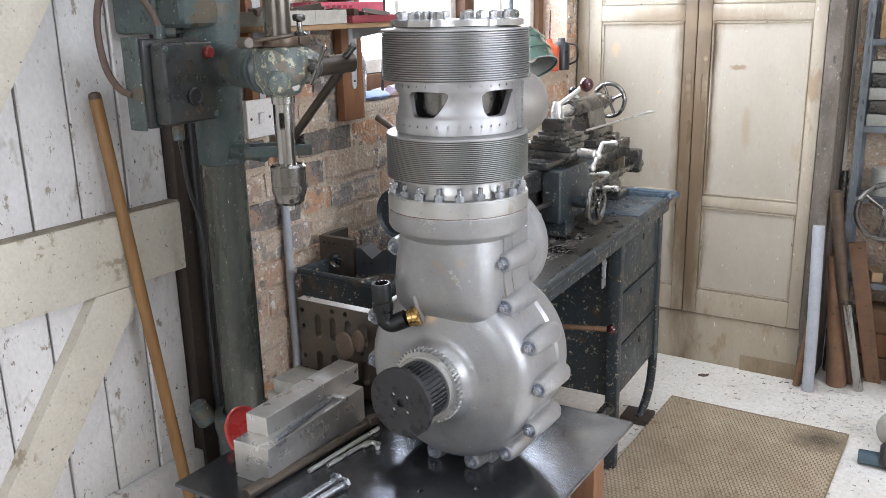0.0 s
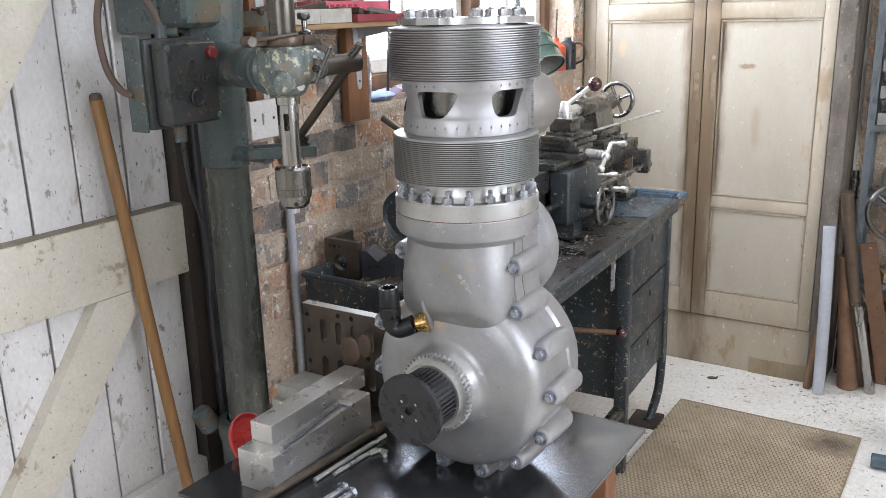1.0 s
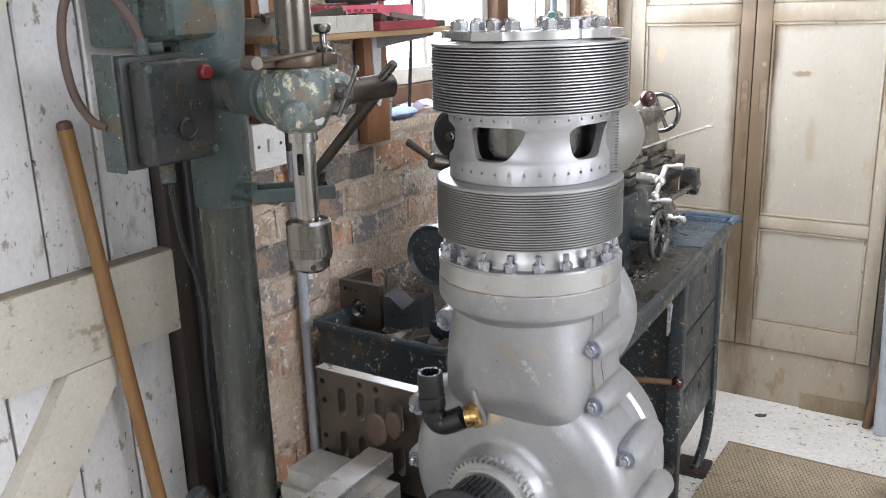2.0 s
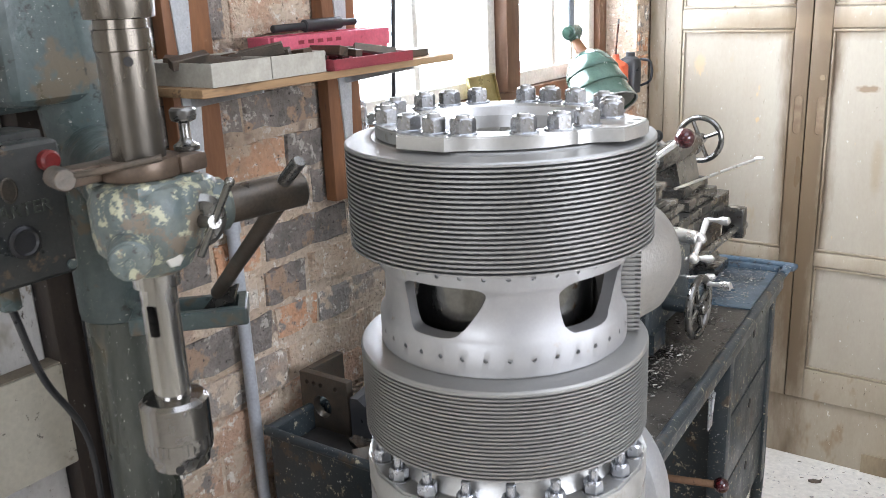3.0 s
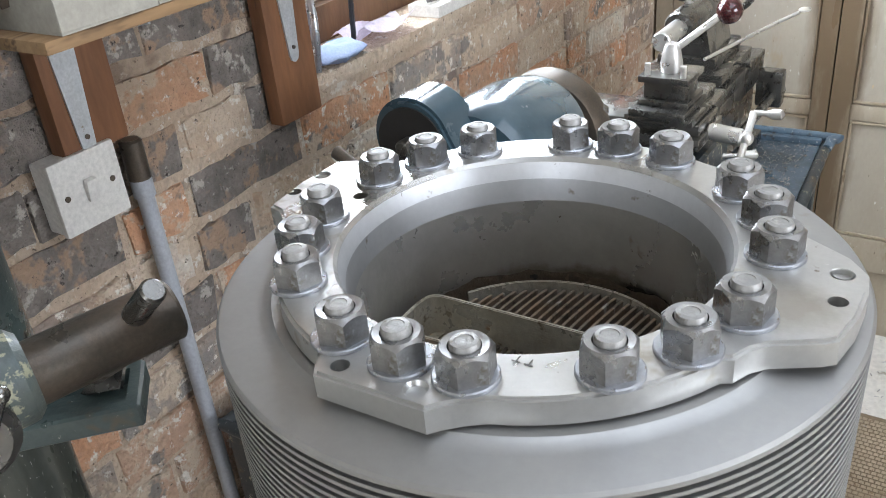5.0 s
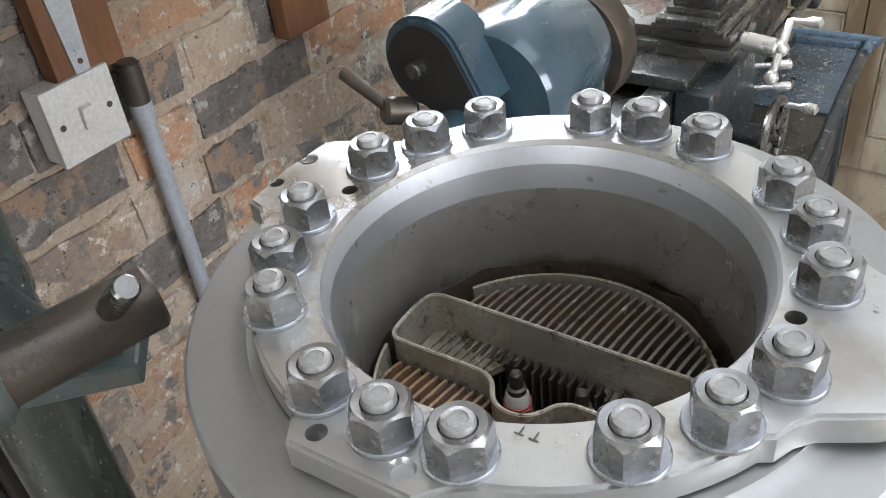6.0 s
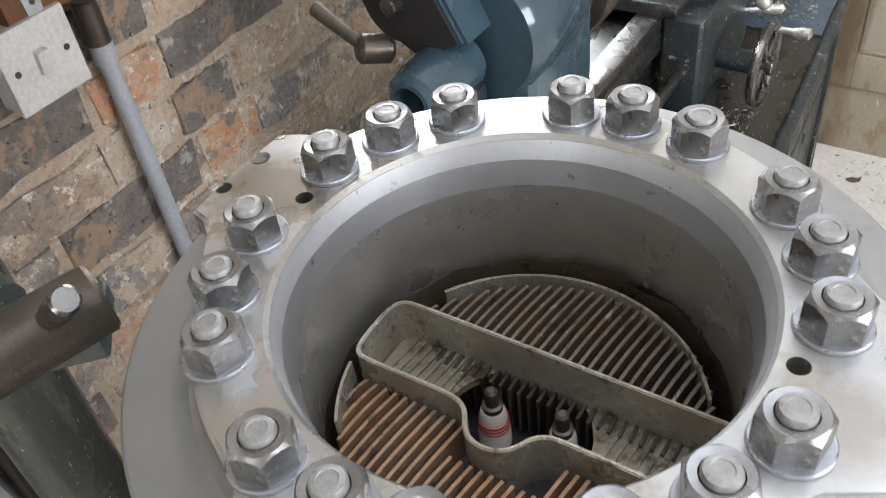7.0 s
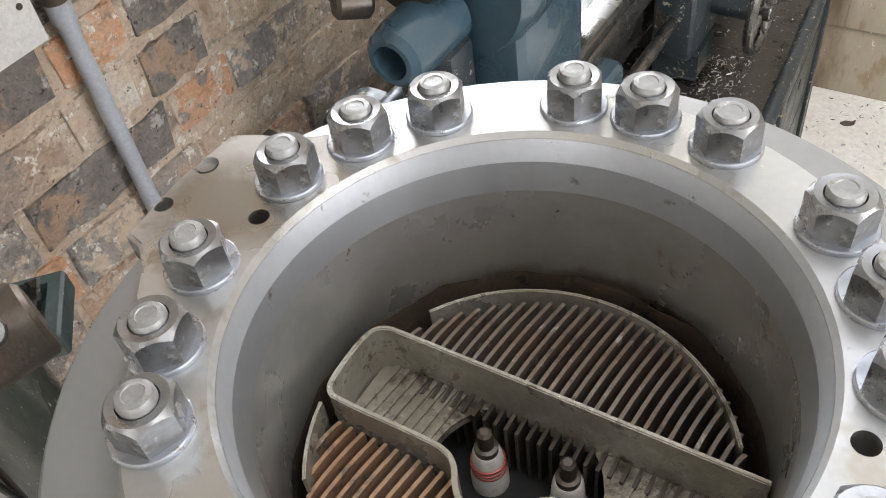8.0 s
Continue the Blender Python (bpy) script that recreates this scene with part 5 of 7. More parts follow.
part("bottom_screw", lathe([(0, 0), (0.0075, 0), (0.0075, 0.006), (0.006, 0.007), (0, 0.007)], 6, along((QX + 0.030, QY - 0.004, 1.305), (QX + 0.044, QY - 0.010, 1.302))), M_STEEL, DRILL)

# starter switch box on the drill
STARTER = part("starter_box", join(box((-1.205, 1.060, 1.226), (-1.150, 1.190, 1.378), 0.004), box((-1.150, 1.070, 1.232), (-1.112, 1.186, 1.372), 0.010, 3)), M_BOX, DRILL, "dark cast starter switch box")
part("box_edge", box((-1.2, 1.055, 1.222), (-1.158, 1.0598, 1.382), 0.002), M_GREEN, STARTER)
part("start_button", lathe([(0.008, 0), (0.016, 0), (0.0165, 0.005), (0.013, 0.007), (0.011, 0.005), (0.0, 0.004)], 28, along((-1.113, 1.130, 1.278), (-1.10, 1.130, 1.278))), M_BLACK, STARTER, "black round start button")
part("stop_button", lathe([(0.0, 0), (0.0105, 0), (0.0105, 0.009), (0.008, 0.012), (0, 0.012)], 24, along((-1.113, 1.168, 1.352), (-1.10, 1.168, 1.352))), M_REDBTN, STARTER, "dull red stop button")
part("maker_badge", lathe([(0.0, 0.0), (0.0125, 0), (0.013, 0.0015), (0.011, 0.002), (0.0105, 0.001), (0, 0.001)], 28, along((-1.1125, 1.125, 1.330), (-1.10, 1.125, 1.330)) @ Matrix.Diagonal((0.65, 1.0, 1, 1))), M_DARKST, STARTER)
fc = bpy.data.curves.new("starter_word", "FONT")
fc.body, fc.size, fc.extrude, fc.align_x = "STARTER", 0.0185, 0.0012, "CENTER"
txt = new("starter_word", fc)
txt.matrix_basis = pose(-1.1115, 1.124, 1.307, 90, 0, 90)
me = bpy.data.meshes.new_from_object(txt.evaluated_get(bpy.context.evaluated_depsgraph_get()))
bpy.data.objects.remove(txt)
bpy.data.curves.remove(fc)
bm = bmesh.new()
bm.from_mesh(me)
bpy.data.meshes.remove(me)
part("raised_word", moved(bm, pose(-1.1118, 1.128, 1.303, 90, 0, 90)), M_COLUMN, STARTER, "raised cast word STARTER")
for y, z in ((1.075, 1.362), (1.176, 1.243)):
    part("lid_screw", rod((-1.113, y, z), (-1.109, y, z), 0.0055, seg=14, bevel=0.001), M_GREEN, STARTER)
part("gland", join(rod((-1.17, 1.115, 1.378), (-1.17, 1.115, 1.400), 0.010, seg=18), rod((-1.178, 1.128, 1.386), (-1.162, 1.145, 1.386), 0.009, seg=14)), M_GREEN, STARTER)
part("lower_gland", rod((-1.17, 1.135, 1.195), (-1.17, 1.135, 1.226), 0.011, seg=18, bevel=0.002), M_GREEN, STARTER)
single("flex_cable", tube([(-1.17, 1.115, 1.398), (-1.185, 1.105, 1.44), (-1.215, 1.085, 1.475), (-1.24, 1.06, 1.465), (-1.25, 1.048, 1.41), (-1.24, 1.046, 1.34), (-1.215, 1.05, 1.300), (-1.19, 1.058, 1.288)], 0.0062, 12, 8), M_HOSE, "brown rubber flexible cable looping from the starter box", "cable")
single("supply_cable", tube([(-1.17, 1.135, 1.20), (-1.20, 1.17, 1.10), (-1.245, 1.235, 0.98), (-1.285, 1.262, 0.80), (-1.32, 1.30, 0.55)], 0.0042, 10, 8), M_BLACK, "black cable hanging from the starter box", "cable")
single("wall_conduit", tube([(-1.366, 1.335, 1.40), (-1.366, 1.335, 1.0), (-1.366, 1.335, 0.0)], 0.010, 12, 6), M_BLACK, "dark steel conduit down the door post", "conduit")

# small tool tray on the column
TRAYM = Matrix.Translation((-1.036, 1.252, 1.156)) @ Matrix.Rotation(radians(46), 4, "Z")
TT = part("tool_tray", moved(cut(box((-0.062, 0.0, 0.0), (0.062, 0.060, 0.020), 0.002, 1), box((-0.052, 0.010, 0.006), (0.052, 0.050, 0.03))), TRAYM), M_GREEN, DRILL, "small green cast tool tray")
part("tray_arm", rod((-1.12, 1.30, 1.148), (DX, DY, 1.148), 0.016, seg=16), M_GREEN, DRILL)
single("drift_key", moved(prism([(-0.055, 0.0), (0.045, -0.014), (0.055, 0.006)], 0.0, 0.003), Matrix.Translation((-1.075, 1.30, 1.168)) @ Matrix.Rotation(radians(20), 4, "Z") @ Matrix.Rotation(radians(-24), 4, "Y") @ Matrix.Rotation(radians(55), 4, "X")), M_GREYST, "wedge-shaped steel drift key lying in the tool tray", "drift key")

# ---- bench and lathe along the brick wall ----
BENCH = thing("lathe_bench", (-0.812, 2.872, 0.0), "dark blue steel lathe bench with drawers and chipped paint", "bench", rz=3.2)
part("bench_top", box((-0.53, -1.12, 0.768), (-0.006, -0.004, 0.785), 0.002), M_BENCHTOP, BENCH, "oily black top strewn with swarf", True)
part("front_lip", join(rod((0.0, -1.125, 0.785), (0.0, 0.0, 0.785), 0.011, seg=16), box((-0.006, -1.12, 0.745), (0.003, -0.002, 0.784), 0.002)), M_NAVY, BENCH, "", True)
part("drip_tray", join(box((-0.50, -0.30, 0.7852), (-0.012, -0.012, 0.788)), tube([(0.004, -0.03, 0.79), (0.006, 0.0, 0.797), (-0.02, 0.012, 0.80), (-0.50, 0.012, 0.80)], 0.010, 12, 5), box((-0.50, -0.012, 0.786), (-0.01, 0.008, 0.80), 0.003)), M_TRAY, BENCH, "blue drip tray with curled lip full of chips", True)
part("drawer_body", box((-0.48, -0.44, 0.235), (-0.032, -0.055, 0.767), 0.003), M_NAVY, BENCH, "", True)
for z0, z1 in ((0.245, 0.405), (0.412, 0.572), (0.579, 0.752)):
    dr = part("drawer", box((-0.031, -0.432, z0), (-0.014, -0.064, z1), 0.003), M_NAVY, BENCH, "dark drawer front with chipped edges", True)
    # thin near-black disc for the shade within the keyhole
    part("key_hole", lathe([(0, 0), (0.009, 0), (0.009, 0.0012), (0, 0.0012)], 14, Matrix.Translation((-0.0138, -0.235, z1 - 0.045)) @ Matrix.Rotation(radians(90), 4, "Y") @ Matrix.Diagonal((1.35, 1, 1, 1))), M_DARK, dr, "", True)
for y in (-0.052, -0.462, -1.09):
    part("post", box((-0.045, y - 0.018, 0.0 if y < -0.1 else 0.22), (-0.006, y + 0.018, 0.767), 0.006), M_NAVY, BENCH, "", True)
part("bent_leg", tube([(-0.02, -0.040, 0.40), (-0.02, -0.036, 0.22), (-0.026, -0.050, 0.10), (-0.04, -0.09, 0.02), (-0.046, -0.115, 0.012)], 0.015, 14, 6), M_NAVY, BENCH, "bent steel tube leg", True)
part("bent_leg", tube([(-0.48, -0.040, 0.40), (-0.48, -0.036, 0.22), (-0.474, -0.050, 0.10), (-0.46, -0.09, 0.02), (-0.455, -0.115, 0.012)], 0.015, 14, 6), M_NAVY, BENCH, "bent steel tube leg", True)
part("foot_rail", rod((-0.03, -0.46, 0.215), (-0.03, -1.08, 0.225), 0.020, seg=16), M_GREYST, BENCH, "grey foot rail tube", True)
# black in place of the bench paint, for the shade deep in the kneehole
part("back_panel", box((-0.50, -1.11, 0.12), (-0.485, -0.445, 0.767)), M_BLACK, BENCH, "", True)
part("latch_plate", join(box((-0.004, -0.66, 0.66), (-0.001, -0.63, 0.745), 0.001), rod((0.0, -0.648, 0.69), (0.004, -0.648, 0.74), 0.003, seg=8)), M_ZINC, BENCH, "small zinc latch plate", True)
LEV = part("clutch_lever", rod((-0.42, -0.70, 0.515), (0.015, -0.64, 0.538), 0.0075, seg=14), M_RUST, BENCH, "brown lever through the kneehole", True)
part("lever_ball", ball((0.024, -0.639, 0.5385), 0.0155, 20), M_BALL, LEV, "dark round ball knob", True)
part("end_foot", box((-0.10, -0.14, 0.0), (0.0, -0.04, 0.02), 0.004), M_TAR, BENCH, "", True)

SX, SZ = -1.036, 1.108          # spindle line
LATHE = thing("lathe", (SX, 2.3, 0.787), "old blue and oily grey metal-turning lathe on the bench", "lathe")
YD = Matrix(((1, 0, 0, 0), (0, 0, 1, 0), (0, -1, 0, 0), (0, 0, 0, 1)))   # local z runs along +y
SP = Matrix.Translation((SX, 0, SZ)) @ YD
bed, ways = box((-1.11, 1.80, 0.925), (-0.955, 2.868, 0.962), 0.004), []
for x0, x1 in ((-1.11, -1.075), (-0.99, -0.955)):
    ways.append(box((x0, 1.80, 0.9622), (x1, 2.868, 0.985), 0.003))
part("bed_casting", join(bed, box((-1.095, 1.80, 0.85), (-0.97, 2.868, 0.925), 0.01)), M_GREYST, LATHE, "oily grey bed casting")
for w in ways:
    part("slideway", w, M_GREYST, LATHE, "worn bright slideway")
part("bed_foot", join(box((-1.12, 2.74, 0.787), (-0.94, 2.85, 0.815), 0.01), prism([(-1.10, 0.81), (-0.96, 0.81), (-0.985, 0.86), (-1.08, 0.86)], -2.84, -2.75, Matrix.Rotation(radians(90), 4, "X"))), M_GREYST, LATHE)
part("headstock_foot", box((-1.13, 1.80, 0.787), (-0.93, 2.04, 0.93), 0.015, 3), M_BLUE, LATHE)
hood = lathe([(0, 0), (0.078, 0), (0.085, 0.010), (0.087, 0.04), (0.083, 0.12), (0.074, 0.165), (0.060, 0.175), (0, 0.176)], 48, Matrix.Translation((-1.03, 1.815, 1.130)) @ YD)
part("headstock", join(hood, box((-1.11, 1.82, 0.93), (-0.955, 1.97, 1.12), 0.02, 3)), M_BLUE, LATHE, "glossy blue rounded headstock cover")
shell = []
for a in range(35, 266, 10):
    shell.append((-1.078 + 0.052 * math.cos(radians(a)), 1.188 + 0.052 * math.sin(radians(a))))
shell += [(-1.050, 1.118), (-1.0, 1.150)]
RX = Matrix.Rotation(radians(90), 4, "X")
GUARD = part("gear_guard", prism(shell, -1.825, -1.765, RX, 0.004), M_BLUE, LATHE, "teardrop blue change-gear guard")
# near-black plate set on the guard face for its shaded recess
part("guard_recess", prism([(-1.07 + (x + 1.07) * 0.87, 1.165 + (z - 1.165) * 0.87) for x, z in shell], -1.7655, -1.7625, RX), M_DARK, GUARD, "dark plate with the recess shade in its colour")
part("gear_hub", rod((-1.078, 1.745, 1.186), (-1.078, 1.766, 1.186), 0.010, seg=16, bevel=0.002), M_GREYST, GUARD)
part("spindle_nose", cut(lathe([(0, 1.705), (0.024, 1.705), (0.031, 1.712), (0.034, 1.73), (0.035, 1.80), (0, 1.80)], 32, SP), rod((SX, 1.69, SZ), (SX, 1.75, SZ), 0.0185, seg=24)), M_BLUE, LATHE, "hollow spindle end with bright rim")
part("reverse_lever", join(rod((-1.175, 1.742, 1.172), (-1.118, 1.742, 1.140), 0.0085, 0.0065, 16, 0.002), rod((-1.118, 1.735, 1.138), (-1.095, 1.765, 1.128), 0.016, seg=20, bevel=0.004)), M_DARKST, LATHE, "dark tumbler lever")
part("back_pulley", lathe([(0, 1.745), (0.020, 1.745), (0.022, 1.75), (0.055, 1.754), (0.064, 1.748), (0.066, 1.755), (0.066, 1.785), (0.060, 1.79), (0, 1.79)], 40, Matrix.Translation((-1.128, 0, 0.935)) @ YD), M_NAVY, LATHE, "dark green round pulley cover")
part("gear_bracket", join(box((-1.07, 1.755, 0.99), (-1.0, 1.80, 1.09), 0.008), rod((-1.035, 1.73, 1.03), (-1.035, 1.78, 1.03), 0.022, seg=24, bevel=0.003), rod((-0.985, 1.74, 1.02), (-0.985, 1.79, 1.02), 0.013, seg=18, bevel=0.002), rod((-1.09, 1.74, 1.0), (-1.09, 1.79, 1.0), 0.016, seg=18, bevel=0.002)), M_NAVY, LATHE, "change-gear bracket with studs")
part("faceplate", lathe([(0, 1.99), (0.030, 1.99), (0.034, 2.0), (0.082, 2.006), (0.085, 2.012), (0.085, 2.045), (0.080, 2.05), (0.02, 2.05), (0.018, 2.04), (0, 2.04)], 48, SP), M_DARKST, LATHE, "dark round faceplate")
part("oil_cup", lathe([(0, 0), (0.006, 0), (0.006, 0.02), (0.009, 0.022), (0.009, 0.030), (0.004, 0.034), (0, 0.034)], 14, Matrix.Translation((-0.965, 2.045, 1.115))), M_GREYST, LATHE)
part("saddle", join(box((-1.125, 2.18, 0.986), (-0.93, 2.44, 1.006), 0.004), box((-1.13, 2.25, 1.006), (-0.895, 2.37, 1.026), 0.004)), M_GREYST, LATHE)
part("cross_slide", box((-1.115, 2.262, 1.0265), (-0.90, 2.358, 1.045), 0.003), M_GREYST, LATHE)
part("top_slide", join(box((-1.015, 2.245, 1.0455), (-0.905, 2.40, 1.058), 0.003), box((-1.005, 2.235, 1.0582), (-0.915, 2.39, 1.071), 0.003)), M_GREYST, LATHE)
TP = part("tool_post", join(box((-0.997, 2.255, 1.0715), (-0.917, 2.33, 1.081), 0.002), box((-0.99, 2.262, 1.0815), (-0.924, 2.323, 1.107), 0.003), box((-0.997, 2.255, 1.1075), (-0.917, 2.33, 1.118), 0.002)), M_GREYST, LATHE, "square tool post")
part("post_nut", lathe([(0, 0), (0.016, 0), (0.017, 0.01), (0.013, 0.026), (0.010, 0.032), (0, 0.032)], 20, Matrix.Translation((-0.957, 2.292, 1.1182)) @ Matrix.Diagonal((1, 1, 1.35, 1))), M_STEEL, TP)
for dx in (-0.028, 0.028):
    part("post_screw", rod((-0.957 + dx, 2.265, 1.118), (-0.957 + dx, 2.265, 1.136), 0.005, seg=8), M_STEEL, TP)
APRON = part("apron", join(box((-0.955, 2.19, 0.835), (-0.895, 2.42, 0.985), 0.012, 3), rod((-0.90, 2.279, 0.886), (-0.84, 2.279, 0.886), 0.017, seg=20, bevel=0.003), box((-0.895, 2.21, 0.80), (-0.95, 2.27, 0.84), 0.006)), M_NAVY, LATHE, "dark green apron box")
HW = part("handwheel", moved(ring_wheel(0.058, 0.0075, 4, 0.014, 0.03), Matrix.Translation((-0.828, 2.279, 0.886)) @ Matrix.Rotation(radians(90), 4, "Y")), M_GREYST, APRON, "steel spoked handwheel")
part("wheel_handle", lathe([(0, 0), (0.005, 0), (0.0045, 0.02), (0.009, 0.032), (0.0085, 0.045), (0, 0.05)], 14, along((-0.825, 2.318, 0.924), (-0.78, 2.318, 0.924))), M_STEEL, APRON)
CR = part("cross_feed_crank", join(rod((-0.90, 2.31, 1.02), (-0.845, 2.31, 1.015), 0.014, seg=18, bevel=0.003), rod((-0.852, 2.31, 1.015), (-0.835, 2.31, 1.015), 0.008, seg=12), rod((-0.84, 2.275, 0.985), (-0.84, 2.345, 1.045), 0.006, seg=10), ball((-0.84, 2.275, 0.985), 0.011, 14), ball((-0.84, 2.31, 1.015), 0.012, 14),
                                   lathe([(0, 0), (0.005, 0), (0.004, 0.018), (0.0085, 0.03), (0.008, 0.042), (0, 0.047)], 14, along((-0.84, 2.345, 1.045), (-0.79, 2.345, 1.047)))), M_STEEL, LATHE, "bright two-ball crank handle")
for y, z in ((2.385, 0.945), (2.40, 0.90)):
    part("feed_lever", lathe([(0, 0), (0.004, 0), (0.004, 0.035), (0.008, 0.05), (0.0075, 0.065), (0, 0.07)], 14, along((-0.905, y, z), (-0.80, y + 0.05, z))), M_STEEL, APRON)
part("lead_screw", rod((-0.925, 1.90, 0.895), (-0.925, 2.86, 0.895), 0.0095, seg=14), M_GREYST, LATHE)
part("screw_bracket", join(box((-0.96, 2.83, 0.87), (-0.905, 2.862, 0.95), 0.008), rod((-0.925, 2.835, 0.895), (-0.925, 2.885, 0.895), 0.017, seg=18, bevel=0.004)), M_GREYST, LATHE)
TAIL = part("tailstock", join(box((-1.12, 2.60, 0.9855), (-0.965, 2.80, 1.010), 0.005), box((-1.10, 2.62, 1.010), (-0.985, 2.79, 1.034), 0.005), prism([(-1.075, 1.03), (-0.997, 1.03), (-1.012, 1.10), (-1.06, 1.10)], -2.76, -2.63, RX),
                              lathe([(0, 2.55), (0.026, 2.55), (0.030, 2.56), (0.030, 2.80), (0.026, 2.815), (0, 2.82)], 28, SP)), M_GREYST, LATHE, "grey cast tailstock")
part("barrel", rod((SX, 2.46, SZ), (SX, 2.56, SZ), 0.017, seg=20, bevel=0.002), M_STEEL, TAIL)
part("tail_wheel", moved(ring_wheel(0.056, 0.0075, 4, 0.014, 0.03), Matrix.Translation((SX - 0.018, 2.918, SZ - 0.008)) @ RX), M_GREYST, TAIL, "steel spoked handwheel")
part("wheel_shaft", rod((SX, 2.81, SZ), (SX - 0.018, 2.935, SZ - 0.008), 0.011, seg=16), M_GREYST, TAIL)
CL = part("clamp_lever", rod((-0.955, 2.294, 1.150), (-0.892, 2.318, 1.203), 0.0058, seg=12), M_STEEL, TP)
part("lever_ball", ball((-0.882, 2.32, 1.208), 0.0195, 22), M_BALL, CL, "maroon ball knob")
LK = part("barrel_lock", rod((-1.036, 2.62, 1.132), (-1.046, 2.604, 1.150), 0.006, seg=12), M_STEEL, TAIL)
part("lock_ball", ball((-1.048, 2.602, 1.158), 0.0145, 18), M_BLACKF, LK, "black ball knob")
part("base_bolt", lathe([(0, 0), (0.008, 0), (0.008, 0.008), (0.004, 0.009), (0.004, 0.03), (0, 0.03)], 12, along((-0.94, 2.70, 1.005), (-0.98, 2.70, 1.005))), M_GREYST, TAIL)
single("scraper_rod", join(tube([(-1.0, 2.60, 1.039), (-0.93, 2.76, 1.060), (-0.890, 2.835, 1.072)], 0.0034, 10, 5), ball((-0.882, 2.849, 1.075), 0.017, 14, (0.7, 1.0, 0.22))), M_STEEL, "thin bright steel rod resting on the tailstock", "rod")

# bin of scrap steel in front of the headstock
BIN = thing("scrap_bin", (-1.165, 1.69, 0.0), "dark green steel bin heaped with oily steel blocks", "bin")
part("bin_body", cut(prism([(-1.325, 1.60), (-1.005, 1.60), (-1.005, 1.735), (-1.325, 1.735)], 0.0, 0.80), prism([(-1.317, 1.608), (-1.013, 1.608), (-1.013, 1.727), (-1.317, 1.727)], 0.72, 0.85)), M_NAVY, BIN)
part("rolled_rim", tube([(-1.322, 1.74, 0.80), (-1.327, 1.61, 0.80), (-1.318, 1.599, 0.80), (-1.15, 1.598, 0.80), (-1.012, 1.599, 0.80), (-1.004, 1.61, 0.80), (-1.006, 1.74, 0.80)], 0.0085, 12, 5), M_NAVY, BIN)
single("angle_block", join(cut(box((-1.345, 1.70, 0.745), (-1.235, 1.716, 0.866), 0.001, 1), *[rod((-1.295, 1.68, 0.808), (-1.295, 1.74, 0.808), 0.021, seg=24)], *[rod((x, 1.68, 0.848), (x, 1.74, 0.848), 0.0048, seg=12) for x in (-1.328, -1.312, -1.296, -1.262)]),
                           box((-1.345, 1.716, 0.745), (-1.329, 1.80, 0.866), 0.001, 1)), M_DARKST, "brown oily drilled angle block standing in the bin", "angle block")
single("vee_block", moved(prism([(-0.045, 0.0), (0.045, 0.0), (0.045, 0.10), (0.03, 0.10), (0.0, 0.075), (-0.03, 0.10), (-0.045, 0.10)], -0.03, 0.03, RX), Matrix.Translation((-1.17, 1.715, 0.755)) @ turn(10)), M_BLACK, "black notched vee block in the bin", "vee block")
rnd = random.Random(11)
for k in range(9):
    x, y = rnd.uniform(-1.22, -1.03), rnd.uniform(1.625, 1.70)
    sz = (rnd.uniform(0.02, 0.05), rnd.uniform(0.01, 0.02), rnd.uniform(0.008, 0.02))
    b = moved(box((-sz[0], -sz[1], -sz[2]), sz, 0.001, 1), Matrix.Translation((x, y, rnd.uniform(0.765, 0.79))) @ Euler((rnd.uniform(-.6, .6), rnd.uniform(-.6, .6), rnd.uniform(0, 3))).to_matrix().to_4x4())
    single("steel_offcut", b, (M_DARKST, M_BLACK, M_GREYST)[k % 3], "oily steel offcut in the scrap bin", "offcut", "offcuts in the bin")
part("scrap_bed", box((-1.316, 1.609, 0.70), (-1.014, 1.726, 0.765), 0.01), M_DARK, BIN, "oily scrap filling the bin")

# ---- on the brick wall: switch, conduit, shelf ----
SW = thing("light_switch", (-1.35, 1.528, 1.186), "white plastic light switch on the brick wall", "light switch")
part("back_box", box((WX, 1.487, 1.144), (-1.358, 1.570, 1.227), 0.003), M_WHITE, SW)
part("face_plate", box((-1.358, 1.485, 1.142), (-1.349, 1.572, 1.229), 0.003), M_WHITE, SW)
part("rocker", moved(box((-0.004, -0.007, -0.013), (0.004, 0.007, 0.013), 0.002), Matrix.Translation((-1.347, 1.528, 1.186)) @ Matrix.Rotation(radians(9), 4, "Y")), M_WHITE, SW)
for y in (1.498, 1.558):
    part("screw", rod((-1.3495, y, 1.186), (-1.3482, y, 1.186), 0.0035, seg=12), M_DARKST, SW)
single("conduit_pipe", join(tube([(-1.366, 1.610, 0.0), (-1.366, 1.608, 0.6), (-1.366, 1.605, 1.165)], 0.0105, 16, 4), rod((-1.366, 1.605, 1.14), (-1.366, 1.605, 1.198), 0.0135, seg=16)), M_PVC, "grey plastic conduit up the brick wall", "conduit")
single("conduit_end", rod((-1.366, 1.605, 1.160), (-1.366, 1.605, 1.213), 0.0138, seg=16, bevel=0.003), M_DARKST, "dark steel conduit coupling above the grey pipe", "conduit coupling")

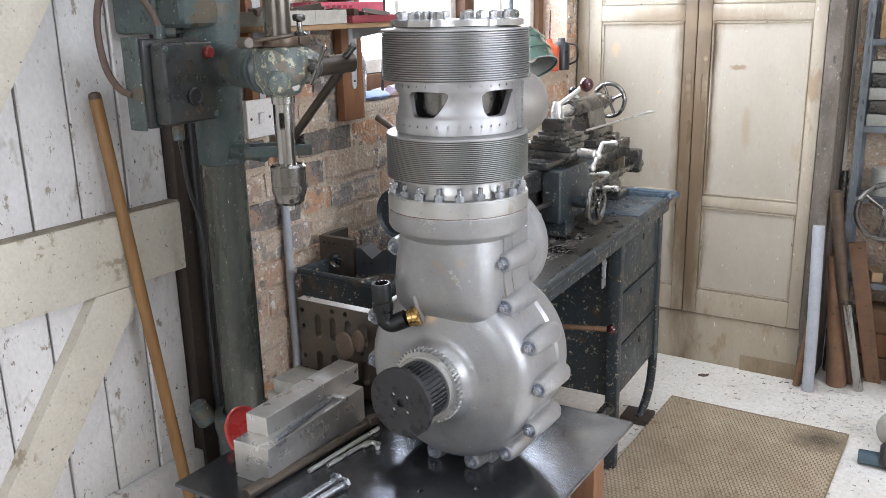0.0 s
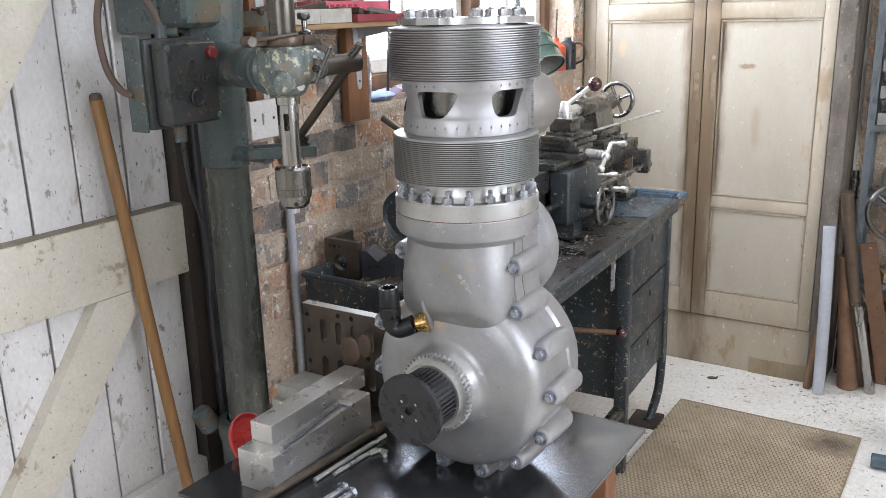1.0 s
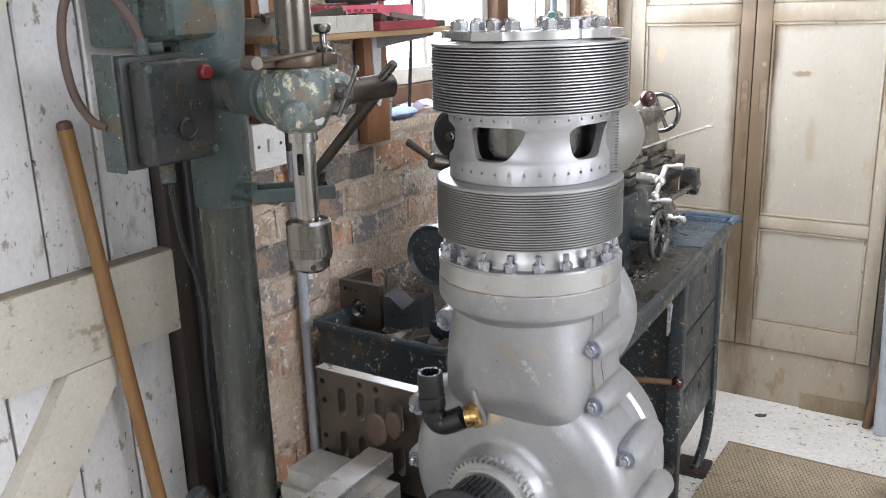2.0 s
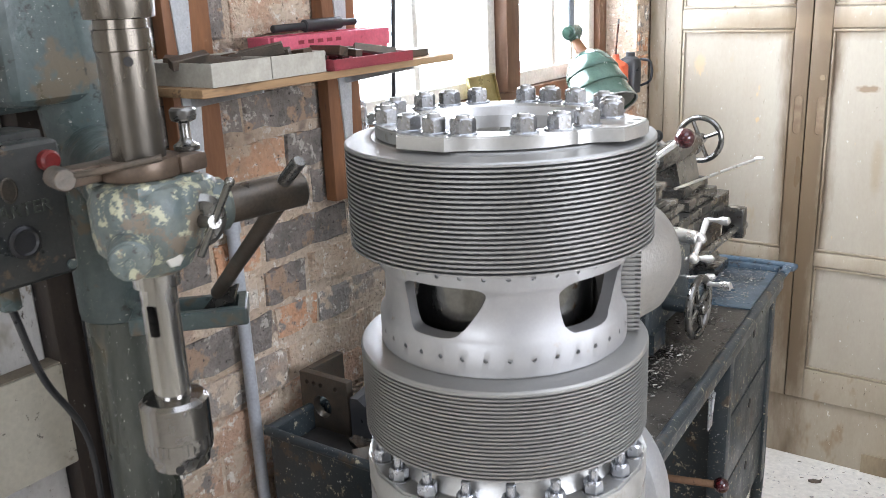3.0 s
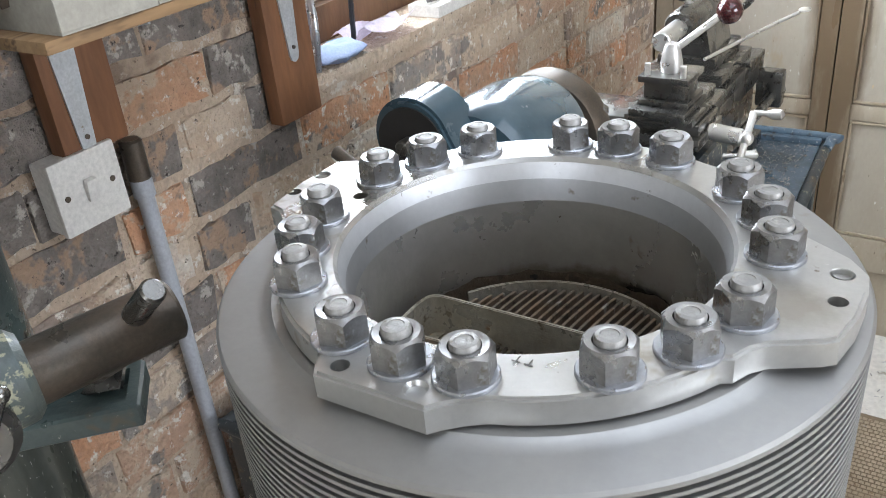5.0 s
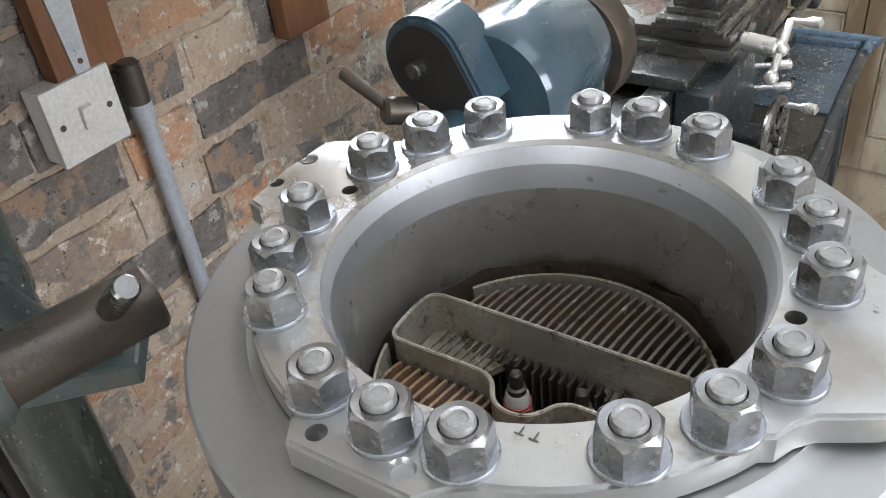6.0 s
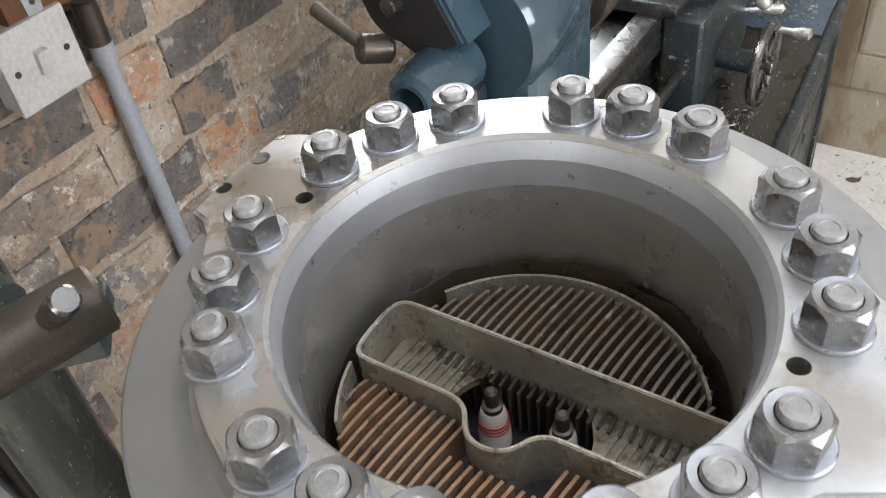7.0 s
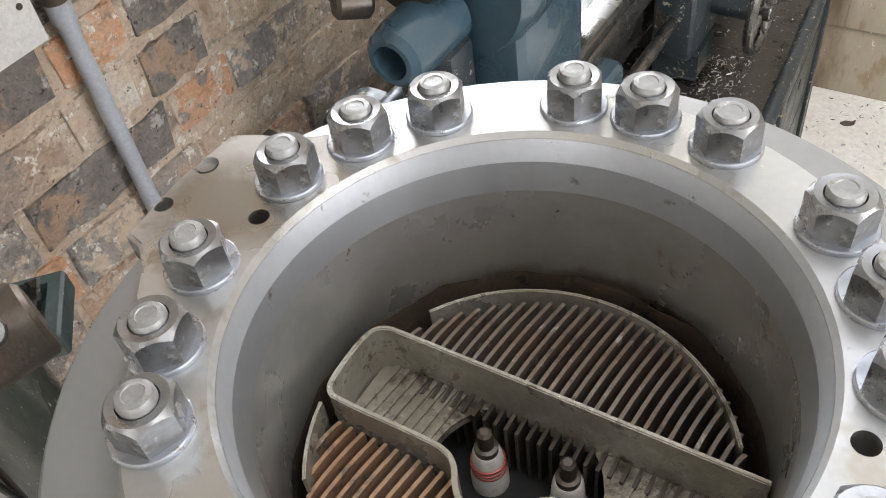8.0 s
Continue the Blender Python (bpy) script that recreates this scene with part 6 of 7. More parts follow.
below = set(scene.objects)
SHELF = thing("wall_shelf", (-1.28, 1.70, 1.366), "rough wooden shelf on white steel brackets", "shelf")
part("board", box((WX + 0.03, 1.425, 1.372), (-1.182, 1.985, 1.384), 0.003), M_WOOD, SHELF, "bare wooden board with a ragged edge")
for y0, y1, z0 in ((1.515, 1.60, 1.212), (1.845, 1.930, 1.13)):
    part("batten", box((WX + 0.004, y0, z0), (WX + 0.0295, y1, 2.0), 0.003), M_REDWOOD, SHELF, "red-brown wall batten")
for y in (1.545, 1.888):
    web = [(-1.351, 1.340), (-1.345, 1.340), (-1.20, 1.366), (-1.20, 1.3715), (-1.351, 1.3715)]
    BR = part("bracket", join(prism(web, -y - 0.0015, -y + 0.0015, RX), prism([(y - 0.0185, 1.3715), (y + 0.0185, 1.3715), (y + 0.009, 1.222), (y + 0.006, 1.214), (y, 1.211), (y - 0.006, 1.214), (y - 0.009, 1.222)], WX + 0.0297, WX + 0.0325, side)), M_GALV, SHELF, "white steel shelf bracket")
    part("bracket_screw", rod((WX + 0.032, y, 1.232), (WX + 0.034, y, 1.232), 0.003, seg=10), M_DARKST, BR)
    part("bracket_arm", prism([(y - 0.010, 1.385), (y + 0.010, 1.385), (y + 0.020, 1.56), (y - 0.020, 1.56)], WX + 0.0297, WX + 0.0325, side), M_GALV, SHELF, "white steel strap above the shelf")


def open_tray(name, x0, y0, x1, y1, z, h, material, label, category, t=0.002):
    tray = thing(name, ((x0 + x1) / 2, (y0 + y1) / 2, z), label, category)
    part("tray_base", box((x0, y0, z), (x1, y1, z + t)), material, tray)
    for lo, hi in (((x0, y0, z + t), (x0 + t, y1, z + h)), ((x1 - t, y0, z + t), (x1, y1, z + h)), ((x0 + t, y0, z + t), (x1 - t, y0 + t, z + h)), ((x0 + t, y1 - t, z + t), (x1 - t, y1, z + h))):
        part("tray_side", box(lo, hi, 0.0004, 1), material, tray)
    return tray


open_tray("card_tray", -1.345, 1.442, -1.180, 1.545, 1.3845, 0.030, M_CARD, "grey board tray full of steel offcuts on the shelf", "tray")
open_tray("card_tray", -1.345, 1.548, -1.182, 1.655, 1.3845, 0.030, M_CARD, "grey board tray of tool bits on the shelf", "tray")
open_tray("maroon_tray", -1.300, 1.660, -1.170, 1.850, 1.3845, 0.016, M_MAROON, "shallow maroon tin tray of small parts", "tray")
bits = [(rnd.uniform(-1.315, -1.225), 1.462 + 0.0135 * k + rnd.uniform(-.004, .004), 1.404 + rnd.uniform(0.0, 0.014), rnd.uniform(0.022, 0.040)) for k in range(14)]
bits += [(rnd.uniform(-1.275, -1.20), 1.672 + 0.021 * k, 1.395 + rnd.uniform(0.0, 0.014), rnd.uniform(0.016, 0.034)) for k in range(8)]
for k, (x, y, z, L) in enumerate(bits):
    w = rnd.uniform(0.0055, 0.0095)
    heading = rnd.uniform(-0.5, 1.1) + (1.2 if k % 4 == 0 else 0)
    single("tool_bit", moved(box((-L, -w, -w * 0.8), (L, w, w * 0.8), 0.0008, 1), Matrix.Translation((x, y, z)) @ Euler((rnd.uniform(-.3, .3), rnd.uniform(-.18, .22), heading)).to_matrix().to_4x4()), (M_DARKST, M_BROWNST, M_DARKST, M_GREYST)[k % 4],
           "dark steel tool bit lying in a shelf tray", "tool bit", "tool bits on the shelf")
PB = thing("pink_box", (-1.30, 1.80, 1.385), "open pink-red box with tools on the shelf", "box")
part("box_body", cut(box((-1.352, 1.665, 1.3845), (-1.305, 1.955, 1.432), 0.002), box((-1.349, 1.668, 1.40), (-1.308, 1.952, 1.45))), M_PINK, PB)
part("box_side", box((-1.3045, 1.668, 1.403), (-1.296, 1.952, 1.432), 0.002), M_PINK, PB)
for k in range(5):
    part("faded_print", box((-1.2958, 1.72 + k * 0.022, 1.418), (-1.2955, 1.733 + k * 0.022, 1.424)), M_MAROON, PB)
single("torch_tool", join(rod((-1.33, 1.70, 1.443), (-1.33, 1.90, 1.445), 0.006, seg=14, bevel=0.001), rod((-1.33, 1.77, 1.444), (-1.33, 1.86, 1.445), 0.010, seg=14, bevel=0.002)), M_BLACK, "black handled tool lying on the pink box", "tool")
single("slim_box", box((-1.288, 1.856, 1.3845), (-1.20, 1.935, 1.397), 0.002), M_DARKST, "flat dark tin at the shelf end", "tin")
single("shelf_prop", rod((-1.42, 2.10, 1.175), (-1.36, 2.06, 1.60), 0.0045, seg=10), M_BLACK, "thin black upright rod by the window", "rod")

# the shelf sits 9 mm above the datum that its parts are built on
for ob in scene.objects:
    if ob not in below and ob.parent is None:
        ob.matrix_basis = Matrix.Translation((0, 0, 0.009)) @ ob.matrix_basis

# ---- window sill ----
TIN = thing("tobacco_tin", (-1.43, 2.52, 1.175), "open black tin with a brassy lid on the sill", "tin")
part("tin_body", cut(box((-1.455, 2.475, 1.175), (-1.375, 2.595, 1.212), 0.004), box((-1.451, 2.479, 1.18), (-1.379, 2.591, 1.23), 0.003)), M_BLACK, TIN)
lid = part("tin_lid", moved(cut(box((-0.004, -0.056, 0.0), (0.008, 0.056, 0.085), 0.003), box((0.0, -0.053, 0.003), (0.02, 0.053, 0.082))), Matrix.Translation((-1.458, 2.528, 1.212)) @ Matrix.Rotation(radians(-14), 4, "Y") @ turn(-4)), M_TIN, TIN, "raised brassy lid")
part("lid_print", moved(box((0.0002, -0.02, 0.040), (0.0008, 0.018, 0.046)), Matrix.Translation((-1.458, 2.528, 1.212)) @ Matrix.Rotation(radians(-14), 4, "Y")), M_DARKST, TIN)
open_tray("white_tray", -1.44, 2.285, -1.375, 2.42, 1.175, 0.020, M_WHITE, "small white tray of drill bits on the sill", "tray")
single("drill_bit", rod((-1.43, 2.33, 1.190), (-1.385, 2.37, 1.197), 0.003, seg=8), M_GREYST, "grey steel drill bit in the white tray", "drill bit")
paper = bmesh.new()
vs = [[paper.verts.new((-1.46 + 0.012 * i + 0.004 * math.sin(j), 2.09 + 0.028 * j, 1.190 + 0.010 * math.sin(i * 1.3 + j * 0.9) + (0.012 if i > 4 else 0))) for j in range(6)] for i in range(8)]
for i in range(7):
    for j in range(5):
        paper.faces.new((vs[i][j], vs[i + 1][j], vs[i + 1][j + 1], vs[i][j + 1]))
bmesh.ops.solidify(paper, geom=paper.faces[:], thickness=0.0012)
single("crumpled_paper", paper, M_PAPER, "crumpled lilac paper on the sill", "paper")
cloth = ball((-1.40, 2.03, 1.188), 0.045, 20, (0.8, 1.3, 0.28))
for v in cloth.verts:
    v.co += 0.006 * noise.noise_vector(v.co * 45)
    v.co.z = max(v.co.z, 1.1745)
single("blue_rag", cloth, M_BLUEC, "crumpled blue rag on the window sill", "rag")
single("wire_handle", join(tube([(-1.385, 1.965, 1.178), (-1.38, 1.968, 1.25), (-1.40, 1.985, 1.30), (-1.42, 2.00, 1.25), (-1.42, 2.0, 1.178)], 0.006, 12, 6)), M_ZINC, "bent bright metal handle standing on the sill", "handle")
single("pipe_bend", tube([(-1.42, 2.62, 1.178), (-1.40, 2.64, 1.215), (-1.40, 2.68, 1.222), (-1.40, 2.71, 1.20), (-1.40, 2.715, 1.178)], 0.008, 12, 5), M_ZINC, "bent zinc pipe on the sill", "pipe")
CAN = thing("oil_can", (-1.40, 3.16, 1.175), "orange-red oil can on the window sill", "oil can")
part("can_body", lathe([(0, 0), (0.036, 0), (0.038, 0.003), (0.038, 0.085), (0.034, 0.092), (0.012, 0.105), (0.010, 0.12), (0, 0.12)], 32, Matrix.Translation((-1.40, 3.16, 1.175))), M_ORANGE, CAN)
part("spout", tube([(-1.40, 3.16, 1.29), (-1.38, 3.12, 1.33), (-1.33, 3.02, 1.40)], 0.003, 8, 5), M_GREYST, CAN)
single("black_flask", join(lathe([(0, 0), (0.032, 0), (0.033, 0.09), (0.028, 0.10), (0.014, 0.108), (0.013, 0.12), (0, 0.12)], 28, Matrix.Translation((-1.385, 3.235, 1.175))), tube([(-1.355, 3.24, 1.275), (-1.325, 3.245, 1.265), (-1.322, 3.245, 1.215), (-1.352, 3.24, 1.195)], 0.004, 10, 5)), M_BLACK, "black handled flask on the window sill", "flask")
LAMP = thing("bench_lamp", (-1.10, 2.43, 1.25), "green enamel bench lamp on a jointed arm", "lamp")
LM = along((-1.121, 2.475, 1.236), (-1.184, 2.508, 1.348)) @ Matrix.Scale(1.13, 4)
outer = [(0.0655, 0.0), (0.0665, 0.002), (0.0645, 0.008), (0.0605, 0.020), (0.0585, 0.030), (0.0575, 0.036), (0.0605, 0.0375), (0.0605, 0.0405), (0.0565, 0.050), (0.053, 0.064), (0.0515, 0.070), (0.0535, 0.0715), (0.0535, 0.0745), (0.0495, 0.084), (0.042, 0.100), (0.032, 0.112), (0.018, 0.119), (0.0, 0.120)]
part("shade", lathe(outer + [(max(0.0, r - 0.0025), z - (0.003 if r < 0.03 else 0.0)) for r, z in outer[::-1][1:-1]] + [(0.063, 0.0)], 44, LM, True), M_SHADE, LAMP, "dented green enamel shade in stepped rings")
part("shade_rim", lathe([(0.0662 + 0.0016 * math.cos(radians(a)), 0.0016 * math.sin(radians(a))) for a in range(0, 360, 45)], 44, LM, True), M_SHADEIN, LAMP, "pale worn rim")
part("shade_lining", lathe([(0.0618, 0.004), (0.0548, 0.030), (0.0495, 0.055), (0.0445, 0.070), (0.030, 0.1045), (0.0, 0.112)], 36, LM), M_SHADEIN, LAMP)
part("bulb", ball((-1.143, 2.487, 1.275), 0.024, 18), M_WHITE, LAMP, "white bulb")
part("shade_neck", rod((-1.180, 2.507, 1.340), (-1.214, 2.520, 1.378), 0.014, 0.010, 18), M_REDWOOD, LAMP, "brown shade neck")
part("knuckle", join(rod((-1.222, 2.500, 1.396), (-1.222, 2.542, 1.396), 0.017, seg=20, bevel=0.003), ball((-1.217, 2.522, 1.385), 0.014, 16), rod((-1.222, 2.49, 1.396), (-1.222, 2.50, 1.396), 0.009, seg=14)), M_SHADE, LAMP, "green clamp knuckle")
part("lamp_arm", join(tube([(-1.222, 2.513, 1.40), (-1.222, 2.515, 1.55), (-1.223, 2.52, 1.80)], 0.0075, 12, 4), tube([(-1.235, 2.532, 1.40), (-1.235, 2.534, 1.55), (-1.236, 2.54, 1.80)], 0.0065, 12, 4)), M_RACK, LAMP, "double grey lamp arm")
part("wall_arm", tube([(-1.228, 2.53, 1.79), (-1.30, 2.56, 1.95), (-1.39, 2.60, 2.15)], 0.0085, 12, 4), M_GREEN, LAMP)

# ---- cupboard ----
CUP = thing("cupboard", (-0.90, 3.45, 0.0), "tall built-in cupboard in worn brownish-cream paint", "cupboard")
part("plinth", box((WX + 0.002, WY + 0.012, 0.0), (-0.446, 3.60, 0.205), 0.003), M_CUPB, CUP, "brown scuffed plinth board")
part("plinth_patch", box((-0.66, WY + 0.006, 0.0), (-0.448, WY + 0.0118, 0.062), 0.001), M_GRIME, CUP)
part("carcass", join(box((WX + 0.002, WY + 0.032, 0.206), (-0.446, 3.60, 2.12)), box((WX + 0.002, WY + 0.004, 0.206), (-1.334, WY + 0.0318, 2.12), 0.002), box((-1.3335, WY + 0.004, 2.06), (-0.446, WY + 0.0318, 2.12), 0.002)), M_CUPB, CUP)
for x0, x1, hx in ((-1.332, -0.901, -0.923), (-0.898, -0.449, -0.861)):
    D = part("cupboard_door", box((x0, WY, 0.21), (x0 + 0.052, WY + 0.0315, 2.055), 0.003), M_CUPB, CUP, "cupboard door with three sunk panels")
    part("stile", box((x1 - 0.045, WY, 0.21), (x1, WY + 0.0315, 2.055), 0.003), M_CUPB, D)
    for z0, z1 in ((0.21, 0.312), (0.652, 0.695), (1.352, 1.41), (1.98, 2.055)):
        part("rail", box((x0 + 0.0522, WY, z0), (x1 - 0.0452, WY + 0.0315, z1), 0.003), M_CUPB, D)
    for z0, z1 in ((0.312, 0.652), (0.695, 1.352), (1.41, 1.98)):
        a, b = x0 + 0.052, x1 - 0.045
        part("panel", box((a, WY + 0.008, z0), (b, WY + 0.022, z1)), M_PANEL, D, "faded sunk panel")
        g, w, f0, f1 = 0.003, 0.0105, WY + 0.001, WY + 0.0078
        part("moulding", join(box((a + g, f0, z0 + g), (b - g, f1, z0 + w), 0.003), box((a + g, f0, z1 - w), (b - g, f1, z1 - g), 0.003),
                              box((a + g, f0, z0 + w + 0.0002), (a + w, f1, z1 - w - 0.0002), 0.003), box((b - w, f0, z0 + w + 0.0002), (b - g, f1, z1 - w - 0.0002), 0.003)), M_MOULD, D)
    slot = [(0.0105 * math.cos(radians(q)), 0.045 + 0.0105 * math.sin(radians(q))) for q in range(0, 181, 20)] + [(0.0105 * math.cos(radians(q)), -0.045 + 0.0105 * math.sin(radians(q))) for q in range(180, 361, 20)]
    HM = Matrix.Translation((hx, WY, 1.105)) @ RX
    hp = cut(prism([(x * 1.28, z * 1.06) for x, z in slot], -0.0003, 0.0022, HM, 0.0008), prism(slot, -0.01, 0.01, HM))
    part("sunk_handle", hp, M_MOULD, D, "brown flush pull handle")
    # flat slot, dark brown in place of the shade inside the pull
    part("handle_recess", prism([(x * 0.99, z * 0.99) for x, z in slot], 0.0, 0.0005, HM), M_PULLSHADE, D, "dark slot painted as the shaded hollow of the pull")
part("lock_plate", rod((-0.861, WY - 0.005, 1.215), (-0.861, WY - 0.0016, 1.215), 0.008, seg=16), M_GRIME, CUP)
setting("cupboard_post", box((-0.444, 3.36, 0.0), (-0.386, 3.604, 2.4), 0.004), M_POST, "rough dark timber post thick with dust")

# ---- pipes, bars and rack beside the cupboard ----
single("grey_tube", tube([(-0.408, 3.345, 0.63), (-0.395, 3.33, 0.3), (-0.388, 3.315, 0.0)], 0.021, 20, 4), M_PVC, "grey aluminium tube leaning by the cupboard", "tube")
single("rusty_bar", lathe([(0, 0), (0.033, 0), (0.038, 0.006), (0.021, 0.515), (0.017, 0.519), (0, 0.519)], 28, along((-0.303, 3.424, 0.0), (-0.355, 3.40, 0.52))), M_RUST, "thick tapered rusty steel bar leaning by the cupboard", "round bar")
single("rusty_tube", tube([(-0.363, 3.343, 0.76), (-0.313, 3.395, 0.38), (-0.262, 3.452, 0.01)], 0.0215, 20, 4), M_BROWNST, "brown rusty steel tube leaning on the post", "tube")
single("bright_tube", tube([(-0.291, 3.355, 0.352), (-0.258, 3.386, 0.17), (-0.226, 3.412, 0.0)], 0.019, 24, 4), M_SPIN, "bright grey steel tube leaning on rusty bars", "tube")
single("brown_plate", cut(prism([(-0.216, 0.0), (-0.161, 0.0), (-0.269, 0.551), (-0.325, 0.537)], -3.516, -3.509, RX), rod((-0.287, 3.49, 0.525), (-0.287, 3.53, 0.525), 0.006, seg=14), rod((-0.185, 3.49, 0.02), (-0.185, 3.53, 0.02), 0.006, seg=14)), M_RUST, "brown steel plate strip with corner holes", "steel strip")
single("thin_rusty_bar", tube([(-0.398, 3.340, 0.305), (-0.434, 3.343, 0.0)], 0.014, 12, 4), M_RUST, "short rusty bar against the timber post", "round bar")
single("thin_pipe", join(tube([(-0.368, 3.56, 0.80), (-0.364, 3.55, 0.0)], 0.012, 14, 4), rod((-0.368, 3.56, 0.745), (-0.368, 3.56, 0.775), 0.0155, seg=16)), M_GREYST, "thin grey pipe with a collar against the brick", "pipe")
RACK = thing("storage_rack", (0.1, 3.6, 0.0), "grey-blue steel storage rack loaded with metal", "rack")
for x, y in ((-0.345, 3.53), (-0.345, 3.64), (0.55, 3.53), (0.55, 3.64)):
    up_bar = join(box((x, y, 0.0), (x + 0.003, y + 0.03, 2.0)), box((x + 0.0032, y, 0.0), (x + 0.026, y + 0.003, 2.0)))
    if y < 3.6:
        up_bar = cut(up_bar, *[box((x + 0.012, y - 0.01, z), (x + 0.018, y + 0.01, z + 0.022)) for z in [0.45 + 0.06 * i for i in range(20)]])
    part("upright", up_bar, M_RACK, RACK, "slotted steel upright")
for z in (0.362, 0.69, 0.95, 1.258, 1.6):
    part("rack_shelf", box((-0.341, 3.534, z), (0.55, 3.67, z + 0.022), 0.002), M_RACK, RACK)
for k in range(5):
    z = 0.9725 + 0.047 * k
    single("flat_bar", box((-0.315 + 0.006 * (k % 2), 3.545, z), (0.30, 3.655, z + 0.043), 0.003), M_GREYST if k % 2 else M_STONE, "grey metal bar stacked on the rack", "metal bar", "bars on the rack")
single("wooden_box", box((-0.30, 3.545, 1.2805), (0.25, 3.66, 1.42), 0.003), M_WOOD, "small wooden box on the rack", "box")
single("steel_tin", lathe([(0, 0), (0.038, 0), (0.038, 0.10), (0.034, 0.10), (0.034, 0.01), (0, 0.01)], 28, Matrix.Translation((-0.245, 3.60, 0.7125))), M_STONE, "grey open tin on the rack", "tin")
MACH = thing("small_press", (0.0, 3.48, 0.0), "grey bench press with a large handwheel before the rack", "press")
part("pedestal", box((-0.12, 3.45, 0.0), (0.12, 3.525, 0.42), 0.01), M_NAVY, MACH)
part("press_body", join(box((-0.20, 3.452, 0.655), (0.1, 3.524, 0.735), 0.01), box((-0.10, 3.452, 0.421), (0.1, 3.524, 0.66), 0.01)), M_GREYST, MACH)
part("handwheel", moved(ring_wheel(0.098, 0.0095, 3, 0.02, 0.05), Matrix.Translation((-0.203, 3.428, 0.686)) @ Matrix.Rotation(radians(84), 4, "X") @ Matrix.Rotation(radians(14), 4, "Y")), M_GREYST, MACH, "steel spoked handwheel")
single("wood_offcut", moved(box((-0.02, -0.05, 0.0), (0.02, 0.05, 0.04), 0.006), pose(-0.235, 3.60, 0.385, 0, 0, 20)), M_WOOD, "round-edged wood offcut on the rack", "offcut")
for k in range(3):
    single("timber_plank", box((-0.30 + 0.02 * k, 3.545, 0.0 + 0.095 * k), (0.5, 3.66, 0.09 + 0.095 * k), 0.004), M_REDWOOD if k % 2 else M_RUST, "rough plank stored low in the rack", "plank", "planks in the rack")
FH = thing("floor_tool", (-0.06, 2.83, 0.0), "blue-ended steel tool lying on the floor", "tool")
part("blue_end", lathe([(0, 0), (0.020, 0), (0.023, 0.003), (0.023, 0.060), (0.021, 0.064), (0, 0.064)], 28, along((-0.150, 2.83, 0.026), (-0.06, 2.84, 0.026))), M_BLUE, FH)
part("tool_body", join(rod((-0.09, 2.836, 0.045), (0.15, 2.86, 0.045), 0.040, seg=24, bevel=0.01), box((-0.06, 2.80, 0.0), (0.20, 2.92, 0.03), 0.004)), M_BLACK, FH)
single("cloth_bag", ball((-0.02, 2.97, 0.075), 0.10, 20, (1.0, 0.7, 0.78)), M_CARD, "pale cloth bundle on the floor", "cloth")

# ---- floor covering ----
MAT = thing("floor_mat", (-0.5, 2.45, 0.0), "worn woven coir floor mat with an oil stain", "mat")
part("mat_body", box((-0.808, 1.75, 0.0006), (-0.198, 3.01, 0.008), 0.003), M_MATBASE, MAT)
knots = bmesh.new()
for i in range(46):
    for j in range(90):
        x, y = -0.802 + 0.0132 * i + (0.0066 if j % 2 else 0), 1.760 + 0.0138 * j
        if x > -0.205:
            continue
        v = [knots.verts.new((x + dx, y + dy, z)) for dx, dy, z in ((-0.0058, -0.0048, 0.0078), (0.0058, -0.0048, 0.0078), (0.0058, 0.0048, 0.0078), (-0.0058, 0.0048, 0.0078), (-0.003, 0, 0.0125), (0.003, 0, 0.0125))]
        for f in ((0, 1, 5, 4), (2, 3, 4, 5), (1, 2, 5), (3, 0, 4)):
            knots.faces.new([v[q] for q in f])
part("weave", knots, M_MAT, MAT, "", False, "stuff")

def scatter(name, spots, label, size, seed, material):
    """Loose curled chips lying on level surfaces."""
    r = random.Random(seed)
    bm = bmesh.new()
    for n, x0, x1, y0, y1, z in spots:
        for _ in range(n):
            x, y, s, a = r.uniform(x0, x1), r.uniform(y0, y1), size * r.uniform(0.4, 1.6), r.uniform(0, 6.28)
            c, d = math.cos(a) * s, math.sin(a) * s
            k = r.uniform(0.2, 0.6)
            v = [bm.verts.new(p) for p in ((x - c, y - d, z), (x + c, y + d, z + s * 0.15), (x + c - d * k, y + d + c * k, z + s * r.uniform(0.1, 0.8)), (x - c - d * k, y - d + c * k, z + s * 0.2))]
            bm.faces.new(v)
    ob = new(name, mesh_of(name, bm, material))
    return tagged(ob, label, "swarf", "", "stuff")


scatter("floor_swarf", [(1300, -0.95, 0.1, 2.2, 3.37, 0.0015), (500, -0.45, 0.0, 3.0, 3.36, 0.0015), (140, -0.95, -0.75, 2.0, 3.0, 0.0015), (80, -1.35, -1.0, 0.9, 1.5, 0.0015)], "bright steel chips strewn over the floor", 0.004, 3, M_CHIPS)
scatter("dark_litter", [(90, -0.95, 0.1, 2.1, 3.36, 0.0015), (170, -1.05, -0.80, 2.0, 2.95, 0.0015), (30, -0.85, -0.2, 3.25, 3.37, 0.0015)], "dark crumbs and curls on the floor", 0.005, 9, M_STAIN)
scatter("bench_swarf", [(700, -1.2, -0.83, 1.9, 2.85, 0.789), (1500, -1.2, -0.835, 2.60, 2.86, 0.7895), (900, -0.98, -0.83, 1.95, 2.30, 0.7875)], "bright steel chips on the lathe bench", 0.0028, 5, M_CHIPS)
scatter("column_swarf", [(120, DX - 0.062, DX + 0.062, DY - 0.062, DY + 0.062, 0.560)], "chips heaped round the drill column", 0.0028, 6, M_CHIPS)
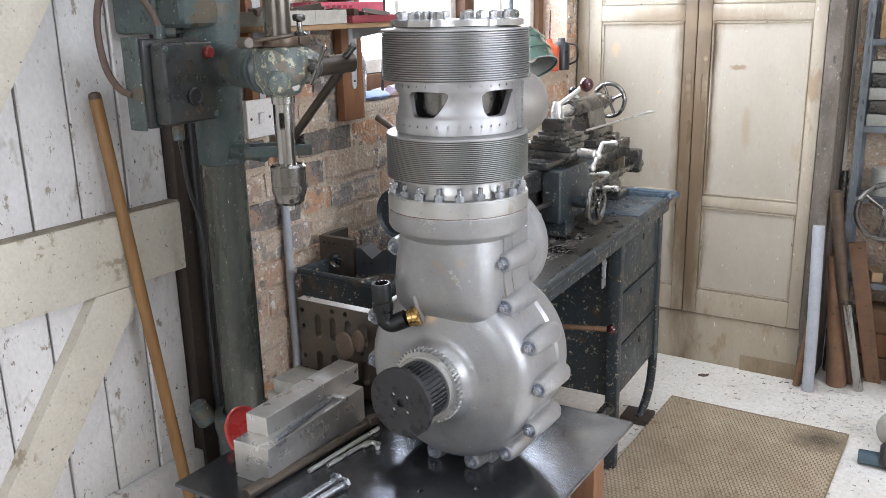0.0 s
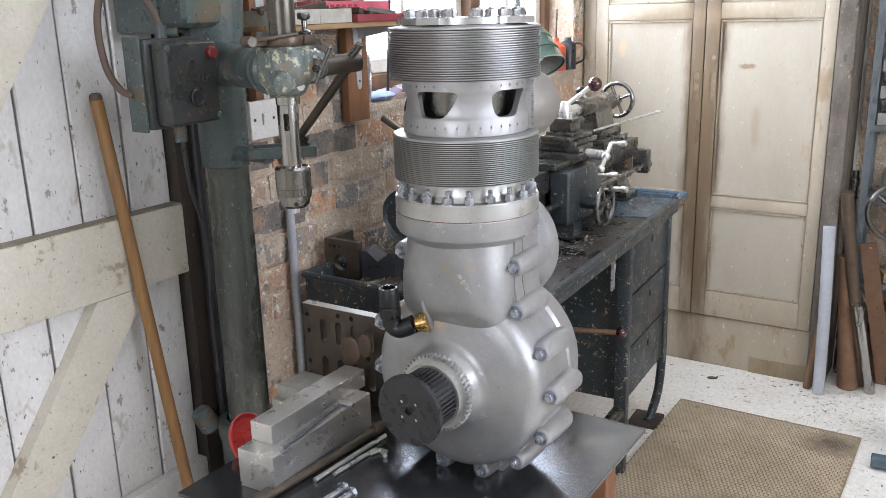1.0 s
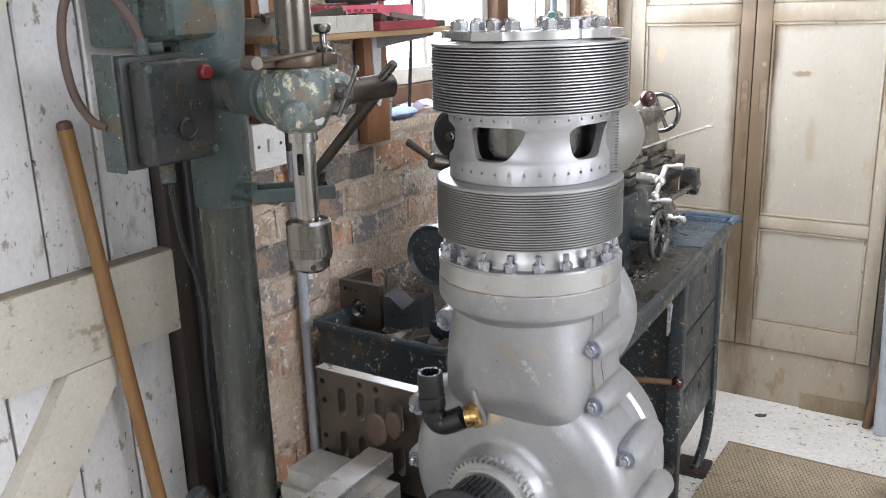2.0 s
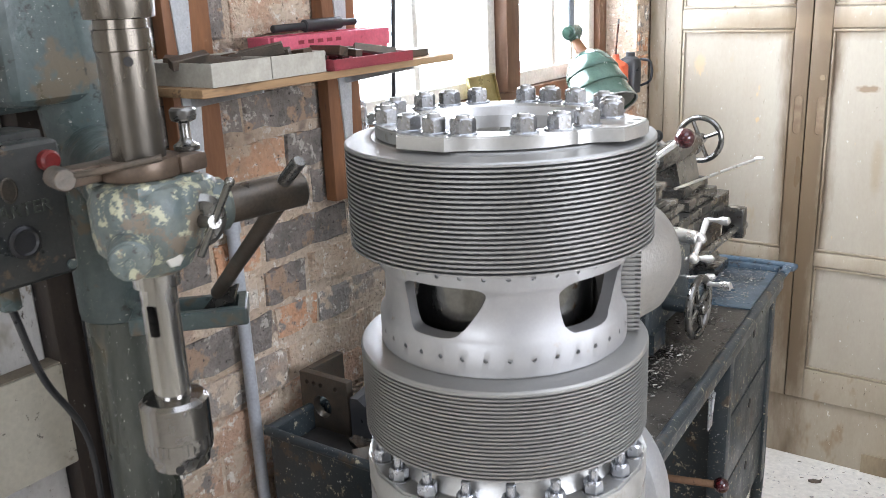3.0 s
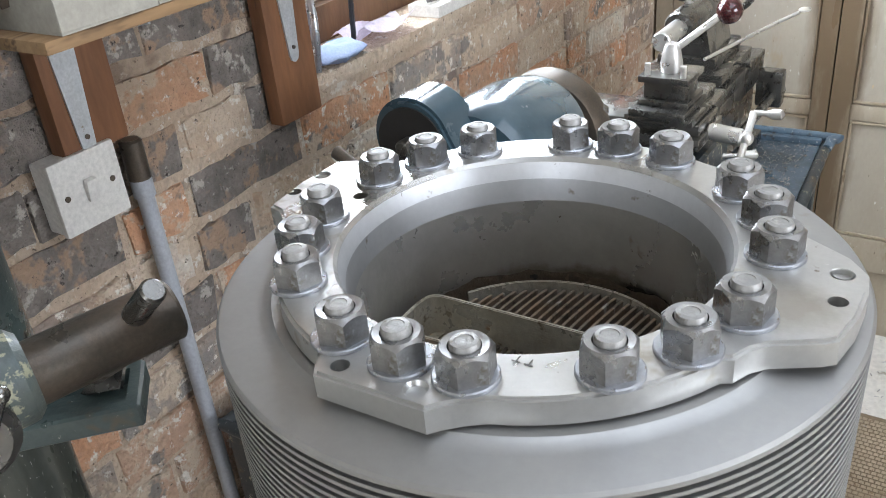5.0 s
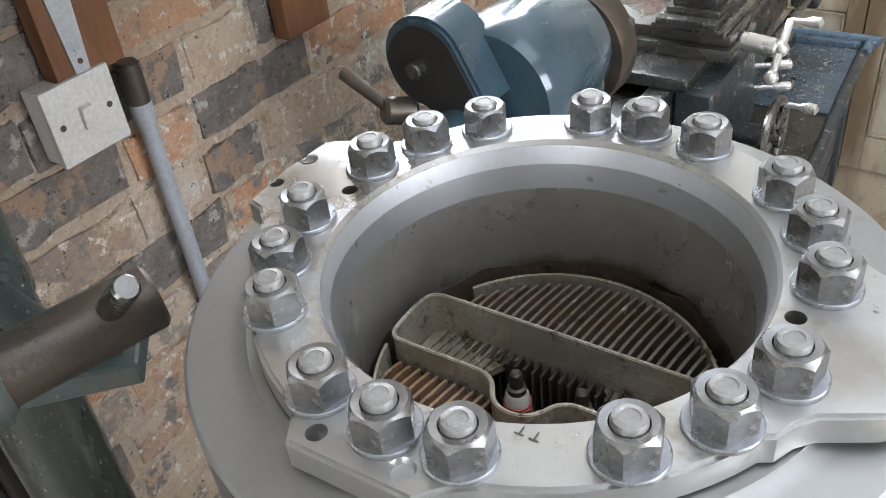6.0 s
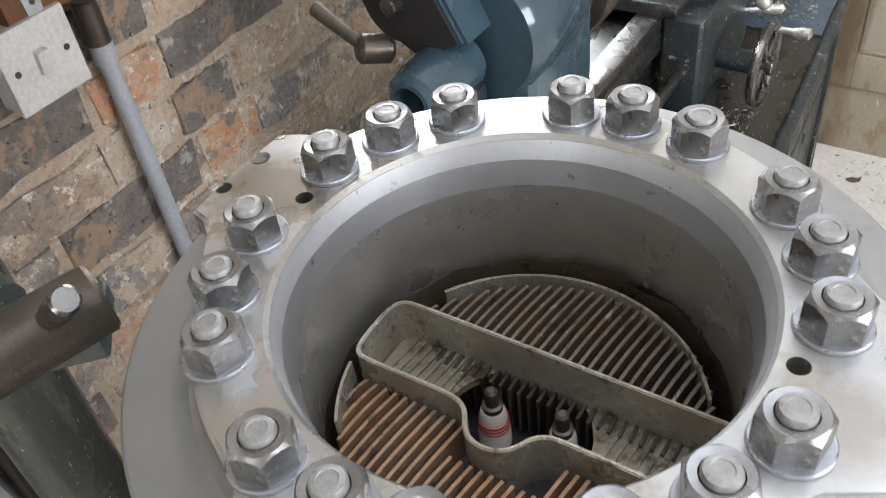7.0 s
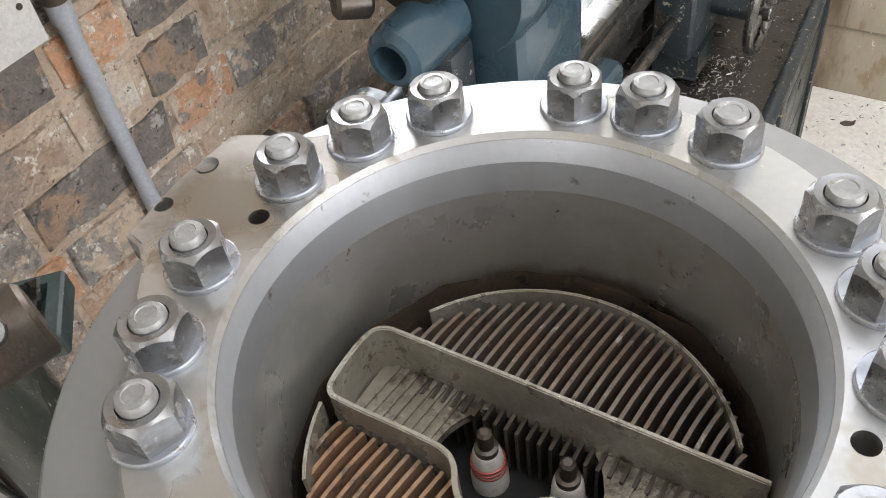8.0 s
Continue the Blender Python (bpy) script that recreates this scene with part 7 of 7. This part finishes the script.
scatter("mat_swarf", [(90, -0.80, -0.21, 1.8, 3.0, 0.0115)], "bright chips trodden into the mat", 0.003, 7, M_CHIPS)
leaf = moved(prism([(-0.02, 0), (-0.005, 0.008), (0.01, 0.004), (0.022, 0.012), (0.016, -0.004), (0.0, -0.010), (-0.012, -0.008)], 0.0, 0.006), pose(-0.763, 3.257, 0.0, 0, 0, 20))
single("dry_leaf", leaf, M_STAIN, "dark dry leaf on the pale floor", "leaf")

# ---- bricks ----
rnd = random.Random(21)
brick_kinds, tarred_and_shaded = [], []
for k in range(10):
    L = 0.214 if k < 6 else 0.103
    b = box((-0.012, -L / 2, -0.0325), (0.0, L / 2, 0.0325), 0.0)
    bmesh.ops.subdivide_edges(b, edges=[e for e in b.edges if abs(e.verts[0].co.y - e.verts[1].co.y) > 0.01], cuts=5)
    for v in b.verts:
        v.co.y += rnd.uniform(-0.005, 0.005)
        v.co.z += rnd.uniform(-0.0045, 0.0045)
        if v.co.x > -0.005:
            v.co.x += rnd.uniform(-0.004, 0.0015)
            v.co.y *= 0.975
            v.co.z *= 0.93
    bmesh.ops.recalc_face_normals(b, faces=b.faces)
    tar = b.copy()
    brick_kinds.append(mesh_of("brick", b, M_BRICK, 40))
    tarred_and_shaded.append(mesh_of("brick", tar, M_TARSHADE, 40))


def lay(y0, y1, c0, c1, parent, m, tarry=0.0):
    for c in range(c0, c1):
        y = y0
        first = rnd.uniform(0.5, 1.0)
        while y < y1 - 0.03:
            short = rnd.random() < 0.38
            L = 0.103 if short else 0.214
            s = first if first else 1.0
            first = None
            s = min(s, (y1 - y) / L)
            k = rnd.randrange(6, 10) if short else rnd.randrange(6)
            again("brick", (tarred_and_shaded if rnd.random() < tarry * (1.0 if y < 1.72 or c > 14 else 0.12) else brick_kinds)[k], parent, m @ pose(rnd.uniform(-.003, .002), y + L * s / 2, c * 0.0755 + 0.036 + rnd.uniform(-.003, .003), rnd.uniform(-1.2, 1.2), 0, 0) @ Matrix.Diagonal((1, s, rnd.uniform(0.94, 1.05), 1)))
            y += L * s + rnd.uniform(0.007, 0.014)


# more dark bricks by the shelf: soot, and shade put into their colour
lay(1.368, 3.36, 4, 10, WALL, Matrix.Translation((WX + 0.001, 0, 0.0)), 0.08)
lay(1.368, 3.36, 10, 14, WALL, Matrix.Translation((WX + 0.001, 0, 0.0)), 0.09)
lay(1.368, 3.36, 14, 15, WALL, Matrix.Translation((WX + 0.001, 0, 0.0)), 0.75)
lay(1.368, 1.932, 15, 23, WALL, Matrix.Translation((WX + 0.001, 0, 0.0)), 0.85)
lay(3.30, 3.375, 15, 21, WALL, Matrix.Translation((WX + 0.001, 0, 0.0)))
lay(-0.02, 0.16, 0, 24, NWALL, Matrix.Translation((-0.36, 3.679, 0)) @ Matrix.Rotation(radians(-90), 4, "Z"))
